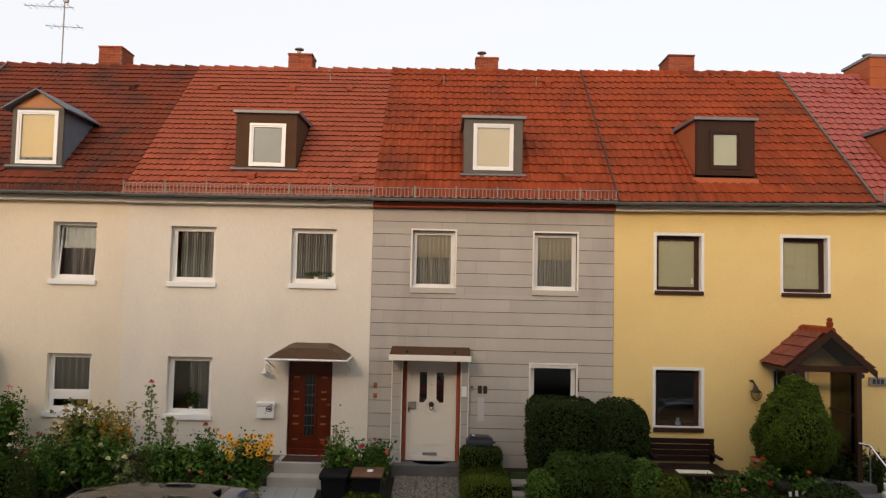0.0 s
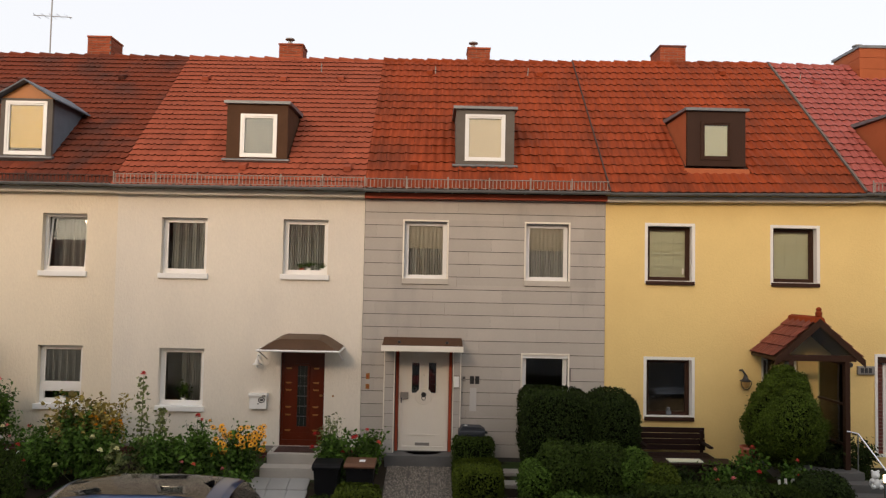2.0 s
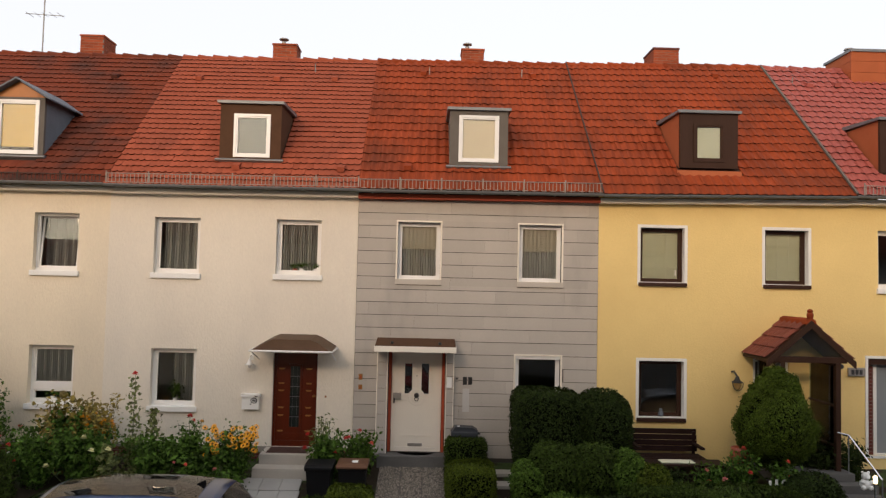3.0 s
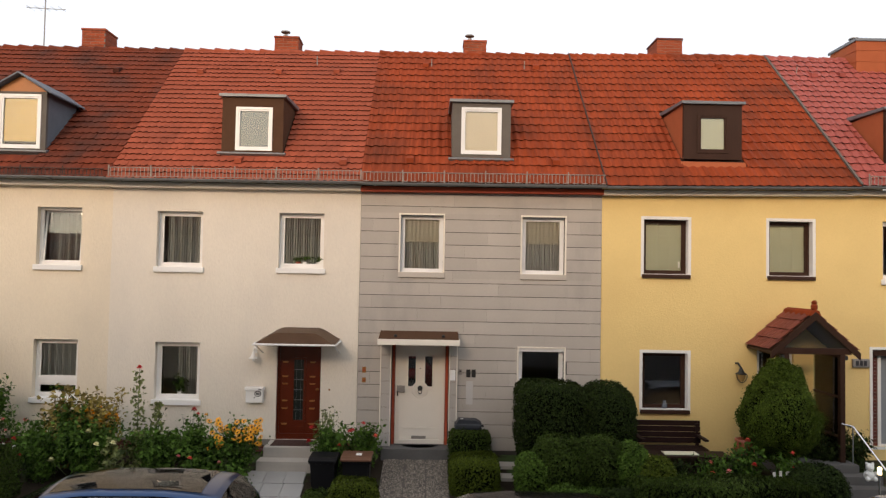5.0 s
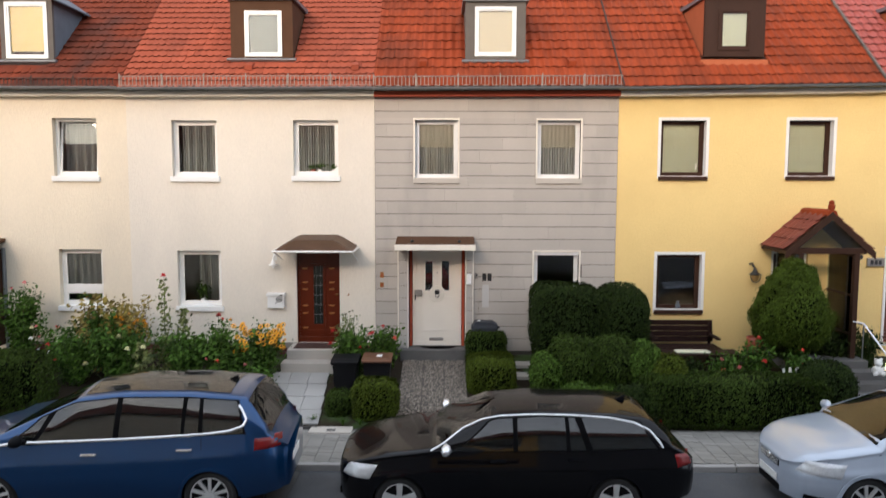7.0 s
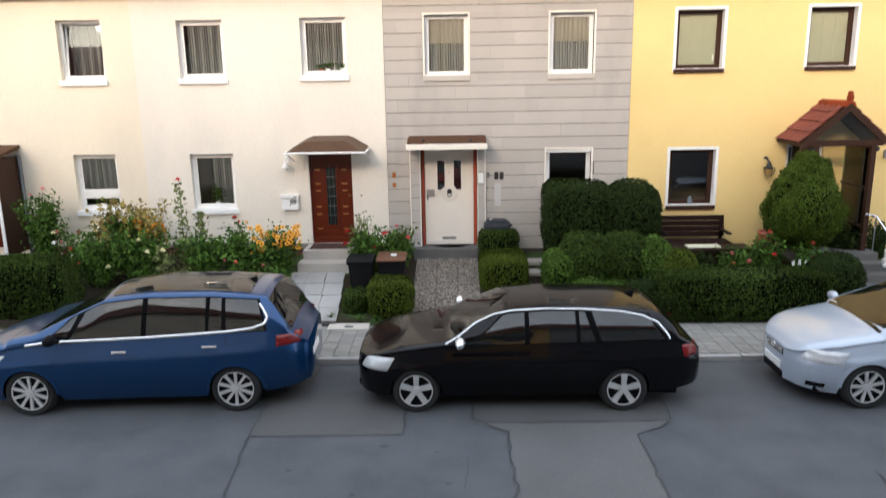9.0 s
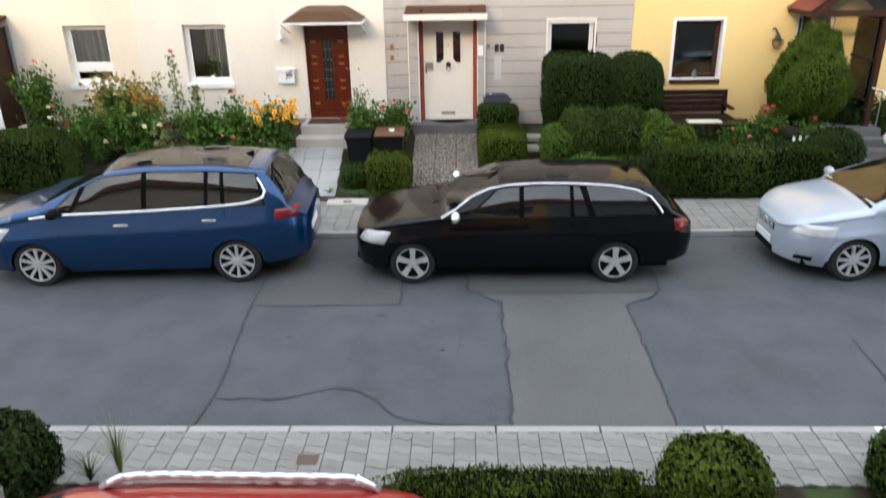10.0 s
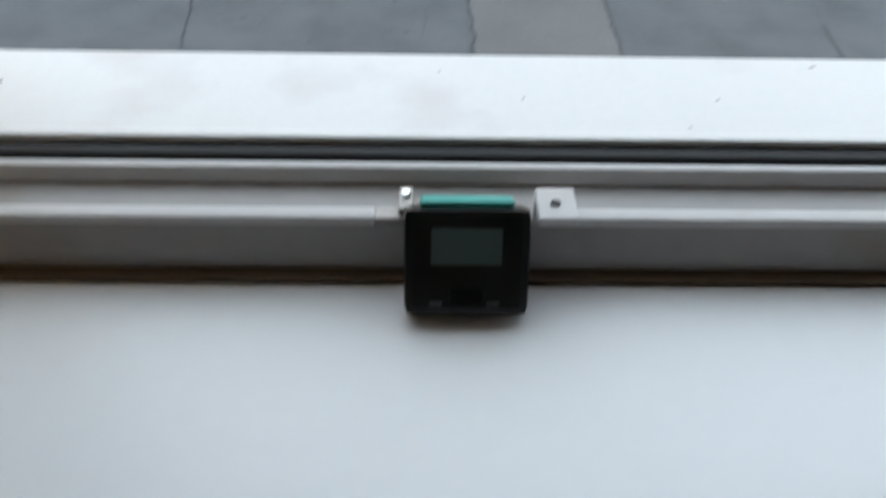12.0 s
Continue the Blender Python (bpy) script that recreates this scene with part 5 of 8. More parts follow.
def car(label, sh, paint, spec):
    c = thing("car", (0, 0, 0), label, "car", group="cars parked along the kerb")
    part("body", sh.body(), paint, c, smooth=True)
    part("underbody", boxes((0.25, sh.L - 0.3, -sh.W * 0.80, sh.W * 0.80, 0.2, 0.62)), TRIMBLACK, c)
    for a in sh.arches:
        for s in (-1, 1):
            wheel(c, a, s * (sh.W * 0.97 - 0.10), s, spec["r"], spec["spokes"], spec["rim"], spec.get("twin", False))
            bm = bmesh.new()
            last = None
            for k in range(25):
                t = math.pi * k / 24
                px, pz = a - math.cos(t) * sh.R, 0.31 + math.sin(t) * sh.R
                if pz < sh.at(px, sh.low):
                    continue
                ring4 = []
                for dr, dy in ((-0.012, -0.01), (-0.012, 0.008), (0.03, 0.006), (0.034, -0.01)):
                    qx, qz = a - math.cos(t) * (sh.R + dr), 0.31 + math.sin(t) * (sh.R + dr)
                    ring4.append(bm.verts.new((qx, s * (sh.half(qx, max(qz, sh.foot(qx) + 0.001)) + dy), qz)))
                if last:
                    for q in range(4):
                        bm.faces.new((last[q], last[(q + 1) % 4], ring4[(q + 1) % 4], ring4[q]))
                last = ring4
            part("wheel_arch", bm, spec.get("arch", paint), c)
    for s in (-1, 1):
        band = (*spec["panes"][0][:2], *spec["panes"][-1][2:])
        part("window_seal", sh.side_pane(s, band[0] - 0.03, band[1] - 0.03, band[2] + 0.03, band[3] + 0.03, 0.005, 0.004, 0.006, nu=48), TRIMBLACK, c, smooth=True)
        for q in spec["panes"]:
            part("side_window", sh.side_pane(s, *q, drop=0.018, rise=0.016, off=0.012), CARGLASS, c, smooth=True)
        for q in spec["pillars"]:
            part("pillar", sh.side_pane(s, *q, drop=0.02, rise=0.01, off=0.013), TRIMBLACK, c, smooth=True)
        x0, x1, z0, z1, shear = spec["head"]
        part("headlight", sh.blister(s, x0, x1, z0, z1, 0.025, shear), LAMP_W, c, "clear headlight", smooth=True)
        x0, x1, z0, z1, shear = spec["tail"]
        part("tail_light", sh.blister(s, x0, x1, z0, z1, 0.02, shear), LAMP_R, c, "red tail light", smooth=True)
        for x, z in spec["handles"]:
            part("door_handle", boxes((x - 0.10, x + 0.10, *sorted((s * (sh.half(x, z) + 0.005), s * (sh.half(x, z) + 0.045))), z - 0.016, z + 0.016), bevel=0.012), spec.get("handle", paint), c)
        for pts in spec["seams"]:
            part("door_seam", sh.line(s, pts, 0.004, 0.0005), TRIMBLACK, c)
        for pts, r in spec["trims"]:
            part("window_trim", sh.line(s, pts if s < 0 else [(x, z - 0.06) for x, z in pts], r if s < 0 else r * 0.6, 0.008 if s < 0 else 0.0), ALUSTRIP, c, "bright window trim")
        mx, mz = spec["mirror"]
        y0 = s * sh.half(mx, mz)
        bm = bmesh.new()
        bmesh.ops.create_icosphere(bm, subdivisions=3, radius=1.0)
        for v in bm.verts:
            v.co = Vector((mx - 0.02 + v.co.x * 0.065 - 0.02 * abs(v.co.y), y0 + s * 0.16 + v.co.y * 0.12, mz + 0.07 + v.co.z * 0.075))
        m = part("mirror", bm, spec.get("mirror_mat", paint), c, smooth=True)
        part("mirror_foot", rods(((mx, y0 - s * 0.03, mz), (mx, y0 + s * 0.10, mz + 0.04), 0.03)), TRIMBLACK, m)
        if spec.get("rails"):
            a, b, off, rm = spec["rails"]
            bm = bmesh.new()
            pr = None
            for k in range(13):
                x = a + (b - a) * k / 12
                w = sh.section(x)[18]
                p = Vector((x, s * (w[0] - off), sh.lid(x, w[0] - off) + (spec.get("rail_h", 0.055) if 0 < k < 12 else 0.01)))
                if pr is not None:
                    rod(bm, pr, p, spec.get("rail_r", 0.016), spec.get("rail_r", 0.016), 8)
                pr = p
            part("roof_rail", bm, rm, c, smooth=True)
    for x0, x1, f0, f1, nm in spec["tops"]:
        part(nm, sh.top_pane(x0, x1, f0, f1), CARGLASS, c, smooth=True)
    for x0, x1, f0, f1, nm in spec.get("rears", ()):
        part(nm, sh.top_pane(x0, x1, f0, f1), CARGLASS, c, smooth=True)
    hw = sh.W * sh.at(0, sh.plan)
    gw, gz0, gz1, gm = spec.get("grille", (0.9, 0.48, 0.62, TRIMBLACK))
    grille = part("grille", boxes((-0.010, 0.03, -hw * gw, hw * gw, gz0, gz1), bevel=0.006), TRIMBLACK, c)
    for k in range(3):
        z = gz0 + (gz1 - gz0) * (k + 0.6) / 3.2
        part("grille_bar", boxes((-0.016, 0.0, -hw * gw * 0.96, hw * gw * 0.96, z, z + 0.012), bevel=0.003), gm, grille)
    part("badge", turn_x(lathe(((0.004, 0.0), (0.05, 0.0), (0.045, 0.012), (0.004, 0.016)), (0, 0, 0), 18), (-0.014, 0, (gz0 + gz1) / 2 + 0.02)), CHROME, c, "round bright maker's badge without marks")
    part("number_plate", boxes((-0.026, -0.012, -0.26, 0.26, 0.36, 0.46), bevel=0.004), PAPER, c, "white number plate without readable marks")
    part("air_intake", boxes((-0.012, 0.03, -hw * 0.95, hw * 0.95, 0.24, 0.33), bevel=0.006), TRIMBLACK, c)
    for s in (-1, 1) if "grille" in spec else ():
        part("fog_intake", sh.blister(s, 0.16, 0.36, 0.27, 0.34, 0.012, 0.0), TRIMBLACK, c, smooth=True)
    part("antenna_fin", prism([(sh.L * 0.80, sh.lid(sh.L * 0.80, 0) - 0.01), (sh.L * 0.80 + 0.16, sh.lid(sh.L * 0.80 + 0.16, 0) - 0.01), (sh.L * 0.80 + 0.15, sh.lid(sh.L * 0.80 + 0.15, 0) + 0.07)], "y", -0.012, 0.012), TRIMBLACK, c)
    part("rear_plate", boxes((sh.L - 0.004, sh.L + 0.006, -0.26, 0.26, spec["rplate"], spec["rplate"] + 0.11), bevel=0.004), PAPER, c, "white number plate without readable marks")
    return c


PLAN = ((0, 0.50), (0.04, 0.66), (0.12, 0.80), (0.26, 0.91), (0.5, 0.98), (1.0, 1.0), (3.6, 1.0), (4.2, 0.965), (4.42, 0.91), (4.54, 0.83), (4.62, 0.68))

# black estate car
sh = Shell(4.60, 1.78, ((0, 0.72), (0.10, 0.78), (0.6, 0.93), (1.22, 1.00), (2.02, 1.40), (2.6, 1.435), (3.6, 1.41), (4.05, 1.35), (4.32, 1.05), (4.50, 0.95), (4.6, 0.80)),
           ((0, 0.66), (0.3, 0.80), (1.2, 0.93), (2.5, 0.945), (3.8, 0.975), (4.3, 0.97), (4.6, 0.78)),
           ((0, 0.24), (0.5, 0.19), (1.2, 0.21), (3.2, 0.22), (4.1, 0.25), (4.6, 0.34)), (0.80, 3.56), 0.355, PLAN)
black = car("black estate car with silver window trim, parked at the kerb", sh, PAINT_BLACK, dict(
    r=0.318, rim=0.225, spokes=5,
    panes=((1.36, 1.95, 2.25, 2.25), (2.31, 2.31, 2.93, 2.92), (2.98, 2.97, 3.18, 3.05), (3.26, 3.14, 4.10, 3.86)),
    pillars=((2.25, 2.25, 2.31, 2.31), (3.18, 3.05, 3.26, 3.14), (2.93, 2.92, 2.98, 2.97)),
    head=(0.05, 0.42, 0.60, 0.77, 0.10), tail=(4.34, 4.57, 0.76, 0.91, -0.03), handles=((2.05, 0.84), (3.05, 0.86)),
    seams=(((1.28, 0.3), (1.26, 0.9)), ((2.28, 0.28), (2.27, 0.93)), ((3.2, 0.62), (3.22, 0.95)), ((0.45, 0.80), (1.2, 0.90))),
    trims=(([(1.20, 0.955), (1.36, 1.04), (1.6, 1.18), (1.85, 1.285), (2.1, 1.345), (2.5, 1.366), (3.0, 1.362), (3.5, 1.336), (3.8, 1.285), (4.0, 1.20), (4.12, 1.06), (4.15, 1.0)], 0.016),),
    mirror=(1.42, 0.95), tops=((1.26, 1.98, 0.90, 0.93, "windscreen"), (4.06, 4.32, 0.92, 0.86, "rear_window")),
    rplate=0.52, handle=PAINT_BLACK, mirror_mat=ALUSTRIP))
black.matrix_basis = pose(0.0 - 0.80, 9.86, 0, 0, 0, 0)
# blue people carrier
sh = Shell(4.66, 1.88, ((0, 0.80), (0.12, 0.92), (0.75, 1.08), (1.02, 1.13), (1.95, 1.60), (2.5, 1.665), (3.4, 1.655), (4.15, 1.58), (4.42, 1.18), (4.56, 1.02), (4.66, 0.90)),
           ((0, 0.72), (0.35, 0.88), (1.2, 1.00), (2.5, 1.05), (3.7, 1.11), (4.35, 1.12), (4.66, 0.86)),
           ((0, 0.26), (0.5, 0.20), (1.2, 0.20), (3.2, 0.21), (4.1, 0.26), (4.66, 0.34)), (0.94, 3.70), 0.372, PLAN, 0.225)
blue = car("blue people carrier with silver trim, parked at the kerb", sh, PAINT_BLUE, dict(
    r=0.335, rim=0.245, spokes=10,
    panes=((1.05, 1.55, 1.45, 1.62), (1.50, 1.72, 2.48, 2.50), (2.55, 2.57, 3.34, 3.34), (3.38, 3.40, 3.56, 3.55), (3.62, 3.60, 4.13, 4.02)),
    pillars=((1.45, 1.62, 1.50, 1.72), (2.48, 2.50, 2.55, 2.57), (3.34, 3.34, 3.38, 3.40), (3.56, 3.55, 3.62, 3.60)),
    head=(0.04, 0.50, 0.68, 0.86, 0.16), tail=(4.27, 4.58, 0.92, 1.06, 0.0), handles=((2.20, 0.90), (3.40, 0.95)),
    seams=(((1.22, 0.3), (1.18, 0.98)), ((2.50, 0.26), (2.52, 1.05)), ((3.62, 0.80), (3.60, 1.08)), ((0.5, 0.9), (1.1, 1.0))),
    trims=(([(0.95, 0.995), (1.3, 1.035), (2.0, 1.055), (2.6, 1.075), (3.2, 1.105), (3.7, 1.135), (3.95, 1.16), (4.12, 1.215), (4.16, 1.29), (4.10, 1.40), (4.05, 1.46)], 0.020),),
    mirror=(1.38, 1.04), tops=((1.06, 1.94, 0.92, 0.94, "windscreen"), (2.02, 3.90, 0.78, 0.78, "roof_glass"), (4.16, 4.46, 0.95, 0.92, "rear_window")),
    rplate=0.55, handle=ALUSTRIP, mirror_mat=TRIMBLACK))
blue.matrix_basis = pose(-5.235 - 0.94, 9.84, 0, 0, 0, 2.2)
# silver hatchback
sh = Shell(4.20, 1.76, ((0, 0.66), (0.05, 0.74), (0.14, 0.82), (0.35, 0.91), (0.6, 0.97), (1.0, 1.03), (1.82, 1.43), (2.3, 1.485), (3.2, 1.46), (3.72, 1.36), (3.98, 1.02), (4.1, 0.94), (4.2, 0.84)),
           ((0, 0.66), (0.3, 0.80), (1.1, 0.94), (2.4, 0.965), (3.5, 1.0), (3.95, 0.99), (4.2, 0.80)),
           ((0, 0.24), (0.5, 0.19), (1.2, 0.21), (3.2, 0.22), (3.8, 0.25), (4.2, 0.34)), (0.88, 3.46), 0.355,
           ((0, 0.34), (0.03, 0.50), (0.08, 0.64), (0.16, 0.77), (0.30, 0.89), (0.52, 0.98), (1.0, 1.0), (3.4, 1.0), (3.85, 0.96), (4.08, 0.88), (4.2, 0.68)))
silver = car("silver hatchback parked at the kerb", sh, PAINT_SILVER, dict(
    r=0.318, rim=0.225, spokes=9,
    panes=((1.22, 1.72, 2.20, 2.20), (2.28, 2.28, 2.95, 2.90), (3.02, 2.97, 3.62, 3.42)), pillars=((2.20, 2.20, 2.28, 2.28), (2.95, 2.90, 3.02, 2.97)),
    head=(0.08, 0.52, 0.62, 0.79, 0.10), tail=(3.96, 4.16, 0.74, 0.96, -0.02), handles=((2.05, 0.86), (2.95, 0.88)),
    seams=(((1.20, 0.3), (1.18, 0.94)), ((2.24, 0.28), (2.24, 0.95)), ((0.4, 0.80), (1.05, 0.92))), trims=(),
    mirror=(1.28, 0.96), tops=((1.04, 1.80, 0.90, 0.93, "windscreen"), (3.72, 3.98, 0.92, 0.86, "rear_window")), rplate=0.52, grille=(0.85, 0.56, 0.65, ALLOY)))
silver.matrix_basis = pose(5.96 - 0.88, 9.86, 0, 0, 0, 0)
# red estate car below the viewer's window
sh = Shell(4.40, 1.76, ((0, 0.72), (0.10, 0.80), (0.6, 0.94), (1.1, 1.00), (1.85, 1.40), (2.4, 1.445), (3.6, 1.42), (3.95, 1.34), (4.2, 1.02), (4.4, 0.84)),
           ((0, 0.66), (0.3, 0.80), (1.1, 0.92), (2.4, 0.945), (3.6, 0.975), (4.1, 0.97), (4.4, 0.80)),
           ((0, 0.24), (0.5, 0.19), (1.2, 0.21), (3.2, 0.22), (4.0, 0.25), (4.4, 0.34)), (0.86, 3.50), 0.355,
           ((0, 0.70), (0.06, 0.80), (0.22, 0.92), (0.5, 0.985), (1.0, 1.0), (3.5, 1.0), (4.0, 0.965), (4.3, 0.90), (4.4, 0.84)))
red = car("red estate car with silver roof rails in the front yard", sh, PAINT_RED, dict(
    r=0.318, rim=0.225, spokes=7, rail_r=0.028, rail_h=0.075,
    panes=((1.28, 1.78, 2.15, 2.15), (2.24, 2.24, 2.95, 2.92), (3.05, 3.0, 3.85, 3.62)), pillars=((2.15, 2.15, 2.24, 2.24), (2.95, 2.92, 3.05, 3.0)),
    head=(0.04, 0.42, 0.60, 0.77, 0.10), tail=(4.08, 4.36, 0.72, 0.95, -0.03), handles=((2.0, 0.84), (2.95, 0.86)),
    seams=(((1.22, 0.3), (1.2, 0.92)), ((2.2, 0.28), (2.2, 0.93))), trims=(),
    mirror=(0.98, 0.93), rails=(2.05, 3.75, 0.03, ALUSTRIP), tops=((1.14, 1.82, 0.90, 0.93, "windscreen"), (3.96, 4.2, 0.92, 0.86, "rear_window")), rplate=0.52))
red.matrix_basis = pose(-3.57, 2.75, -0.05, 0, 0, 0)


# ---- garden: hedges, clipped shrubs, flowers ----
def wobble(D, k, s):
    r = np.random.default_rng(s)
    out = np.zeros(len(D))
    for j in range(6):
        q = r.normal(0, 1, 3) * k * (1 + j * 0.5)
        out += np.sin(D @ q + r.uniform(0, 6.28)) / (1 + j * 0.6)
    return out / 3


def clipped(name, label, category, centre, half, power, count, size, material, rough=0.05, seed_n=1, cone=None, parent=None, group="", lumps=2.5, depth=0.10):
    """A clipped shrub or hedge: a near-black core, painted as inner shade, and a skin of single leaves."""
    rng = seed(seed_n)
    count, size = int(count * 1.6), size * 0.78
    c, hf = np.array(centre), np.array(half)

    def skin(D):
        s = (np.abs(D / hf) ** power).sum(1) ** (-1 / power)
        P = D * s[:, None]
        if cone:
            u = (P[:, 2] / hf[2] + 1) / 2
            k = np.interp(u, [p[0] for p in cone], [p[1] for p in cone])
            P[:, :2] *= k[:, None]
        W = P / np.linalg.norm(P, axis=1)[:, None]
        bulge = wobble(P, lumps, seed_n) * rough + np.abs(wobble(P, lumps * 4.5, seed_n + 7)) * rough * 0.9 + wobble(P, lumps * 11, seed_n + 9) * 0.018
        return P * (1 + bulge / np.maximum(np.linalg.norm(P, axis=1), 0.2))[:, None], W
    t = parent or thing(name, (c[0], c[1], c[2] - hf[2]), label, category, group)
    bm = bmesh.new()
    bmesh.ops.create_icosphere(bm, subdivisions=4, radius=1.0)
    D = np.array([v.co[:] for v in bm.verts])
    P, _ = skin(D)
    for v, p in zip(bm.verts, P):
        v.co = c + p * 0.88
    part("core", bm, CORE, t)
    # spread the directions over the surface by area of the enclosing box
    B = rng.uniform(-1, 1, (count, 3))
    ax = rng.choice(3, count, p=np.array([hf[1] * hf[2], hf[0] * hf[2], hf[0] * hf[1]]) / (hf[1] * hf[2] + hf[0] * hf[2] + hf[0] * hf[1]))
    B[np.arange(count), ax] = np.sign(B[np.arange(count), ax])
    D = B * hf
    D /= np.linalg.norm(D, axis=1)[:, None]
    P, W = skin(D)
    inward = rng.exponential(depth * 0.35, count)
    P = P * (1 - inward / np.maximum(np.linalg.norm(P, axis=1), 0.2))[:, None] + rng.normal(0, 0.012, (count, 3))
    ob = attach(new("leaves", leaf_mesh("leaves", c + P, W, size, material, rng, spread=0.42)), t)
    tagged(ob, kind="stuff")
    return t


def gz(y):
    return ground_z(y)


clipped("hedge", "long clipped green privet hedge along the pavement", "hedge", (-9.45, 13.15, 0.66), (2.75, 0.52, 0.54), 8, 26000, 0.042, LEAF_HEDGE, 0.05, 21, group="hedges")
clipped("hedge", "low clipped dark green hedge along the pavement", "hedge", (5.75, 12.75, 0.53), (1.62, 0.42, 0.42), 7, 17000, 0.040, LEAF_HEDGE, 0.06, 22, group="hedges")
clipped("shrub", "round clipped bush at the end of the hedge", "shrub", (7.38, 12.85, 0.66), (0.46, 0.46, 0.52), 2.6, 6500, 0.040, LEAF_DARK, 0.06, 23, group="clipped shrubs")
clipped("shrub", "square clipped bright green bush beside the gravel path", "shrub", (-0.66, 12.86, 0.47), (0.41, 0.37, 0.36), 4.5, 6000, 0.036, LEAF_BOX, 0.035, 24, group="clipped shrubs")
clipped("shrub", "small clipped bush in front of the bins", "shrub", (-1.32, 12.95, 0.36), (0.24, 0.26, 0.24), 3.0, 2600, 0.034, LEAF_HEDGE, 0.03, 25, group="clipped shrubs")
clipped("hedge", "low box hedge with yellowed top along the gravel path", "hedge", (1.47, 14.12, 0.62), (0.47, 0.60, 0.32), 6, 9000, 0.032, LEAF_BOX, 0.03, 26, group="hedges")
clipped("shrub", "square clipped box bush at the house wall", "shrub", (1.43, 14.95, 0.93), (0.41, 0.22, 0.36), 6, 4500, 0.032, LEAF_HEDGE, 0.03, 27, group="clipped shrubs")
yew = clipped("shrub", "large square clipped yew with a cleft top", "shrub", (2.98, 14.45, 1.46), (0.66, 0.58, 0.86), 7, 14000, 0.038, LEAF_DARK, 0.07, 28, cone=((0, 0.82), (0.35, 0.97), (0.6, 1.0), (1.0, 1.0)), group="clipped shrubs")
clipped("shrub", "", "", (4.05, 14.40, 1.63), (0.50, 0.56, 0.68), 3.4, 11000, 0.038, LEAF_DARK, 0.07, 29, cone=((0, 0.8), (0.4, 0.97), (0.7, 1.0), (1.0, 0.95)), parent=yew)
LEAF_MOUND = mat("mound_leaf", (0.060, 0.104, 0.014), 0.75, 0.35, 2.5, 40, 0.0, island=0.6, spec=0.12)
for k, (x, y, z, rx, ry, rz, m) in enumerate(((2.55, 13.55, 0.72, 0.34, 0.36, 0.46, LEAF_MOUND), (3.02, 13.6, 0.92, 0.44, 0.42, 0.58, LEAF_HEDGE), (3.72, 13.6, 0.92, 0.48, 0.42, 0.56, LEAF_HEDGE), (4.28, 13.55, 0.80, 0.38, 0.42, 0.60, LEAF_MOUND),
                                             (4.62, 13.2, 0.62, 0.34, 0.40, 0.55, LEAF_BOX), (3.2, 13.0, 0.45, 0.62, 0.30, 0.28, LEAF_MOUND), (3.95, 12.85, 0.42, 0.45, 0.32, 0.34, LEAF_DARK), (4.5, 12.75, 0.40, 0.45, 0.34, 0.36, LEAF_DARK))):
    clipped("shrub", "rounded clipped shrub in the front garden", "shrub", (x, y, z), (rx, ry, rz), 2.5, int(9000 * rx * rz / 0.2), 0.040, m, 0.09, 40 + k, lumps=4.5, group="clipped shrubs")
tree = clipped("conifer", "dense cone-shaped dwarf conifer on a short trunk", "tree", (7.29, 14.1, 1.96), (0.73, 0.70, 0.98), 2.05, 36000, 0.030, LEAF_CONE, 0.12, 60,
               cone=((0, 0.78), (0.2, 1.0), (0.4, 0.97), (0.6, 0.82), (0.8, 0.66), (1.0, 0.5)), lumps=6, depth=0.14)
bm = rods(((7.3, 14.1, 0.4), (7.32, 14.1, 1.3), 0.07, 0.05))
for k in range(7):
    a = k * 0.9
    rod(bm, (7.31, 14.1, 0.9 + k * 0.12), (7.31 + 0.5 * math.cos(a), 14.1 + 0.5 * math.sin(a), 1.25 + k * 0.12), 0.022, 0.008, 6)
part("trunk", bm, DARKWOOD, tree)
# bushes on the near side of the street
clipped("shrub", "round clipped bush beside the near pavement", "shrub", (2.72, 4.60, 0.24), (0.43, 0.40, 0.40), 2.6, 6500, 0.034, LEAF_BOX, 0.04, 70, group="clipped shrubs")
clipped("shrub", "round clipped bush beside the near pavement", "shrub", (4.50, 4.72, 0.26), (0.42, 0.42, 0.38), 2.6, 5500, 0.034, LEAF_HEDGE, 0.04, 71, group="clipped shrubs")
clipped("hedge", "very low box edging beside the near pavement", "hedge", (1.15, 4.66, 0.10), (1.25, 0.20, 0.18), 4, 7000, 0.030, LEAF_BOX, 0.03, 72, group="hedges")
clipped("shrub", "dark loose bush at the corner of the near pavement", "shrub", (-3.32, 4.85, 0.26), (0.42, 0.42, 0.42), 2.4, 5500, 0.040, LEAF_DARK, 0.08, 73, group="clipped shrubs")


def tuft(name, label, category, x, y, z, height, spread, blades, material, s):
    rng = seed(s)
    verts, faces = [], []
    for k in range(blades):
        a, h, l = rng.uniform(0, 6.28), height * rng.uniform(0.5, 1.1), spread * rng.uniform(0.3, 1.0)
        w, o = rng.uniform(0.004, 0.009), len(verts)
        c, sn = math.cos(a), math.sin(a)
        for u in (0, 0.5, 1):
            px, py, pz = x + c * l * u * u, y + sn * l * u * u, z + h * u * (1.1 - 0.1 * u)
            ww = w * (1 - u * 0.95)
            verts += [(px - sn * ww, py + c * ww, pz), (px + sn * ww, py - c * ww, pz)]
        faces += [(o, o + 1, o + 3, o + 2), (o + 2, o + 3, o + 5, o + 4)]
    ob = new(name, raw(name, verts, faces, material))
    return tagged(ob, label, category, kind="stuff")


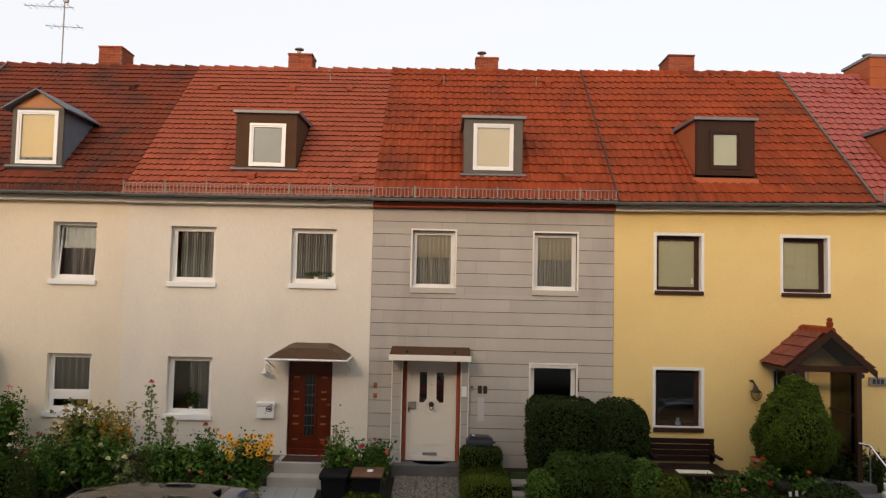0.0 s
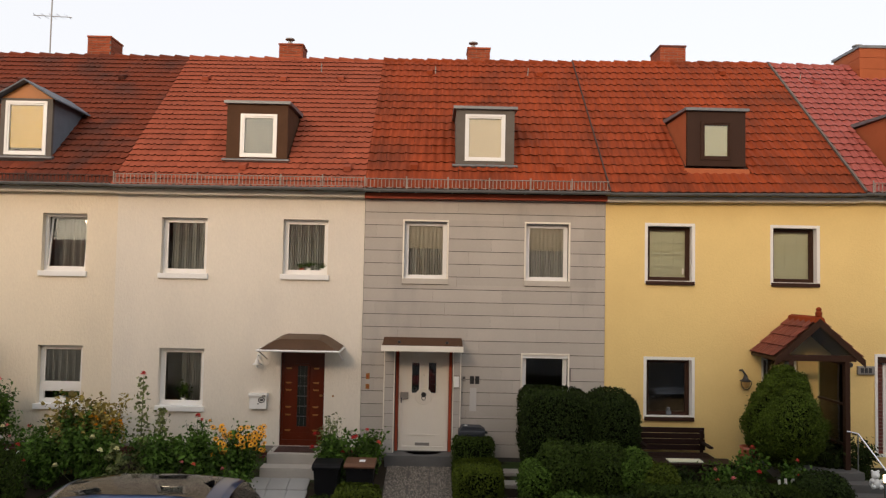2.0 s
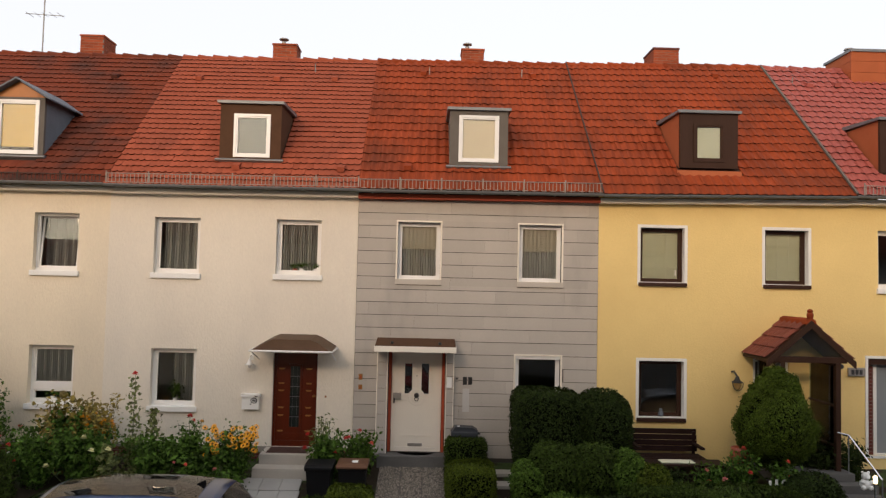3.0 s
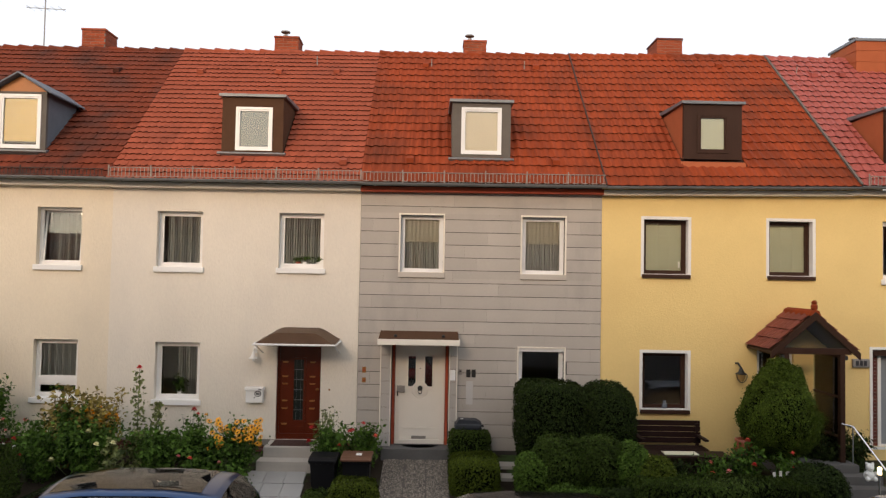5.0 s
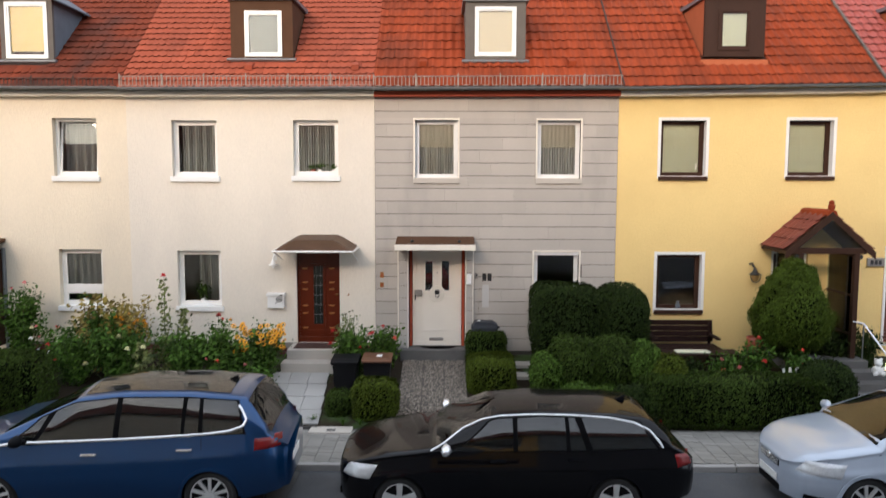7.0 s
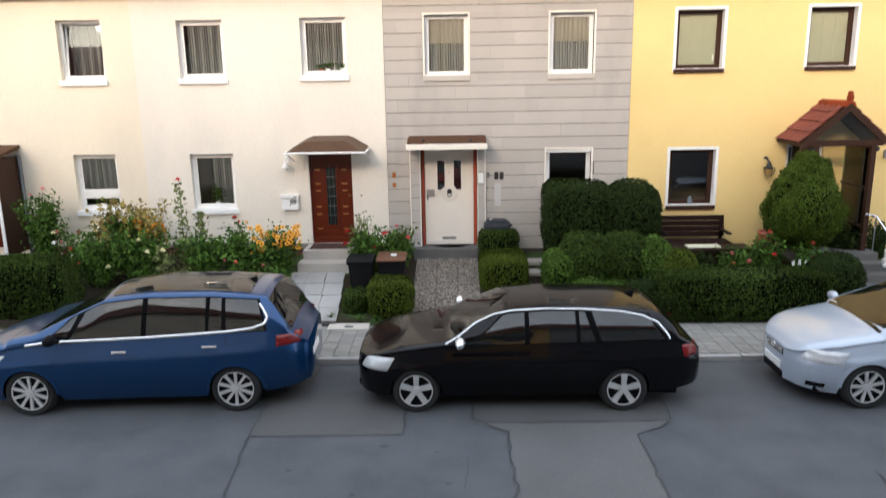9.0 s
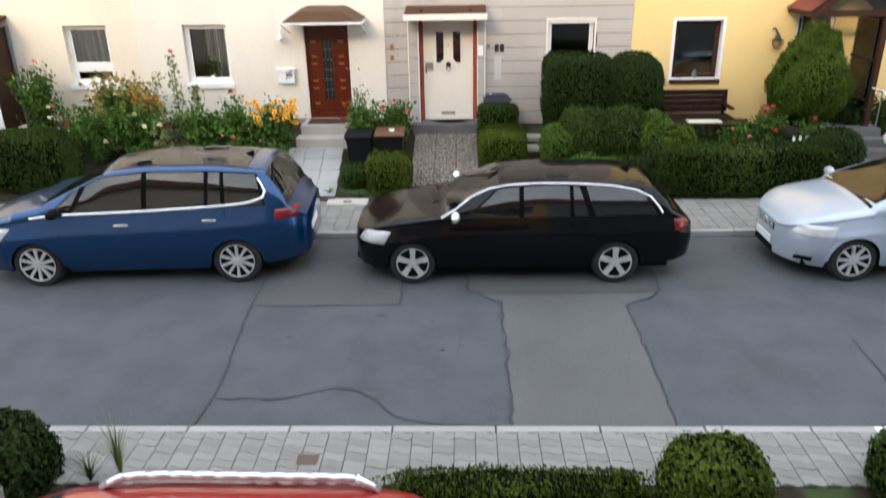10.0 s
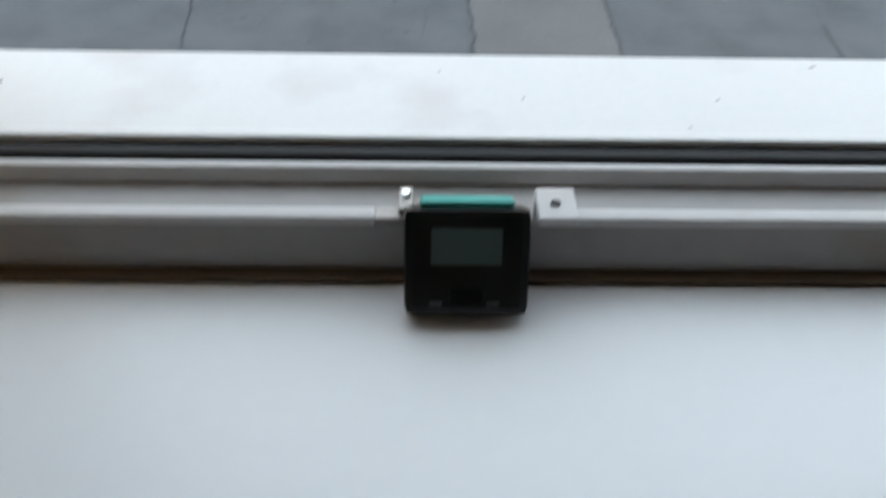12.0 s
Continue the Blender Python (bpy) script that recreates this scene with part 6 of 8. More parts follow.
tuft("weeds", "tall pale green weeds growing beside the pavement", "weeds", -2.35, 4.98, 0.03, 0.62, 0.22, 60, LEAF_PALE, 80)
tuft("weeds", "grass tufts along the foot of the hedge", "weeds", -2.6, 4.92, 0.03, 0.25, 0.2, 60, LEAF_HEDGE, 81)
for k, (x, y) in enumerate(((-2.0, 12.46), (-0.9, 12.44), (-0.45, 12.42), (-0.1, 12.45), (3.0, 12.44), (4.3, 12.40), (5.3, 12.36), (6.2, 12.36), (7.0, 12.4), (-1.2, 12.45), (-1.75, 12.6), (-2.9, 12.9))):
    tuft("weeds", "grass tufts along the garden edge", "weeds", x, y, gz(12.46), 0.13, 0.16, 70, LEAF_FLOWER, 90 + k)


def cloud(rng, centre, half, n):
    P = rng.normal(0, 0.45, (n, 3))
    return np.array(centre) + np.clip(P, -1.1, 1.1) * np.array(half), P


def bloom(kind, mats, c, r, rng):
    """One flower head: a rosette of overlapping petals, or a ray flower with a dark middle."""
    verts, faces = [], []
    tilt = Matrix.Rotation(rng.uniform(-0.7, 0.2), 3, "X") @ Matrix.Rotation(rng.uniform(-0.6, 0.6), 3, "Y")
    if kind == "rose":
        for ring_k, (rad, lift, n) in enumerate(((1.0, 0.0, 7), (0.75, 0.35, 6), (0.45, 0.6, 5))):
            for k in range(n):
                a = 6.28 * k / n + ring_k * 0.5
                o = len(verts)
                for px, py, pz in ((0.1, 0, lift * 0.3), (rad * 0.7, -0.42 * rad, lift + 0.1), (rad, 0, lift + 0.35 - 0.25 * (ring_k == 0)), (rad * 0.7, 0.42 * rad, lift + 0.1)):
                    q = tilt @ Vector((r * (px * math.cos(a) - py * math.sin(a)), r * (px * math.sin(a) + py * math.cos(a)), r * pz))
                    verts.append((c[0] + q.x, c[1] + q.y, c[2] + q.z))
                faces.append((o, o + 1, o + 2, o + 3))
    else:
        tilt = Matrix.Rotation(rng.uniform(0.4, 1.3), 3, "X") @ Matrix.Rotation(rng.uniform(-0.5, 0.5), 3, "Y")
        for k in range(11):
            a = 6.28 * k / 11
            o = len(verts)
            for px, py, pz in ((0.2, 0, 0.05), (0.65, -0.17, 0.08), (1.0, 0, 0), (0.65, 0.17, 0.08)):
                q = tilt @ Vector((r * (px * math.cos(a) - py * math.sin(a)), r * (px * math.sin(a) + py * math.cos(a)), r * pz))
                verts.append((c[0] + q.x, c[1] + q.y, c[2] + q.z))
            faces.append((o, o + 1, o + 2, o + 3))
        o = len(verts)
        for k in range(7):
            a = 6.28 * k / 6
            q = tilt @ Vector((0.30 * r * math.cos(a), 0.30 * r * math.sin(a), 0.06 * r)) if k < 6 else tilt @ Vector((0, 0, 0.32 * r))
            verts.append((c[0] + q.x, c[1] + q.y, c[2] + q.z))
        faces += [(o + k, o + (k + 1) % 6, o + 6) for k in range(6)]
    me = raw("flower", verts, faces, (mats, SEEDHEAD))
    if kind != "rose":
        me.polygons.foreach_set("material_index", [0] * 11 + [1] * 6)
    return me


def flower_plant(name, label, x, y, half_w, height, leaf_mat, leaf, n_leaf, blooms, s, kind="rose", loose=1.0, stems=14):
    """A garden plant: stems from one root, leaves in loose layers, single flower heads on stalks."""
    rng = seed(s)
    leaf, n_leaf = leaf * 0.92, int(n_leaf * 1.15)
    z0 = gz(y)
    t = thing(name, (x, y, z0), label, "flowering plant", "garden plants")
    tips = []
    for k in range(stems):
        a, l = rng.uniform(0, 6.28), half_w * rng.uniform(0.2, 0.95)
        tip = (x + l * math.cos(a), y + l * 0.7 * math.sin(a), z0 + height * rng.uniform(0.6, 1.0))
        part("stem", rods(((x + 0.05 * math.cos(a), y + 0.05 * math.sin(a), z0), tip, 0.007, 0.003), seg=5), STALK, t)
        tips.append(tip)
    P = []
    for k in range(n_leaf):
        tip = tips[rng.integers(len(tips))]
        u = rng.uniform(0.15, 1.0) ** 0.8
        b = np.array((x, y, z0)) * (1 - u) + np.array(tip) * u
        P.append(b + rng.normal(0, 0.075 * loose, 3))
    P = np.array(P)
    P[:, 2] = np.maximum(P[:, 2], z0 + 0.02)
    N = P - np.array((x, y + 0.2, z0 + height * 0.2))
    N /= np.linalg.norm(N, axis=1)[:, None]
    lv = attach(new("leaves", leaf_mesh("leaves", P, N, leaf, leaf_mat, rng, 1.7)), t)
    tagged(lv, kind="stuff")
    for bx, by, bz, r, m in blooms:
        fl = attach(new("flower", bloom(kind, m, (bx, by, bz), r, rng)), t)
        part("stalk", rods(((bx, by, bz), (x + (bx - x) * 0.6, y + (by - y) * 0.6, max(z0 + 0.1, bz - 0.35)), 0.004)), STALK, fl)
    return t


rng = seed(7)
flower_plant("rose_bush", "tall loose rose bush with pale blossoms", -8.05, 14.7, 0.46, 1.60, LEAF_FLOWER, 0.055, 2200, [(-7.86, 14.55, 2.32, 0.05, PETAL_P), (-8.1, 14.5, 2.2, 0.045, PETAL_P), (-8.3, 14.5, 2.0, 0.04, PETAL_W)], 101, stems=22)
flower_plant("rose_bush", "low rose bush with pink and red blossoms", -7.1, 14.55, 0.50, 0.95, LEAF_FLOWER, 0.05, 1300,
             [(-7.35 + rng.uniform(-0.35, 0.5), 14.3 + rng.uniform(-0.1, 0.2), 1.15 + rng.uniform(-0.2, 0.4), 0.05, m) for m in (PETAL_P, PETAL_P, PETAL_W, PETAL_R, PETAL_P, PETAL_R, PETAL_P, PETAL_WH, PETAL_WH, PETAL_WH, PETAL_WH)], 102)
flower_plant("tall_perennial", "tall perennial with bronze and yellowing leaves", -6.35, 14.5, 0.60, 1.55, LEAF_BRONZE, 0.075, 1500, [], 103, loose=1.2, stems=24)
flower_plant("leafy_perennial", "tall green perennial among the bronze leaves", -6.25, 14.45, 0.55, 1.35, LEAF_FLOWER, 0.06, 1300, [], 115, stems=18)
flower_plant("tall_perennial", "tall leafy perennial with orange flowers", -5.65, 14.35, 0.50, 1.62, LEAF_BRONZE, 0.055, 1500,
             [(-5.55 + rng.uniform(-0.3, 0.35), 14.1, 1.62 + rng.uniform(-0.25, 0.15), 0.05, PETAL_Y) for _ in range(16)], 104, stems=20)
flower_plant("rose_bush", "broad rose bush with cream blossoms", -5.6, 13.95, 0.75, 1.15, LEAF_FLOWER, 0.055, 3600, [(-5.58, 13.6, 1.42, 0.065, PETAL_W), (-5.41, 13.55, 1.2, 0.065, PETAL_W), (-5.13, 13.6, 1.22, 0.065, PETAL_W), (-6.13, 13.4, 0.95, 0.065, PETAL_W)], 105, stems=26)
flower_plant("shrub_rose", "leafy garden shrub between hedge and roses", -6.6, 13.9, 0.60, 0.95, LEAF_FLOWER, 0.05, 2600, [(-6.75, 13.5, 1.0, 0.05, PETAL_R)], 106, stems=22)
flower_plant("leafy_perennial", "dense green perennials in the flower bed", -4.45, 13.95, 0.65, 1.05, LEAF_FLOWER, 0.06, 3200, [(-3.95, 13.6, 1.0, 0.05, PETAL_P)], 107, stems=26)
flower_plant("leafy_perennial", "dense bright green perennials in the flower bed", -3.62, 14.0, 0.58, 0.95, LEAF_FLOWER, 0.065, 2800, [(-3.72, 13.55, 0.98, 0.05, PETAL_C), (-3.2, 13.6, 0.9, 0.045, PETAL_P)], 108, stems=24)
flower_plant("rose_bush", "upright rose with dark red blossoms at the wall", -4.0, 14.6, 0.25, 1.10, LEAF_FLOWER, 0.045, 500, [(-3.93, 14.4, 1.70, 0.06, PETAL_R), (-3.86, 14.4, 1.62, 0.05, PETAL_R), (-3.7, 14.4, 1.6, 0.05, PETAL_Y)], 109)
flower_plant("coneflower", "clump of yellow coneflowers with dark centres", -3.0, 14.2, 0.50, 1.05, LEAF_FLOWER, 0.05, 1700,
             [(-3.0 + rng.uniform(-0.50, 0.50), 13.95 + rng.uniform(-0.15, 0.15), 1.36 + rng.uniform(-0.26, 0.26), 0.065, PETAL_Y) for _ in range(46)], 110, kind="ray", stems=26)
flower_plant("leafy_perennial", "low ground-cover plants beside the flagstones", -3.0, 13.5, 0.45, 0.45, LEAF_FLOWER, 0.05, 1500, [], 111, stems=18)
flower_plant("variegated_shrub", "small pale-leaved shrub beside the steps", -1.42, 14.65, 0.22, 1.15, LEAF_PALE, 0.045, 420, [], 112, stems=14)
flower_plant("rose_bush", "rose bush with red and coral blossoms behind the bins", -1.25, 14.45, 0.50, 0.85, LEAF_FLOWER, 0.05, 2200,
             [(-1.62, 14.2, 1.42, 0.07, PETAL_R), (-1.67, 14.15, 1.18, 0.065, PETAL_R), (-0.9, 14.2, 1.37, 0.055, PETAL_R), (-1.1, 14.2, 1.1, 0.05, PETAL_R)], 113, stems=24)
flower_plant("rose_bush", "rose bush with red and pink blossoms beside the grey house", -0.68, 14.55, 0.36, 0.90, LEAF_FLOWER, 0.05, 1500,
             [(-0.66, 14.3, 1.50, 0.055, PETAL_R), (-0.43, 14.3, 1.26, 0.065, PETAL_C), (-0.85, 14.25, 1.38, 0.055, PETAL_R), (-0.5, 14.2, 0.85, 0.045, PETAL_C)], 114, stems=20)
for k, (x, y, h, bl) in enumerate(((-4.98, 14.3, 1.55, 1), (-4.62, 14.4, 1.35, 0), (-4.75, 13.9, 1.0, 0), (-5.2, 13.7, 0.95, 0))):
    z0 = gz(y)
    hh = thing("hollyhock", (x, y, z0), "tall hollyhock stalk with a red blossom" if bl else "tall hollyhock stalk gone to seed", "flowering plant", "garden plants")
    hgt = 2.50 - z0 if bl else h
    part("stalk", rods(((x, y, z0), (x + 0.02, y, z0 + hgt), 0.013, 0.005)), STALK, hh)
    r9 = seed(120 + k)
    P = np.array([(x + r9.normal(0, 0.04 + 0.11 * (1 - u)), y + r9.normal(0, 0.04 + 0.08 * (1 - u)), z0 + hgt * u) for u in r9.uniform(0.08, 0.98, 260)])
    lv = attach(new("leaves", leaf_mesh("leaves", P, np.tile((0, -0.6, 0.8), (len(P), 1)), 0.055, LEAF_PALE, r9)), hh)
    tagged(lv, kind="stuff")
    if bl:
        attach(new("flower", bloom("rose", PETAL_R, (x + 0.02, y - 0.03, z0 + hgt), 0.07, r9)), hh)
for k, (x, y, h, cols) in enumerate(((5.9, 13.7, 0.75, ((5.75, 13.5, 1.05, PETAL_P), (5.78, 13.45, 0.86, PETAL_C), (6.1, 13.5, 0.9, PETAL_P))), (6.55, 13.9, 0.95, ((6.52, 13.7, 1.42, PETAL_C), (6.6, 13.6, 1.0, PETAL_R))),
                                     (7.25, 13.5, 0.85, ((7.15, 13.3, 1.28, PETAL_C), (7.2, 13.3, 1.0, PETAL_R))), (8.5, 14.6, 0.8, ()), (9.1, 14.7, 0.9, ()), (5.2, 13.9, 0.55, ()), (8.25, 14.75, 1.0, ()))):
    flower_plant("rose_bush", "rose bush with coral blossoms in the front garden" if cols else "dark green leafy shrub in the front garden", x, y, 0.36, h, LEAF_FLOWER if cols else LEAF_DARK, 0.05, 1100, [(a, b, c, 0.06, m) for a, b, c, m in cols], 130 + k, stems=18)


# ---- curtains, blinds and window-sill plants ----
YC = YF + 0.200
curtain(-7.55, -6.75, 4.50, 5.62, YC + 0.24, SHEER_D, "grey pleated net curtain behind the upper window", 16)
curtain(-7.50, -6.75, 2.05, 2.88, YC, SHEER_D, "grey pleated net curtain above the transom", 18)
curtain(-4.95, -4.22, 4.50, 5.58, YC, SHEER_D, "grey pleated net curtain drawn to one side", 14)
curtain(-2.52, -1.70, 4.50, 5.58, YC, SHEER_D, "grey pleated net curtain behind the upper window", 16)
curtain(-4.72, -4.20, 1.75, 2.86, YC + 0.12, SHEER_D, "dim net curtain drawn to one side", 10)
for x in (-0.02, 2.53):
    curtain(x, x + 0.81, 4.46, 5.12, YC, NET, "pleated grey lower net curtain", 15, 0.018)
    curtain(x, x + 0.81, 5.08, 5.60, YC - 0.028, LACE, "cream lace pelmet curtain", 9, 0.006)
for x0, x1, z0, z1 in ((5.08, 5.96, 4.52, 5.64), (7.73, 8.60, 4.53, 5.65)):
    bm = bmesh.new()
    nf = 46
    for k in range(nf):
        za, zb = z0 + (z1 - z0) * k / nf, z0 + (z1 - z0) * (k + 1) / nf
        box(bm, x0, x1, YF + 0.235 + 0.006 * (k % 2), YF + 0.241 + 0.006 * (k % 2), za, zb)
    solo("blind", bm, PLEAT, "pale green pleated window blind", "blind", group="curtains behind the windows")


def potted(x, y, z, label, s, h=0.3, pot_mat=CERAMIC):
    t = thing("potted_plant", (x, y, z), label, "potted plant", "plants on the window sills")
    part("pot", lathe(((0.045, 0), (0.065, 0.11), (0.07, 0.115), (0.06, 0.118), (0.055, 0.09)), (x, y, z), 16), pot_mat, t)
    r9 = seed(s)
    P, W = cloud(r9, (x, y, z + 0.12 + h / 2), (0.15, 0.07, h / 2), 160)
    lv = attach(new("leaves", leaf_mesh("leaves", P, W, 0.04, LEAF_FLOWER, r9)), t)
    tagged(lv, kind="stuff")


for k, (x, z, h) in enumerate(((-4.62, 1.74, 0.34), (-6.85, 1.74, 0.08), (-7.15, 1.74, 0.12), (-2.22, 4.5, 0.10), (-2.08, 4.5, 0.12), (-1.78, 4.5, 0.14))):
    potted(x, YF + 0.21, z, "small potted plant on the window sill", 200 + k, h, CERAMIC if k != 3 else TERRA)
part("window_handle", rods(((5.84, YF + 0.14, 4.64), (5.84, YF + 0.13, 4.74), 0.014), ((5.84, YF + 0.13, 4.74), (5.84, YF + 0.16, 4.76), 0.014)), PVC, hY, "white window handle")
solo("glass_vase", lathe(((0.03, 0), (0.05, 0.02), (0.055, 0.08), (0.025, 0.13), (0.035, 0.17), (0.03, 0.17)), (5.55, YF + 0.13, 1.672), 16), LEAD, "blue-green glass ornament on the window sill", "vase", smooth=True)

# ---- red panelled door with glass strip, canopy, steps ----
door = part("door", boxes((-2.57, -1.66, 15.50, 15.56, 0.96, 2.86), bevel=0.004), REDWOOD, hB, "red-brown panelled front door with leaded glass strip")
part("door_frame", ring(bmesh.new(), -2.575, -1.655, 0.93, 2.865, 0.055, 15.475, 15.55), REDWOOD, door)
part("glass_surround", ring(bmesh.new(), -2.27, -1.98, 1.28, 2.62, 0.045, 15.480, 15.505), REDWOOD, door)
p = part("pane", boxes((-2.225, -2.025, 15.490, 15.496, 1.325, 2.575)), mat("leaded_dark_glass", (0.015, 0.02, 0.018), 0.1, 0.3, 20, 60, 0.2), door)
for k in range(1, 6):
    z = 1.325 + 1.25 * k / 6
    part("lead_bar", boxes((-2.225, -2.025, 15.486, 15.490, z - 0.005, z + 0.005)), ZINC, door)
for k in (0, 1):
    part("lead_bar", boxes((-2.173 + k * 0.092, -2.170 + k * 0.092, 15.486, 15.490, 1.325, 2.575)), ZINC, door)
for sx in (-2.41, -1.84):
    for z in (2.52, 2.22, 2.07, 1.72, 1.56, 1.24):
        part("ornament", prism([(sx - 0.065, z + 0.018), (sx + 0.065, z + 0.018), (sx + 0.045, z - 0.014), (sx - 0.045, z - 0.014)], "y", 15.485, 15.50), BRASS, door)
part("weather_bar", boxes((-2.56, -1.67, 15.47, 15.50, 0.97, 1.05), bevel=0.008), REDWOOD, door)
part("base_panel", boxes((-2.35, -1.90, 15.488, 15.50, 1.10, 1.20), bevel=0.006), REDWOOD, door)
part("knob", lathe(((0.005, 0), (0.03, 0.0), (0.035, 0.03), (0.005, 0.04)), (-1.73, 15.47, 1.95), 12), BRASS, door)

can = thing("door_canopy", (-2.07, 15.0, 2.95), "brown translucent door canopy with white rim", "canopy")
bm = bmesh.new()
outer = [(-2.86, 2.97), (-2.80, 3.00), (-2.56, 3.145), (-2.44, 3.19), (-1.70, 3.19), (-1.58, 3.145), (-1.34, 3.00), (-1.28, 2.97)]
back_r = [bm.verts.new((x, 15.39, z + 0.06)) for x, z in outer]
front_r = [bm.verts.new((-2.07 + (x + 2.07) * 1.0, 14.55 + 0.55 * max(0, z - 2.99), z)) for x, z in outer]
for k in range(len(outer) - 1):
    bm.faces.new((back_r[k], back_r[k + 1], front_r[k + 1], front_r[k]))
fl = [bm.verts.new((x, 14.55, 2.975)) for x in (-2.86, -1.28)]
bm.faces.new((fl[0], *front_r, fl[1]))
bmesh.ops.solidify(bm, geom=bm.faces[:], thickness=0.012)
part("sheet", bm, COPPER, can, "brown acrylic sheet")
part("rim", rods(((-2.88, 14.54, 2.965), (-1.26, 14.54, 2.965), 0.022), ((-2.88, 14.54, 2.965), (-2.88, 15.39, 2.98), 0.018), ((-1.26, 14.54, 2.965), (-1.26, 15.39, 2.98), 0.018), seg=10), WHITE, can, "white tubular rim")
for x in (-2.86, -1.28):
    part("bracket", rods(((x, 14.62, 2.95), (x, 15.39, 2.72), 0.012)), WHITE, can)
for nm, r, m in (("front_step", (-2.72, -1.62, 14.42, 14.78, 0.42, 0.73), CONCRETE), ("landing", (-2.66, -1.66, 14.74, 15.40, 0.42, 0.93), CONCRETE)):
    solo(nm, boxes(r, bevel=0.012), m, "pale concrete step before the red door", "step", "structure")
solo("doormat", boxes((-2.55, -1.75, 14.86, 15.34, 0.932, 0.945), bevel=0.004), mat("brown_doormat", (0.06, 0.025, 0.018), 0.95, 0.3, 20, 300, 0.5), "dark brown doormat on the landing", "doormat")
mb = thing("mailbox", (-2.99, 15.36, 1.68), "white metal wall mailbox with round badge", "mailbox")
part("body", boxes((-3.17, -2.82, 15.28, 15.398, 1.70, 1.97), bevel=0.01), PVC, mb)
part("lid", boxes((-3.19, -2.80, 15.25, 15.398, 1.95, 2.02), bevel=0.012), PVC, mb)
bm = lathe(((0.066, 0.0), (0.070, 0.004), (0.055, 0.006), (0.05, 0.002)), (0, 0, 0), 24, False)
bmesh.ops.transform(bm, matrix=Matrix.Translation((-2.92, 15.279, 1.885)) @ Matrix.Rotation(math.pi / 2, 4, "X") @ Matrix.Diagonal((1, 0.85, 1, 1)), verts=bm.verts)
part("badge", bm, INK, mb, "round dark badge outline")
part("badge_bar", boxes((-2.955, -2.885, 15.274, 15.279, 1.865, 1.905)), INK, mb)
part("lock", boxes((-3.0, -2.975, 15.272, 15.280, 1.795, 1.82), bevel=0.004), INK, mb)
part("hinge_bar", boxes((-2.90, -2.84, 15.245, 15.252, 1.965, 1.985)), INK, mb)
wl9 = thing("wall_lamp", (-3.02, 15.3, 2.62), "white bell-shaped outdoor wall lamp", "wall lamp")
part("shade", lathe(((0.015, 0.12), (0.03, 0.10), (0.05, 0.03), (0.10, 0.0), (0.095, -0.005), (0.04, 0.025)), (-3.02, 15.22, 2.62), 20), WHITE, wl9, smooth=True)
part("arm", rods(((-3.02, 15.22, 2.74), (-3.02, 15.25, 2.80), 0.012), ((-3.02, 15.25, 2.80), (-3.02, 15.40, 2.78), 0.012)), WHITE, wl9)
part("wall_plate", boxes((-3.06, -2.98, 15.385, 15.40, 2.70, 2.84), bevel=0.006), WHITE, wl9)
part("bulb", lathe(((0.005, -0.05), (0.025, -0.03), (0.025, 0.02), (0.01, 0.03)), (-3.02, 15.22, 2.60), 12), PVC, wl9)
solo("bell_push", boxes((-1.49, -1.455, 15.385, 15.40, 1.955, 1.995), bevel=0.004), BRASS, "small round brass bell push on the wall", "bell push")

# ---- white door of the grey house ----
wd = part("door", boxes((-0.10, 0.906, 15.52, 15.58, 0.90, 2.92), bevel=0.003), CREAMPVC, hG, "white panelled front door with two narrow panes")
part("door_frame", ring(bmesh.new(), -0.115, 0.92, 0.87, 2.95, 0.085, 15.485, 15.56), CREAMPVC, wd)
for x0, x1 in ((0.125, 0.335), (0.475, 0.685)):
    part("pane_trim", ring(bmesh.new(), x0, x1, 2.03, 2.71, 0.028, 15.505, 15.525), CREAMPVC, wd)
    part("pane", boxes((x0 + 0.026, x1 - 0.026, 15.512, 15.518, 2.055, 2.685)), CARGLASS, wd)
    part("lower_panel", ring(bmesh.new(), x0 - 0.06, x1 + 0.06, 1.18, 1.93, 0.018, 15.508, 15.525), CREAMPVC, wd)
bm = lathe(((0.125, 0.0), (0.17, 0.0), (0.175, 0.012), (0.165, 0.02), (0.13, 0.018)), (0, 0, 0), 28, False)
bmesh.ops.transform(bm, matrix=Matrix.Translation((0.405, 15.52, 1.985)) @ Matrix.Rotation(math.pi / 2, 4, "X"), verts=bm.verts)
part("round_moulding", bm, CREAMPVC, wd)
bm = lathe(((0.004, 0.0), (0.125, 0.0), (0.125, 0.006), (0.004, 0.008)), (0, 0, 0), 28)
bmesh.ops.transform(bm, matrix=Matrix.Translation((0.405, 15.52, 1.985)) @ Matrix.Rotation(math.pi / 2, 4, "X"), verts=bm.verts)
part("round_panel", bm, CREAMPVC, wd)
bm = lathe(((0.004, 0.0), (0.055, 0.0), (0.045, 0.03), (0.004, 0.035)), (0, 0, 0), 16)
bmesh.ops.transform(bm, matrix=Matrix.Translation((0.405, 15.51, 2.02)) @ Matrix.Rotation(math.pi / 2, 4, "X"), verts=bm.verts)
kn = part("knocker", bm, BLACKMETAL, wd, "black lion-style door knocker")
bm = bmesh.new()
for k in range(16):
    a, b = 6.28 * k / 16, 6.28 * (k + 1) / 16
    rod(bm, (0.405 + 0.04 * math.cos(a), 15.47, 1.955 + 0.045 * math.sin(a)), (0.405 + 0.04 * math.cos(b), 15.47, 1.955 + 0.045 * math.sin(b)), 0.007, 0.007, 6)
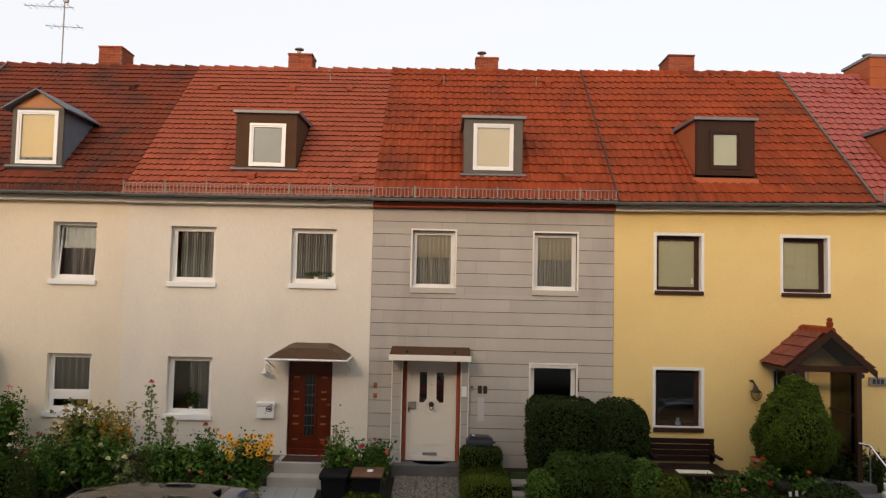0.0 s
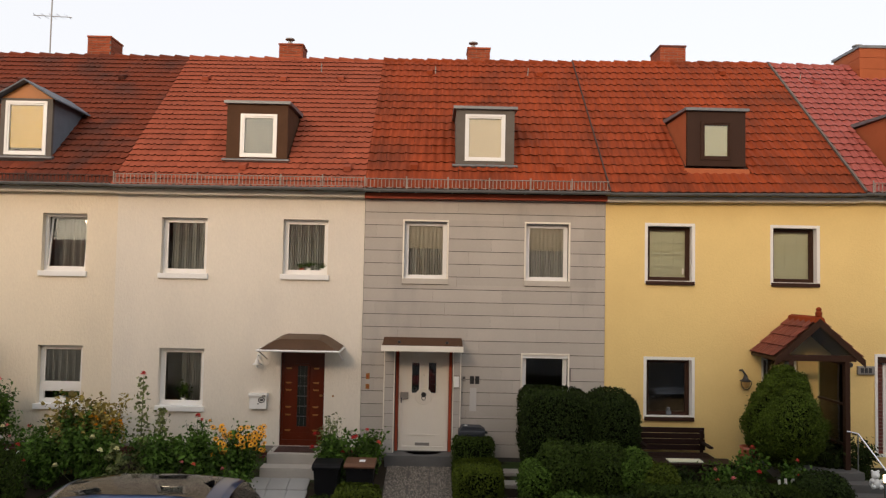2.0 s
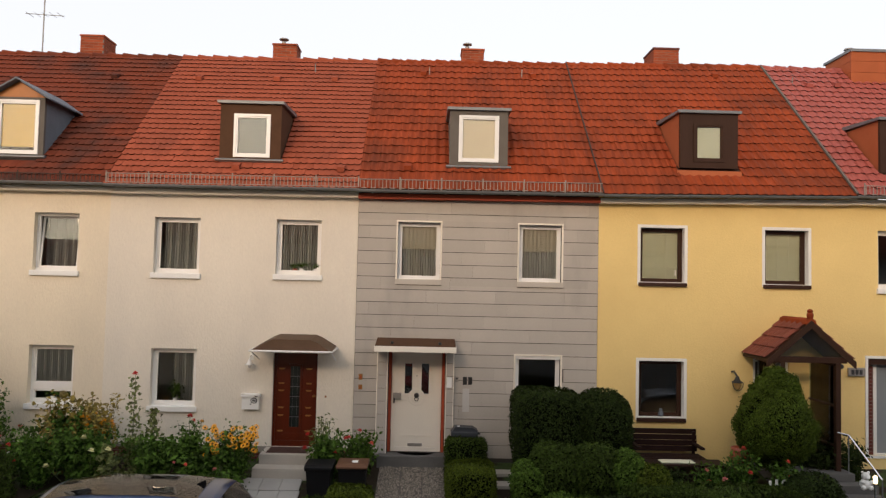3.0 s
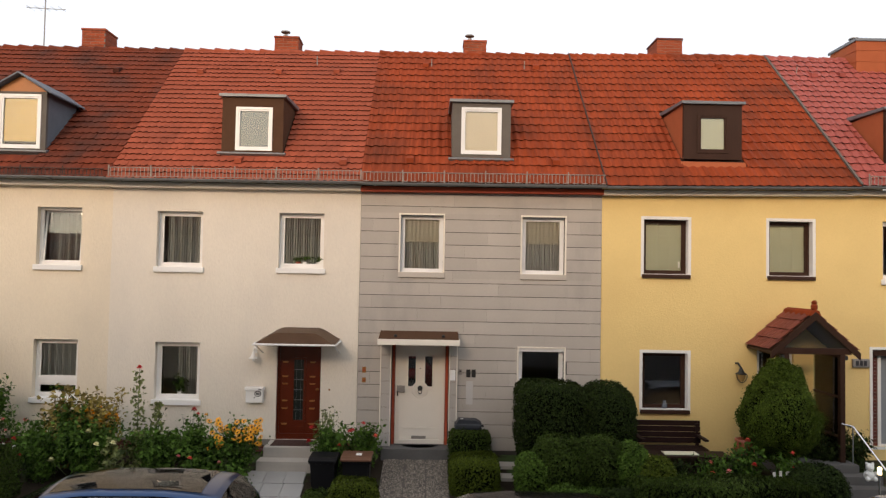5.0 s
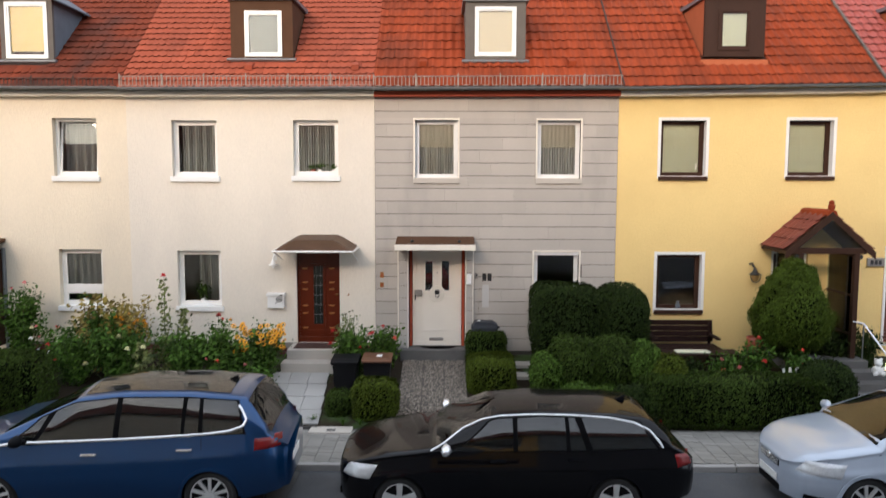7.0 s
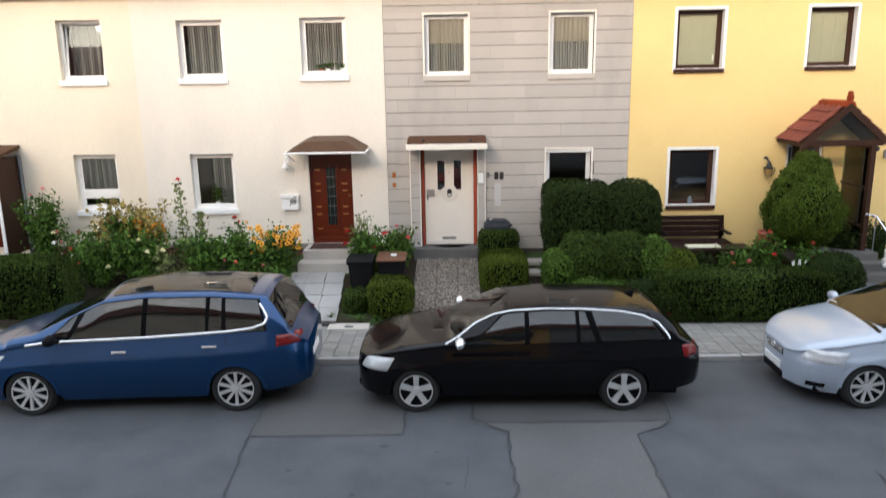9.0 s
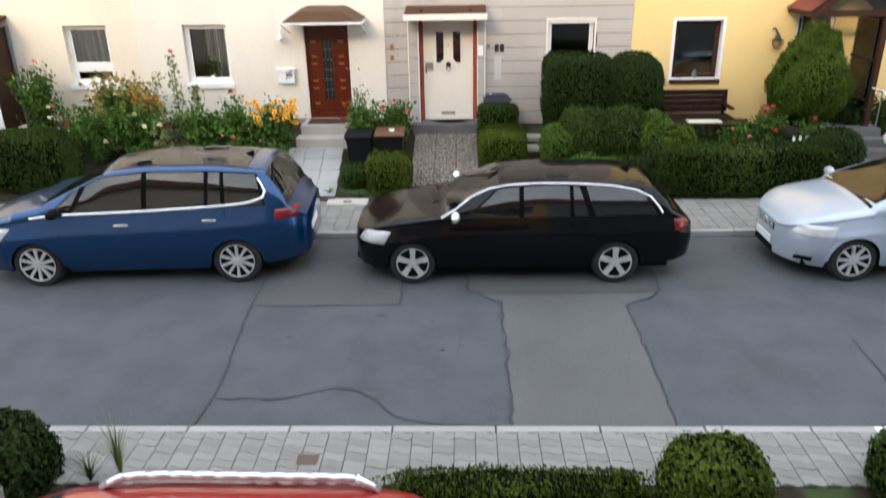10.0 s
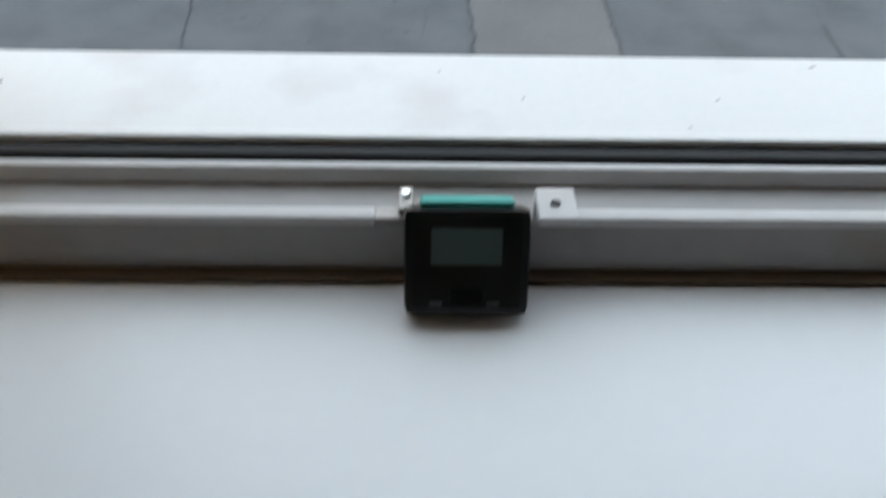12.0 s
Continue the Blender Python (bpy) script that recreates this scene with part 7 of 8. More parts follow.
part("knocker_ring", bm, BLACKMETAL, kn)
part("lock_box", boxes((-0.08, 0.085, 15.465, 15.505, 1.93, 2.07), bevel=0.006), STEEL, wd)
part("handle", rods(((-0.06, 15.45, 1.86), (-0.06, 15.45, 1.96), 0.013)), BLACKMETAL, wd)
part("letter_slot", boxes((0.24, 0.54, 15.505, 15.522, 0.97, 1.03), bevel=0.004), STEEL, wd)
part("peephole", boxes((0.395, 0.412, 15.512, 15.522, 2.42, 2.437)), INK, wd)
for x in (-0.19, 0.92):
    part("door_jamb", boxes((x + 0.01, x + 0.065, 15.43, 15.52, 0.87, 2.97), bevel=0.004), REDBOARD, hG, "red-brown wooden door jamb")
part("door_head", boxes((-0.19, 1.0, 15.41, 15.50, 2.95, 3.0)), REDBOARD, hG)
for x0, x1 in ((-0.42, -0.195), (0.998, 1.17)):
    pl = part("pier", boxes((x0 + 0.004, x1 - 0.004, 15.26, 15.385, 0.87, 3.0)), JOINT, hG, "grey clad door pier")
    for j in range(9):
        z = 0.87 + j * 0.2655
        part("panel", boxes((x0 + 0.012, x1 - 0.012, 15.247, 15.262, z, min(z + 0.258, 3.0))), PANEL, pl)
    for e in (x0, x1 - 0.018):
        part("edge_strip", boxes((e, e + 0.018, 15.243, 15.39, 0.87, 3.0)), BOARD, pl, "pale metal edge strip")
gc = thing("door_canopy", (0.37, 15.0, 3.1), "flat door canopy with white fascia and grey top", "canopy")
part("slab", prism([(14.66, 3.03), (14.66, 3.11), (15.38, 3.22), (15.38, 3.06)], "x", -0.43, 1.17), BROWNCLAD, gc)
part("fascia", boxes((-0.445, 1.185, 14.635, 14.66, 2.99, 3.105), bevel=0.006), BOARD, gc, "white fascia board")
for e in (-0.445, 1.165):
    part("side_fascia", boxes((e, e + 0.02, 14.66, 15.38, 2.99, 3.10)), BOARD, gc)
part("soffit", boxes((-0.42, 1.16, 14.67, 15.25, 3.0, 3.02)), BROWNCLAD, gc)
for x in (-0.1, 0.86):
    part("knob", lathe(((0.03, 0), (0.035, 0.03), (0.02, 0.05), (0.005, 0.055)), (x, 14.85, 3.135), 12), BLACKMETAL, gc)
solo("door_step", boxes((-0.36, 1.13, 15.02, 15.52, 0.55, 0.868), bevel=0.012), STONE_D, "dark grey concrete door step", "step", "structure")
bm = bmesh.new()
bm.faces.new([bm.verts.new((0.42 + 0.38 * math.cos(a), 15.40 - 0.26 * math.sin(a), 0.872)) for a in np.linspace(0, math.pi, 18)])
bmesh.ops.solidify(bm, geom=bm.faces[:], thickness=-0.012)
solo("doormat", bm, MATBLACK, "black half-round doormat on the step", "doormat")
solo("intercom", boxes((1.02, 1.125, 15.21, 15.245, 2.23, 2.44), bevel=0.008), PVC, "white door intercom on the pier", "intercom")
bx = thing("bell_plate", (1.24, 15.37, 2.4), "small metal bell plate with dark button", "bell push")
part("plate", boxes((1.20, 1.27, 15.36, 15.382, 2.33, 2.44), bevel=0.006), STEEL, bx)
part("button", boxes((1.22, 1.25, 15.352, 15.362, 2.39, 2.42), bevel=0.004), INK, bx)
hn = thing("house_number", (1.45, 15.37, 2.35), "dark metal house number reduced to plain bars", "house number")
for k in (0, 1):
    part("bar", boxes((1.36 + k * 0.11, 1.445 + k * 0.11, 15.366, 15.382, 2.28, 2.44), bevel=0.004), BLACKMETAL, hn)
solo("paper_notice", boxes((1.36, 1.50, 15.372, 15.383, 1.72, 2.20)), mat("faded_patch", (0.50, 0.49, 0.47), 0.8, 0.06), "pale faded strip on the cladding", "strip")
for z0, z1 in ((2.34, 2.46), (2.14, 2.24)):
    t = thing("wall_plaque", (-0.76, 15.37, z0), "small orange-brown glazed wall plaque", "plaque", "small plaques on the cladding")
    part("plate", boxes((-0.80, -0.72, 15.366, 15.384, z0, z1), bevel=0.006), BRASS, t)
    part("mark", boxes((-0.775, -0.745, 15.360, 15.367, z0 + 0.03, z1 - 0.04)), REDBOARD, t)

# ---- open window, shutter box of the grey house ----
part("shutter_box", boxes((2.45, 3.39, 15.40, 15.50, 2.83, 2.90), bevel=0.006), PVC, hG, "white roller shutter box")

# ---- porch of the yellow house ----
PORCHTILE = mat("brown_red_porch_tile", (0.17, 0.040, 0.022), 0.7, 0.2, 2, 40, 0.2, rand=0.12)
po = thing("porch", (8.1, 14.8, 0.75), "dark timber porch with small red tiled gable roof", "porch")
PX, PZ, EX, EZ, PY0 = 8.09, 3.79, 0.86, 3.04, 14.28
for s in (-1, 1):
    sl = part("roof_slope", prism([(PX, PZ - 0.05), (PX, PZ), (PX + s * EX, EZ), (PX + s * EX, EZ - 0.05)], "y", PY0, 15.39), DARKWOOD, po)
    run = math.hypot(EX, PZ - EZ)
    ang = math.atan2(PZ - EZ, EX)
    me = mesh_of(pan_tile(0.20, run / 4 * 1.15), "porch_tile", (PORCHTILE, TILE_SHADE))
    for j in range(4):
        for k in range(5):
            ob = new("porch_tile", me)
            ob.parent = sl
            ob.matrix_parent_inverse = Matrix.Identity(4)
            d = run - j * run / 4
            u, v = Vector((0, 1 if s > 0 else -1, 0)), Vector((-s * math.cos(ang), 0, math.sin(ang)))
            nrm = Vector((s * math.sin(ang), 0, math.cos(ang)))
            o = Vector((PX, PY0 + 0.14 + k * 0.215, PZ)) + Vector((s * math.cos(ang), 0, -math.sin(ang))) * d
            ob.matrix_basis = Matrix(((u.x, v.x, nrm.x, o.x), (u.y, v.y, nrm.y, o.y), (u.z, v.z, nrm.z, o.z), (0, 0, 0, 1)))
    part("barge_board", prism([(PX, PZ + 0.02), (PX, PZ - 0.14), (PX + s * (EX + 0.02), EZ - 0.16), (PX + s * (EX + 0.02), EZ - 0.02)], "y", PY0 - 0.035, PY0), DARKWOOD, po, "dark timber barge board")
bmr = bmesh.new()
for k in range(3):
    y0 = PY0 - 0.02 + k * 0.37
    prism([(PX - 0.11, PZ - 0.06), (PX - 0.08, PZ + 0.03), (PX, PZ + 0.065), (PX + 0.08, PZ + 0.03), (PX + 0.11, PZ - 0.06)], "y", y0, y0 + 0.38, bmr)
part("ridge_cap", bmr, TILE_G, po)
part("finial", lathe(((0.03, 0), (0.06, 0.03), (0.065, 0.10), (0.04, 0.13), (0.06, 0.16), (0.02, 0.20)), (PX, PY0 + 0.03, PZ + 0.04), 14), TILE_G, po, "small clay ridge finial")
part("gable_glass", prism([(PX, PZ - 0.14), (PX - 0.66, EZ + 0.07), (PX + 0.66, EZ + 0.07)], "y", PY0 + 0.03, PY0 + 0.036), PANE, po).visible_shadow = False
part("tie_beam", boxes((PX - 0.72, PX + 0.72, PY0, PY0 + 0.09, EZ - 0.06, EZ + 0.06), bevel=0.008), DARKWOOD, po)
for s in (-1, 1):
    part("post", boxes((PX + s * 0.55 - 0.05, PX + s * 0.55 + 0.05, PY0 + 0.01, PY0 + 0.11, 0.85, EZ - 0.05), bevel=0.008), DARKWOOD, po)
    part("plate_beam", boxes((PX + s * 0.55 - 0.05, PX + s * 0.55 + 0.05, PY0 + 0.11, 15.39, EZ - 0.12, EZ - 0.03)), DARKWOOD, po)
    for z in (1.35, 2.12):
        part("side_rail", boxes((PX + s * 0.55 - 0.02, PX + s * 0.55 + 0.02, PY0 + 0.11, 15.39, z, z + 0.04)), DARKWOOD, po)
    g9 = part("side_glass", boxes((PX + s * 0.55 - 0.004, PX + s * 0.55 + 0.004, PY0 + 0.11, 15.39, 0.95, EZ - 0.12)), PANE, po)
    g9.visible_shadow = False
    part("post_knob", lathe(((0.02, -0.05), (0.05, -0.03), (0.05, 0.03), (0.02, 0.05)), (PX + s * 0.62, PY0 + 0.05, EZ - 0.12), 12), BLACKMETAL, po)
yd = part("door", boxes((7.50, 8.17, 15.56, 15.62, 0.95, 2.90)), mat("black_brown_door", (0.012, 0.008, 0.007), 0.4, 0.2), hY, "very dark front door")
part("door_frame", ring(bmesh.new(), 7.45, 8.22, 0.93, 2.95, 0.075, 15.47, 15.58), PVC, yd, "white door frame")
solo("porch_floor", boxes((7.45, 8.85, 14.1, 15.4, 0.4, 0.90), bevel=0.015), STONE_D, "dark stone porch landing", "step", "structure")
for k in range(4):
    solo("garden_step", boxes((8.25, 9.15, 13.0 + k * 0.28, 13.32 + k * 0.28, 0.05, 0.28 + k * 0.155), bevel=0.012), STONE_D, "dark worn stone garden step", "step", "structure")
wl2 = thing("wall_lantern", (7.04, 15.3, 2.32), "dark metal lantern on the yellow wall", "wall lamp")
part("bracket", rods(((7.0, 15.39, 2.66), (7.0, 15.28, 2.68), 0.02), ((7.0, 15.28, 2.68), (7.05, 15.24, 2.58), 0.02)), BLACKMETAL, wl2)
part("hood", lathe(((0.01, 0.14), (0.03, 0.12), (0.06, 0.04), (0.12, 0.0), (0.11, -0.01)), (7.05, 15.24, 2.46), 12), BLACKMETAL, wl2)
part("lamp_glass", lathe(((0.085, 0.0), (0.08, -0.05), (0.05, -0.13), (0.02, -0.14)), (7.05, 15.24, 2.45), 12), mat("amber_lamp_glass", (0.42, 0.27, 0.10), 0.2, 0.1), wl2)
bm = bmesh.new()
for k in range(16):
    a, b = math.pi * (1 + k / 16), math.pi * (1 + (k + 1) / 16)
    rod(bm, (7.05 + 0.11 * math.cos(a), 15.2, 2.45 + 0.16 * math.sin(a)), (7.05 + 0.11 * math.cos(b), 15.2, 2.45 + 0.16 * math.sin(b)), 0.008, 0.008, 6)
part("cage", bm, BLACKMETAL, wl2)
ns = thing("number_sign", (9.62, 15.36, 2.7), "grey number sign with plain dark bars", "sign")
part("plate", boxes((9.44, 9.80, 15.33, 15.385, 2.62, 2.80), bevel=0.015), STEEL, ns)
for k in range(3):
    part("bar", boxes((9.50 + k * 0.085, 9.56 + k * 0.085, 15.322, 15.332, 2.66, 2.76)), INK, ns)
solo("sensor_box", boxes((9.38, 9.46, 15.33, 15.395, 2.92, 3.02), bevel=0.008), BROWNCLAD, "small brown sensor box on the wall", "sensor")

# ---- things in the gardens ----
def wheelie_bin(x0, x1, y0, y1, z0, z1, lid_mat, label):
    t = thing("wheelie_bin", ((x0 + x1) / 2, (y0 + y1) / 2, z0), label, "bin", "bins beside the path")
    bm = bmesh.new()
    lo = [bm.verts.new(p) for p in ((x0 + 0.05, y0 + 0.06, z0 + 0.03), (x1 - 0.05, y0 + 0.06, z0 + 0.03), (x1 - 0.05, y1 - 0.05, z0 + 0.03), (x0 + 0.05, y1 - 0.05, z0 + 0.03))]
    hi = [bm.verts.new(p) for p in ((x0 + 0.015, y0 + 0.015, z1 - 0.09), (x1 - 0.015, y0 + 0.015, z1 - 0.09), (x1 - 0.015, y1 - 0.03, z1 - 0.09), (x0 + 0.015, y1 - 0.03, z1 - 0.09))]
    bm.faces.new(lo), bm.faces.new(hi)
    for k in range(4):
        bm.faces.new((lo[k], lo[(k + 1) % 4], hi[(k + 1) % 4], hi[k]))
    bmesh.ops.bevel(bm, geom=bm.edges[:], offset=0.02, segments=2, affect="EDGES")
    part("body", bm, BIN_B, t)
    part("rim", boxes((x0 - 0.005, x1 + 0.005, y0 - 0.005, y1 - 0.02, z1 - 0.11, z1 - 0.07), bevel=0.01), BIN_B, t)
    lid = part("lid", prism([(y0 - 0.02, z1 - 0.07), (y0 - 0.02, z1 - 0.045), (y0 + 0.08, z1 - 0.01), (y1 - 0.02, z1), (y1, z1 - 0.03), (y1, z1 - 0.07)], "x", x0 - 0.012, x1 + 0.012), lid_mat, t)
    part("grip", rods(((x0 + 0.05, y1 + 0.03, z1 - 0.06), (x1 - 0.05, y1 + 0.03, z1 - 0.06), 0.014)), BIN_B, t)
    for x in (x0 + 0.03, x1 - 0.07):
        part("wheel", turn_y(lathe(((0.02, -0.02), (0.09, -0.02), (0.1, 0), (0.09, 0.02), (0.02, 0.02)), (0, 0, 0), 16), (x + 0.02, y1 - 0.04, z0 + 0.1)), RUBBER, t)
    return t, lid


wheelie_bin(-1.57, -1.08, 13.58, 14.12, 0.34, 1.01, BIN_B, "black plastic wheelie bin on the flagstones")
t, lid = wheelie_bin(-0.99, -0.45, 13.60, 14.14, 0.34, 1.03, BIN_L, "black wheelie bin with brown lid")
part("sticker", prism([(13.80, 1.020), (13.80, 1.024), (13.95, 1.030), (13.95, 1.026)], "x", -0.74, -0.63), PAPER, lid, "white paper sticker")
gb = thing("storage_case", (1.39, 14.98, 1.29), "slate-blue plastic case with handle on the box bush", "case")
part("shell", boxes((1.12, 1.66, 14.86, 15.14, 1.30, 1.42), bevel=0.03), BOX_G, gb)
part("lid", prism([(1.15, 1.42), (1.20, 1.50), (1.56, 1.49), (1.66, 1.43), (1.65, 1.41), (1.14, 1.41)], "y", 14.87, 15.13), BOX_G, gb)
part("label_plate", boxes((1.24, 1.30, 14.95, 15.02, 1.498, 1.506)), PAPER, gb)
part("handle", rods(((1.66, 14.95, 1.36), (1.70, 14.95, 1.36), 0.012), ((1.70, 14.95, 1.36), (1.70, 15.06, 1.36), 0.012), ((1.70, 15.06, 1.36), (1.66, 15.06, 1.36), 0.012)), BIN_B, gb)
be = thing("garden_bench", (5.45, 14.8, 0.62), "dark brown wooden garden bench against the yellow wall", "bench")
for k in range(4):
    part("back_slat", boxes((4.74, 6.16, 15.08 + 0.02 * k, 15.11 + 0.02 * k, 1.06 + k * 0.112, 1.166 + k * 0.112), bevel=0.006), BENCH, be)
for k in range(4):
    part("seat_slat", boxes((4.74, 6.16, 14.58 + k * 0.12, 14.68 + k * 0.12, 1.00, 1.03), bevel=0.006), BENCH, be)
for x in (4.80, 6.06):
    for y in (14.6, 15.08):
        part("leg", boxes((x, x + 0.06, y, y + 0.05, gz(y) - 0.02, 1.0 if y < 15 else 1.46), bevel=0.005), BENCH, be)
    part("arm_rest", boxes((x - 0.01, x + 0.07, 14.56, 15.1, 1.2, 1.24), bevel=0.006), BENCH, be)
tb = thing("garden_table", (5.5, 14.0, 0.45), "low dark garden table with pale things laid on it", "table")
part("tabletop", boxes((4.85, 6.35, 13.95, 14.45, 1.02, 1.05), bevel=0.006), BENCH, tb)
for x in (4.92, 6.22):
    for y in (14.0, 14.35):
        part("leg", boxes((x, x + 0.05, y, y + 0.05, gz(y) - 0.02, 1.02)), BENCH, tb)
solo("folded_cloth", boxes((5.1, 5.75, 14.05, 14.3, 1.052, 1.075), bevel=0.01), PLEAT, "pale folded cloth on the garden table", "cloth")
pt = thing("terracotta_pot", (6.64, 14.15, gz(14.15)), "large red-brown glazed strawberry pot", "plant pot")
part("pot", lathe(((0.11, 0), (0.17, 0.15), (0.19, 0.32), (0.15, 0.44), (0.165, 0.50), (0.14, 0.50), (0.12, 0.42)), (6.64, 14.15, gz(14.15) + 0.40), 20), TERRA, pt, smooth=True)
part("plinth", boxes((6.48, 6.80, 14.0, 14.3, gz(14.15) - 0.05, gz(14.15) + 0.40), bevel=0.01), STONE_D, pt)
part("pocket", lathe(((0.03, 0), (0.06, 0.02), (0.055, 0.07), (0.03, 0.06)), (6.56, 13.99, gz(14.15) + 0.62), 12), TERRA, pt)
pk = thing("picket_border", (7.1, 13.4, 0.35), "small white picket border in the flower bed", "fence")
for k in range(5):
    a = radians(-12 + 8 * (k % 3))
    x = 6.90 + k * 0.085
    bm = boxes((x, x + 0.045, 13.38, 13.40, gz(13.4), gz(13.4) + 0.62 + 0.02 * (k % 2)))
    bmesh.ops.rotate(bm, cent=(x, 13.4, gz(13.4)), matrix=Matrix.Rotation(a * 0.4, 3, "Y"), verts=bm.verts)
    part("picket", bm, WHITE, pk)
part("picket_rail", boxes((6.88, 7.30, 13.40, 13.415, 0.75, 0.78)), WHITE, pk)
bm = bmesh.new()
for cx, cy, cz, r, sz in ((0, 0, 0.10, 0.10, 1.0), (0, -0.02, 0.25, 0.075, 1.0), (-0.055, -0.01, 0.315, 0.026, 1), (0.055, -0.01, 0.315, 0.026, 1), (-0.07, -0.07, 0.05, 0.045, 1), (0.07, -0.07, 0.05, 0.045, 1), (-0.085, -0.06, 0.15, 0.035, 1.3), (0.085, -0.06, 0.15, 0.035, 1.3), (0, -0.085, 0.235, 0.03, 0.8)):
    bmesh.ops.create_icosphere(bm, subdivisions=2, radius=r, matrix=Matrix.Translation((8.75 + cx, 13.62 + cy, 0.74 + cz * 1.0)))
solo("figurine", bm, CERAMIC, "white glazed garden figurine on the stone steps", "figurine", smooth=True)
hr = thing("handrail", (8.85, 13.5, 0.5), "bright steel handrail beside the garden steps", "handrail")
part("upper_rail", rods(((8.78, 14.2, 1.62), (9.0, 13.5, 0.95), 0.016), seg=10), CHROME, hr)
part("top_rail", rods(((8.62, 14.30, 1.645), (8.78, 14.2, 1.62), 0.016), seg=10), CHROME, hr)
for x, y, z in ((8.78, 14.2, 1.62), (9.0, 13.5, 0.95)):
    part("rail_post", rods(((x, y, 0.2), (x, y, z), 0.012)), ZINC, hr)
so = thing("garden_light", (8.47, 12.85, 0.15), "small garden lamp on a thin steel post", "garden lamp")
part("post", rods(((8.47, 12.85, 0.1), (8.47, 12.85, 1.05), 0.018)), CHROME, so)
part("lamp_head", lathe(((0.03, 0), (0.035, 0.02), (0.035, 0.10), (0.045, 0.11), (0.01, 0.14)), (8.47, 12.85, 1.05), 14), mat("lit_lamp", (0.9, 0.8, 0.6), 0.4, emit=(1.0, 0.75, 0.4, 3.0)), so)
solo("slate_slab", boxes((7.5, 8.2, 13.55, 14.1, 0.3, 0.52), bevel=0.02), STONE_D, "flat dark stone slab in the garden", "stone slab")
solo("edging_plank", boxes((1.95, 2.35, 12.75, 12.80, 0.15, 0.30), bevel=0.008), REDBOARD, "short red-brown plank edging the bed", "plank")
for k in range(2):
    solo("stepping_stone", boxes((2.0 + k * 0.02, 2.35, 14.2 + k * 0.5, 14.55 + k * 0.5, gz(14.3 + k * 0.5) - 0.02, gz(14.3 + k * 0.5) + 0.05), bevel=0.012), CONCRETE, "grey stepping stone beside the box hedge", "stepping stone", group="stepping stones")
mh = thing("water_cover", (-1.35, 12.35, 0.09), "grey concrete cover slab with small dark lid in the pavement", "manhole cover")
part("slab", boxes((-1.75, -1.02, 12.12, 12.46, 0.05, 0.112), bevel=0.006), CONCRETE, mh)
part("lid", boxes((-1.45, -1.30, 12.2, 12.3, 0.11, 0.118)), STONE_D, mh)
solo("drain_cover", boxes((-0.83, -0.64, 5.13, 5.27, 0.0, 0.043), bevel=0.004), mat("rusty_iron", (0.10, 0.065, 0.05), 0.8, 0.3), "rusty square drain cover in the near pavement", "drain cover")
solo("paper_scrap", boxes((4.60, 4.72, 5.64, 5.70, 0.031, 0.036)), PAPER, "white scrap of paper on the kerb", "litter")

# ---- left edge: door and pipe of the cream house ----
ad = part("door", boxes((-9.75, -8.85, 15.55, 15.61, 0.9, 2.9)), REDWOOD, hA, "dark red front door")
part("down_pipe", rods(((-8.72, 15.33, 0.6), (-8.72, 15.33, 2.95), 0.04)), ZINC, hA)
ac = thing("door_canopy", (-9.3, 15.0, 2.95), "dark brown side screen and canopy at the cream house", "canopy")
part("roof_board", prism([(14.5, 2.92), (14.5, 2.98), (15.39, 3.15), (15.39, 3.08)], "x", -9.95, -8.70), BROWNCLAD, ac)
part("side_screen", boxes((-8.80, -8.76, 14.55, 15.38, 0.9, 2.92)), DARKWOOD, ac)
part("edge_strip", boxes((-8.81, -8.75, 14.52, 14.55, 0.75, 2.95)), PVC, ac)

# ---- roof fittings ----
an = part("antenna", rods(((-10.0, 19.85, 9.9), (-10.0, 19.85, 12.35), 0.018)), STEEL, hA, "old television aerial on a mast")
for z, x0, x1, dy in ((11.42, -10.5, -9.45, 0.0), (11.98, -11.1, -9.75, 0.0)):
    part("boom", rods(((x0, 19.85 + dy, z + 0.02), (x1, 19.85 - dy, z - 0.02), 0.010)), STEEL, an)
    for k in range(8 if z > 11.5 else 5):
        x = x0 + (x1 - x0) * (k + 0.5) / (8 if z > 11.5 else 5)
        part("element", rods(((x, 19.65, z), (x, 20.05, z), 0.005)), STEEL, an)
part("dipole", rods(((-10.45, 19.85, 12.05), (-10.05, 19.85, 12.40), 0.009)), STEEL, an)
part("amplifier", boxes((-10.03, -9.90, 19.8, 19.9, 12.10, 12.22), bevel=0.01), STEEL, an)
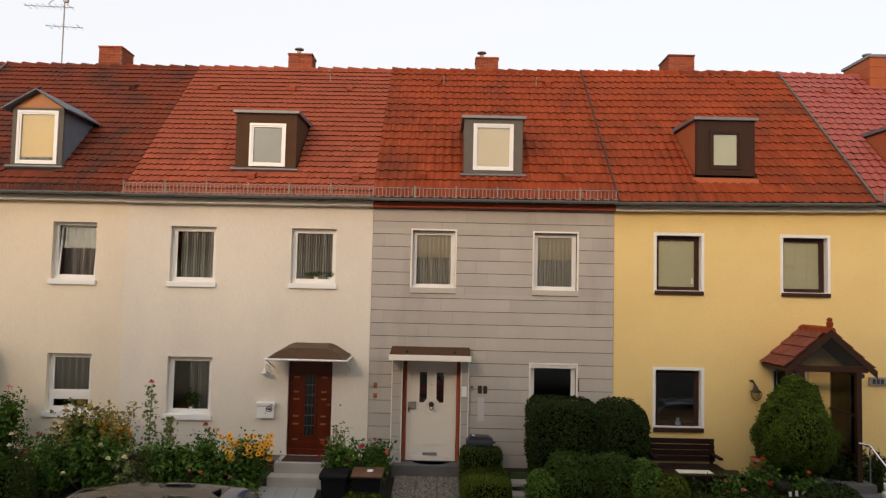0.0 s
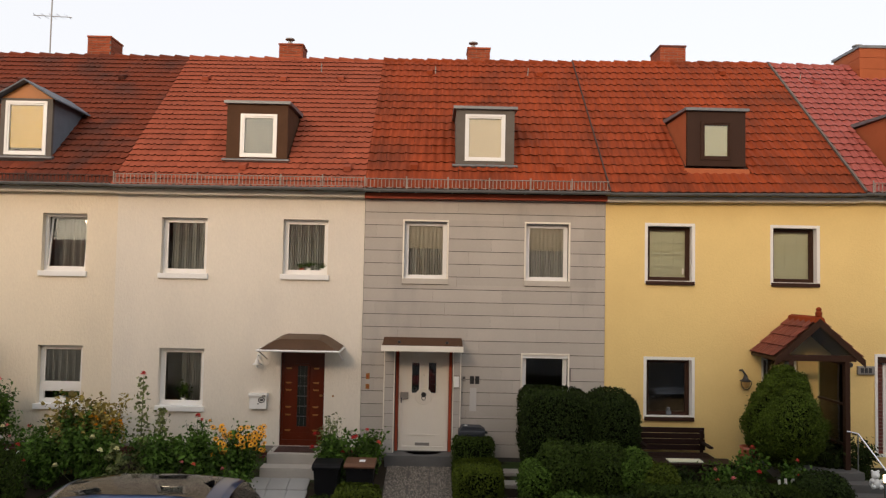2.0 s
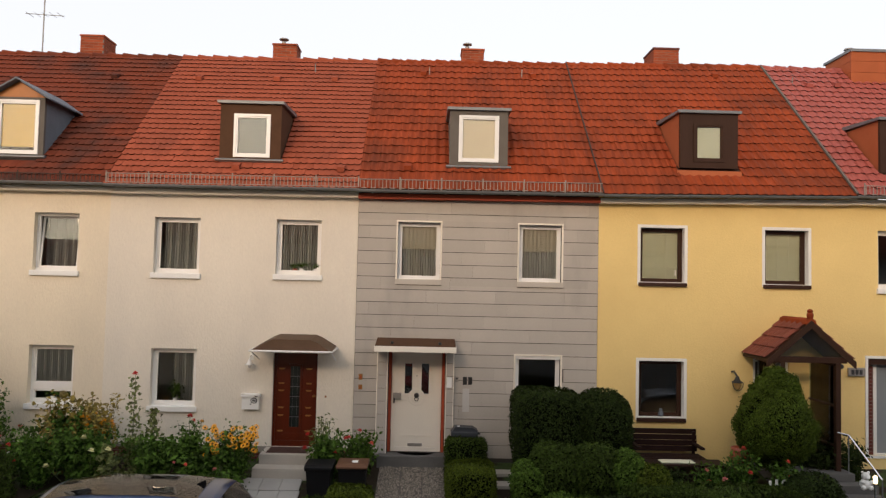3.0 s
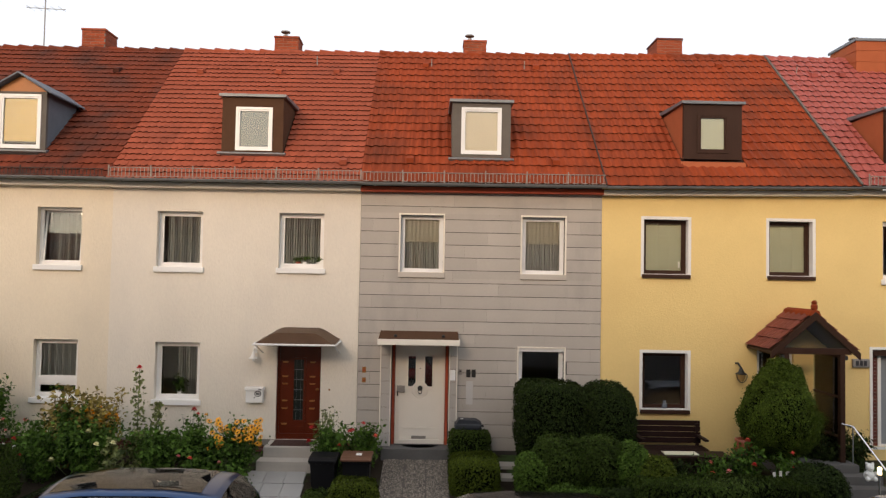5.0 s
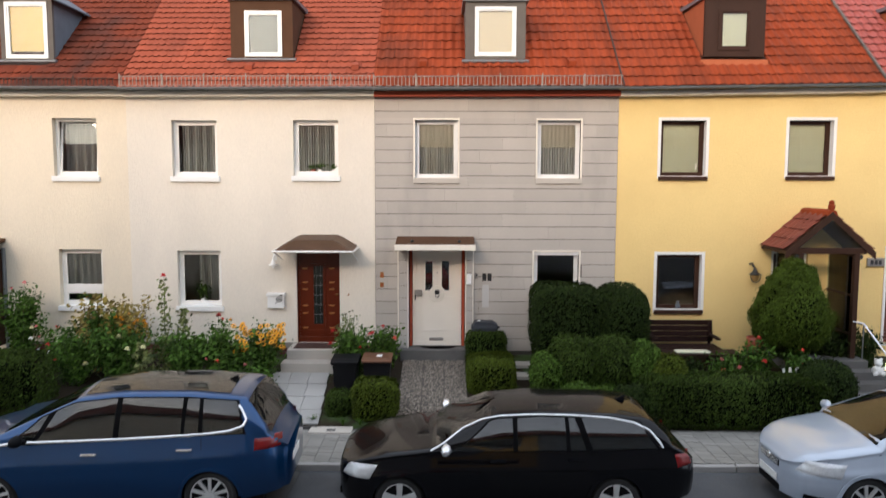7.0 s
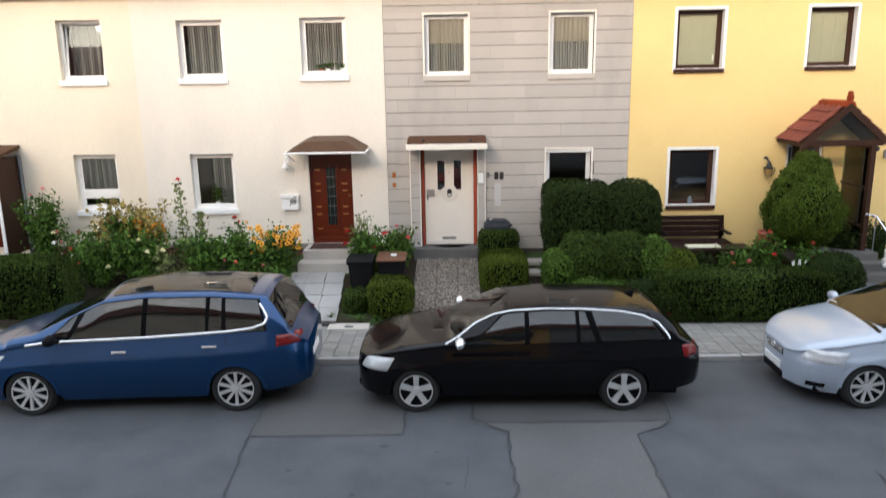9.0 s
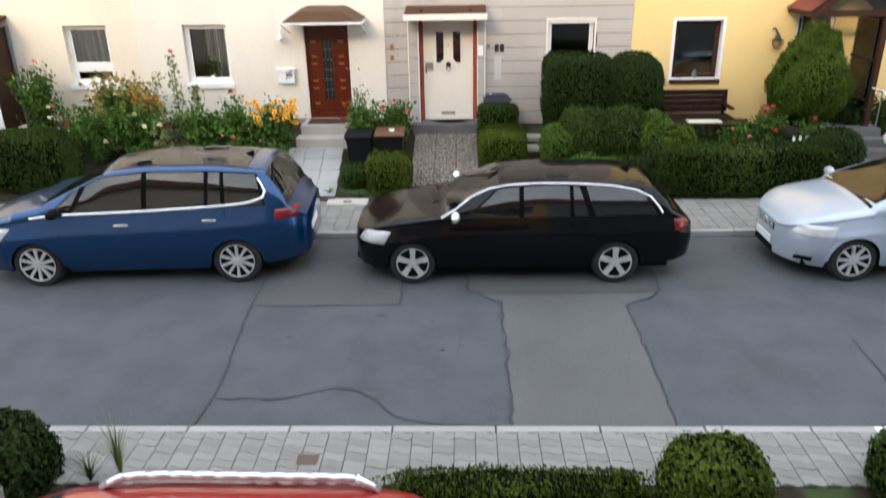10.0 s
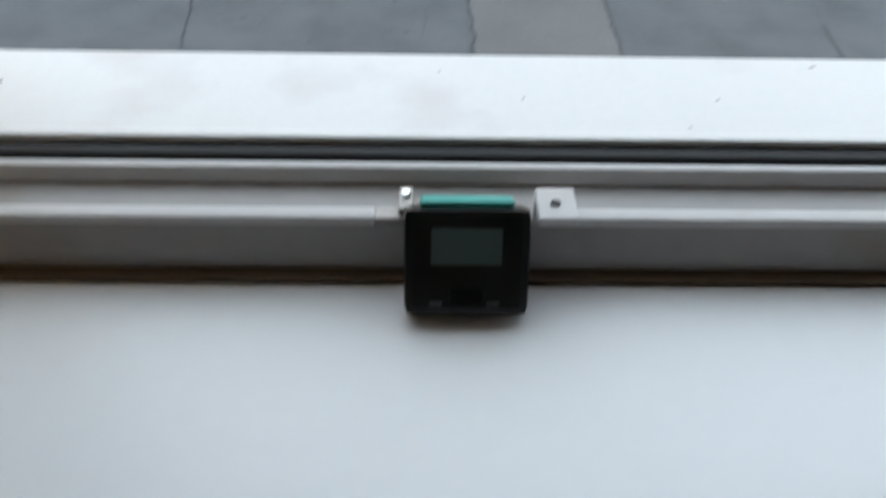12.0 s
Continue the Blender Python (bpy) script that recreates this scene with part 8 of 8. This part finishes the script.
for h, pts, m in ((hB, ((-5.3, 18.5), (-3.35, 18.55), (-1.9, 18.6), (-3.5, 15.5), (-1.3, 15.5)), TILE_B), (hG, ((0.35, 18.9), (3.2, 18.9), (0.1, 15.6), (3.2, 15.6)), TILE_G), (hY, ((8.0, 19.0),), TILE_G), (hE, ((10.35, 18.7), (11.1, 18.75)), TILE_E), (hA, ((-9.8, 18.3), (-7.4, 18.5)), TILE_SHADE)):
    for x, y in pts:
        z = roof_at(y)
        part("vent_tile", prism([(y - 0.12, z - 0.03), (y - 0.13, z + 0.07), (y - 0.02, z + 0.12), (y + 0.2, z + 0.2), (y + 0.2, z + 0.1)], "x", x - 0.075, x + 0.075), m, h).matrix_parent_inverse = Matrix.Translation(-BASES[h.name]) @ ROOF_TILT[h.name]
for h, x in ((hG, 0.5), (hG, 2.9), (hE, 10.0), (hB, -2.45)):
    part("roof_hook", rods(((x, 18.85, roof_at(18.85)), (x, 18.80, roof_at(18.85) + 0.22), 0.014)), STEEL, h)


# ---- panels of the grey house ----
def cut_spans(x0, x1, gaps):
    out = [(x0, x1)]
    for a, b in gaps:
        nxt = []
        for s, e in out:
            if b <= s or a >= e:
                nxt.append((s, e))
            else:
                nxt += [(s, a)] if a - s > 0.03 else []
                nxt += [(b, e)] if e - b > 0.03 else []
        out = nxt
    return out


course_h = 0.2655
OPEN_G = [(a - 0.035, b + 0.035, c - 0.10, d + 0.035) for a, b, c, d in WG] + [(-0.19, 1.0, 0.5, 2.98)]
for j in range(21):
    z0 = 0.78 + j * course_h
    z1 = min(z0 + course_h, 6.17)
    if z1 - z0 < 0.03:
        continue
    x = -0.895 - (0.72 if j % 2 else 0.0) - 0.24 * (j % 3)
    while x < 4.15:
        a, b = max(x, -0.895), min(x + 1.45, 4.155)
        if b - a > 0.04:
            cuts_z = [(z0, z1)]
            hit = [o for o in OPEN_G if o[0] < b and o[1] > a and o[2] < z1 and o[3] > z0]
            zlev = sorted({z0, z1, *[v for o in hit for v in o[2:] if z0 < v < z1]})
            for c, d in zip(zlev, zlev[1:]):
                if d - c < 0.02:
                    continue
                gaps = [(o[0], o[1]) for o in hit if o[2] < (c + d) / 2 < o[3]]
                for s, e in cut_spans(a, b, gaps):
                    jt = 0.012 if d == z1 else 0.0
                    part("panel", boxes((s + 0.001, e - 0.0015, YF - 0.020 - 0.003 * (j % 2), YF - 0.003, c, d - jt)), PANEL, wallG)
        x += 1.45
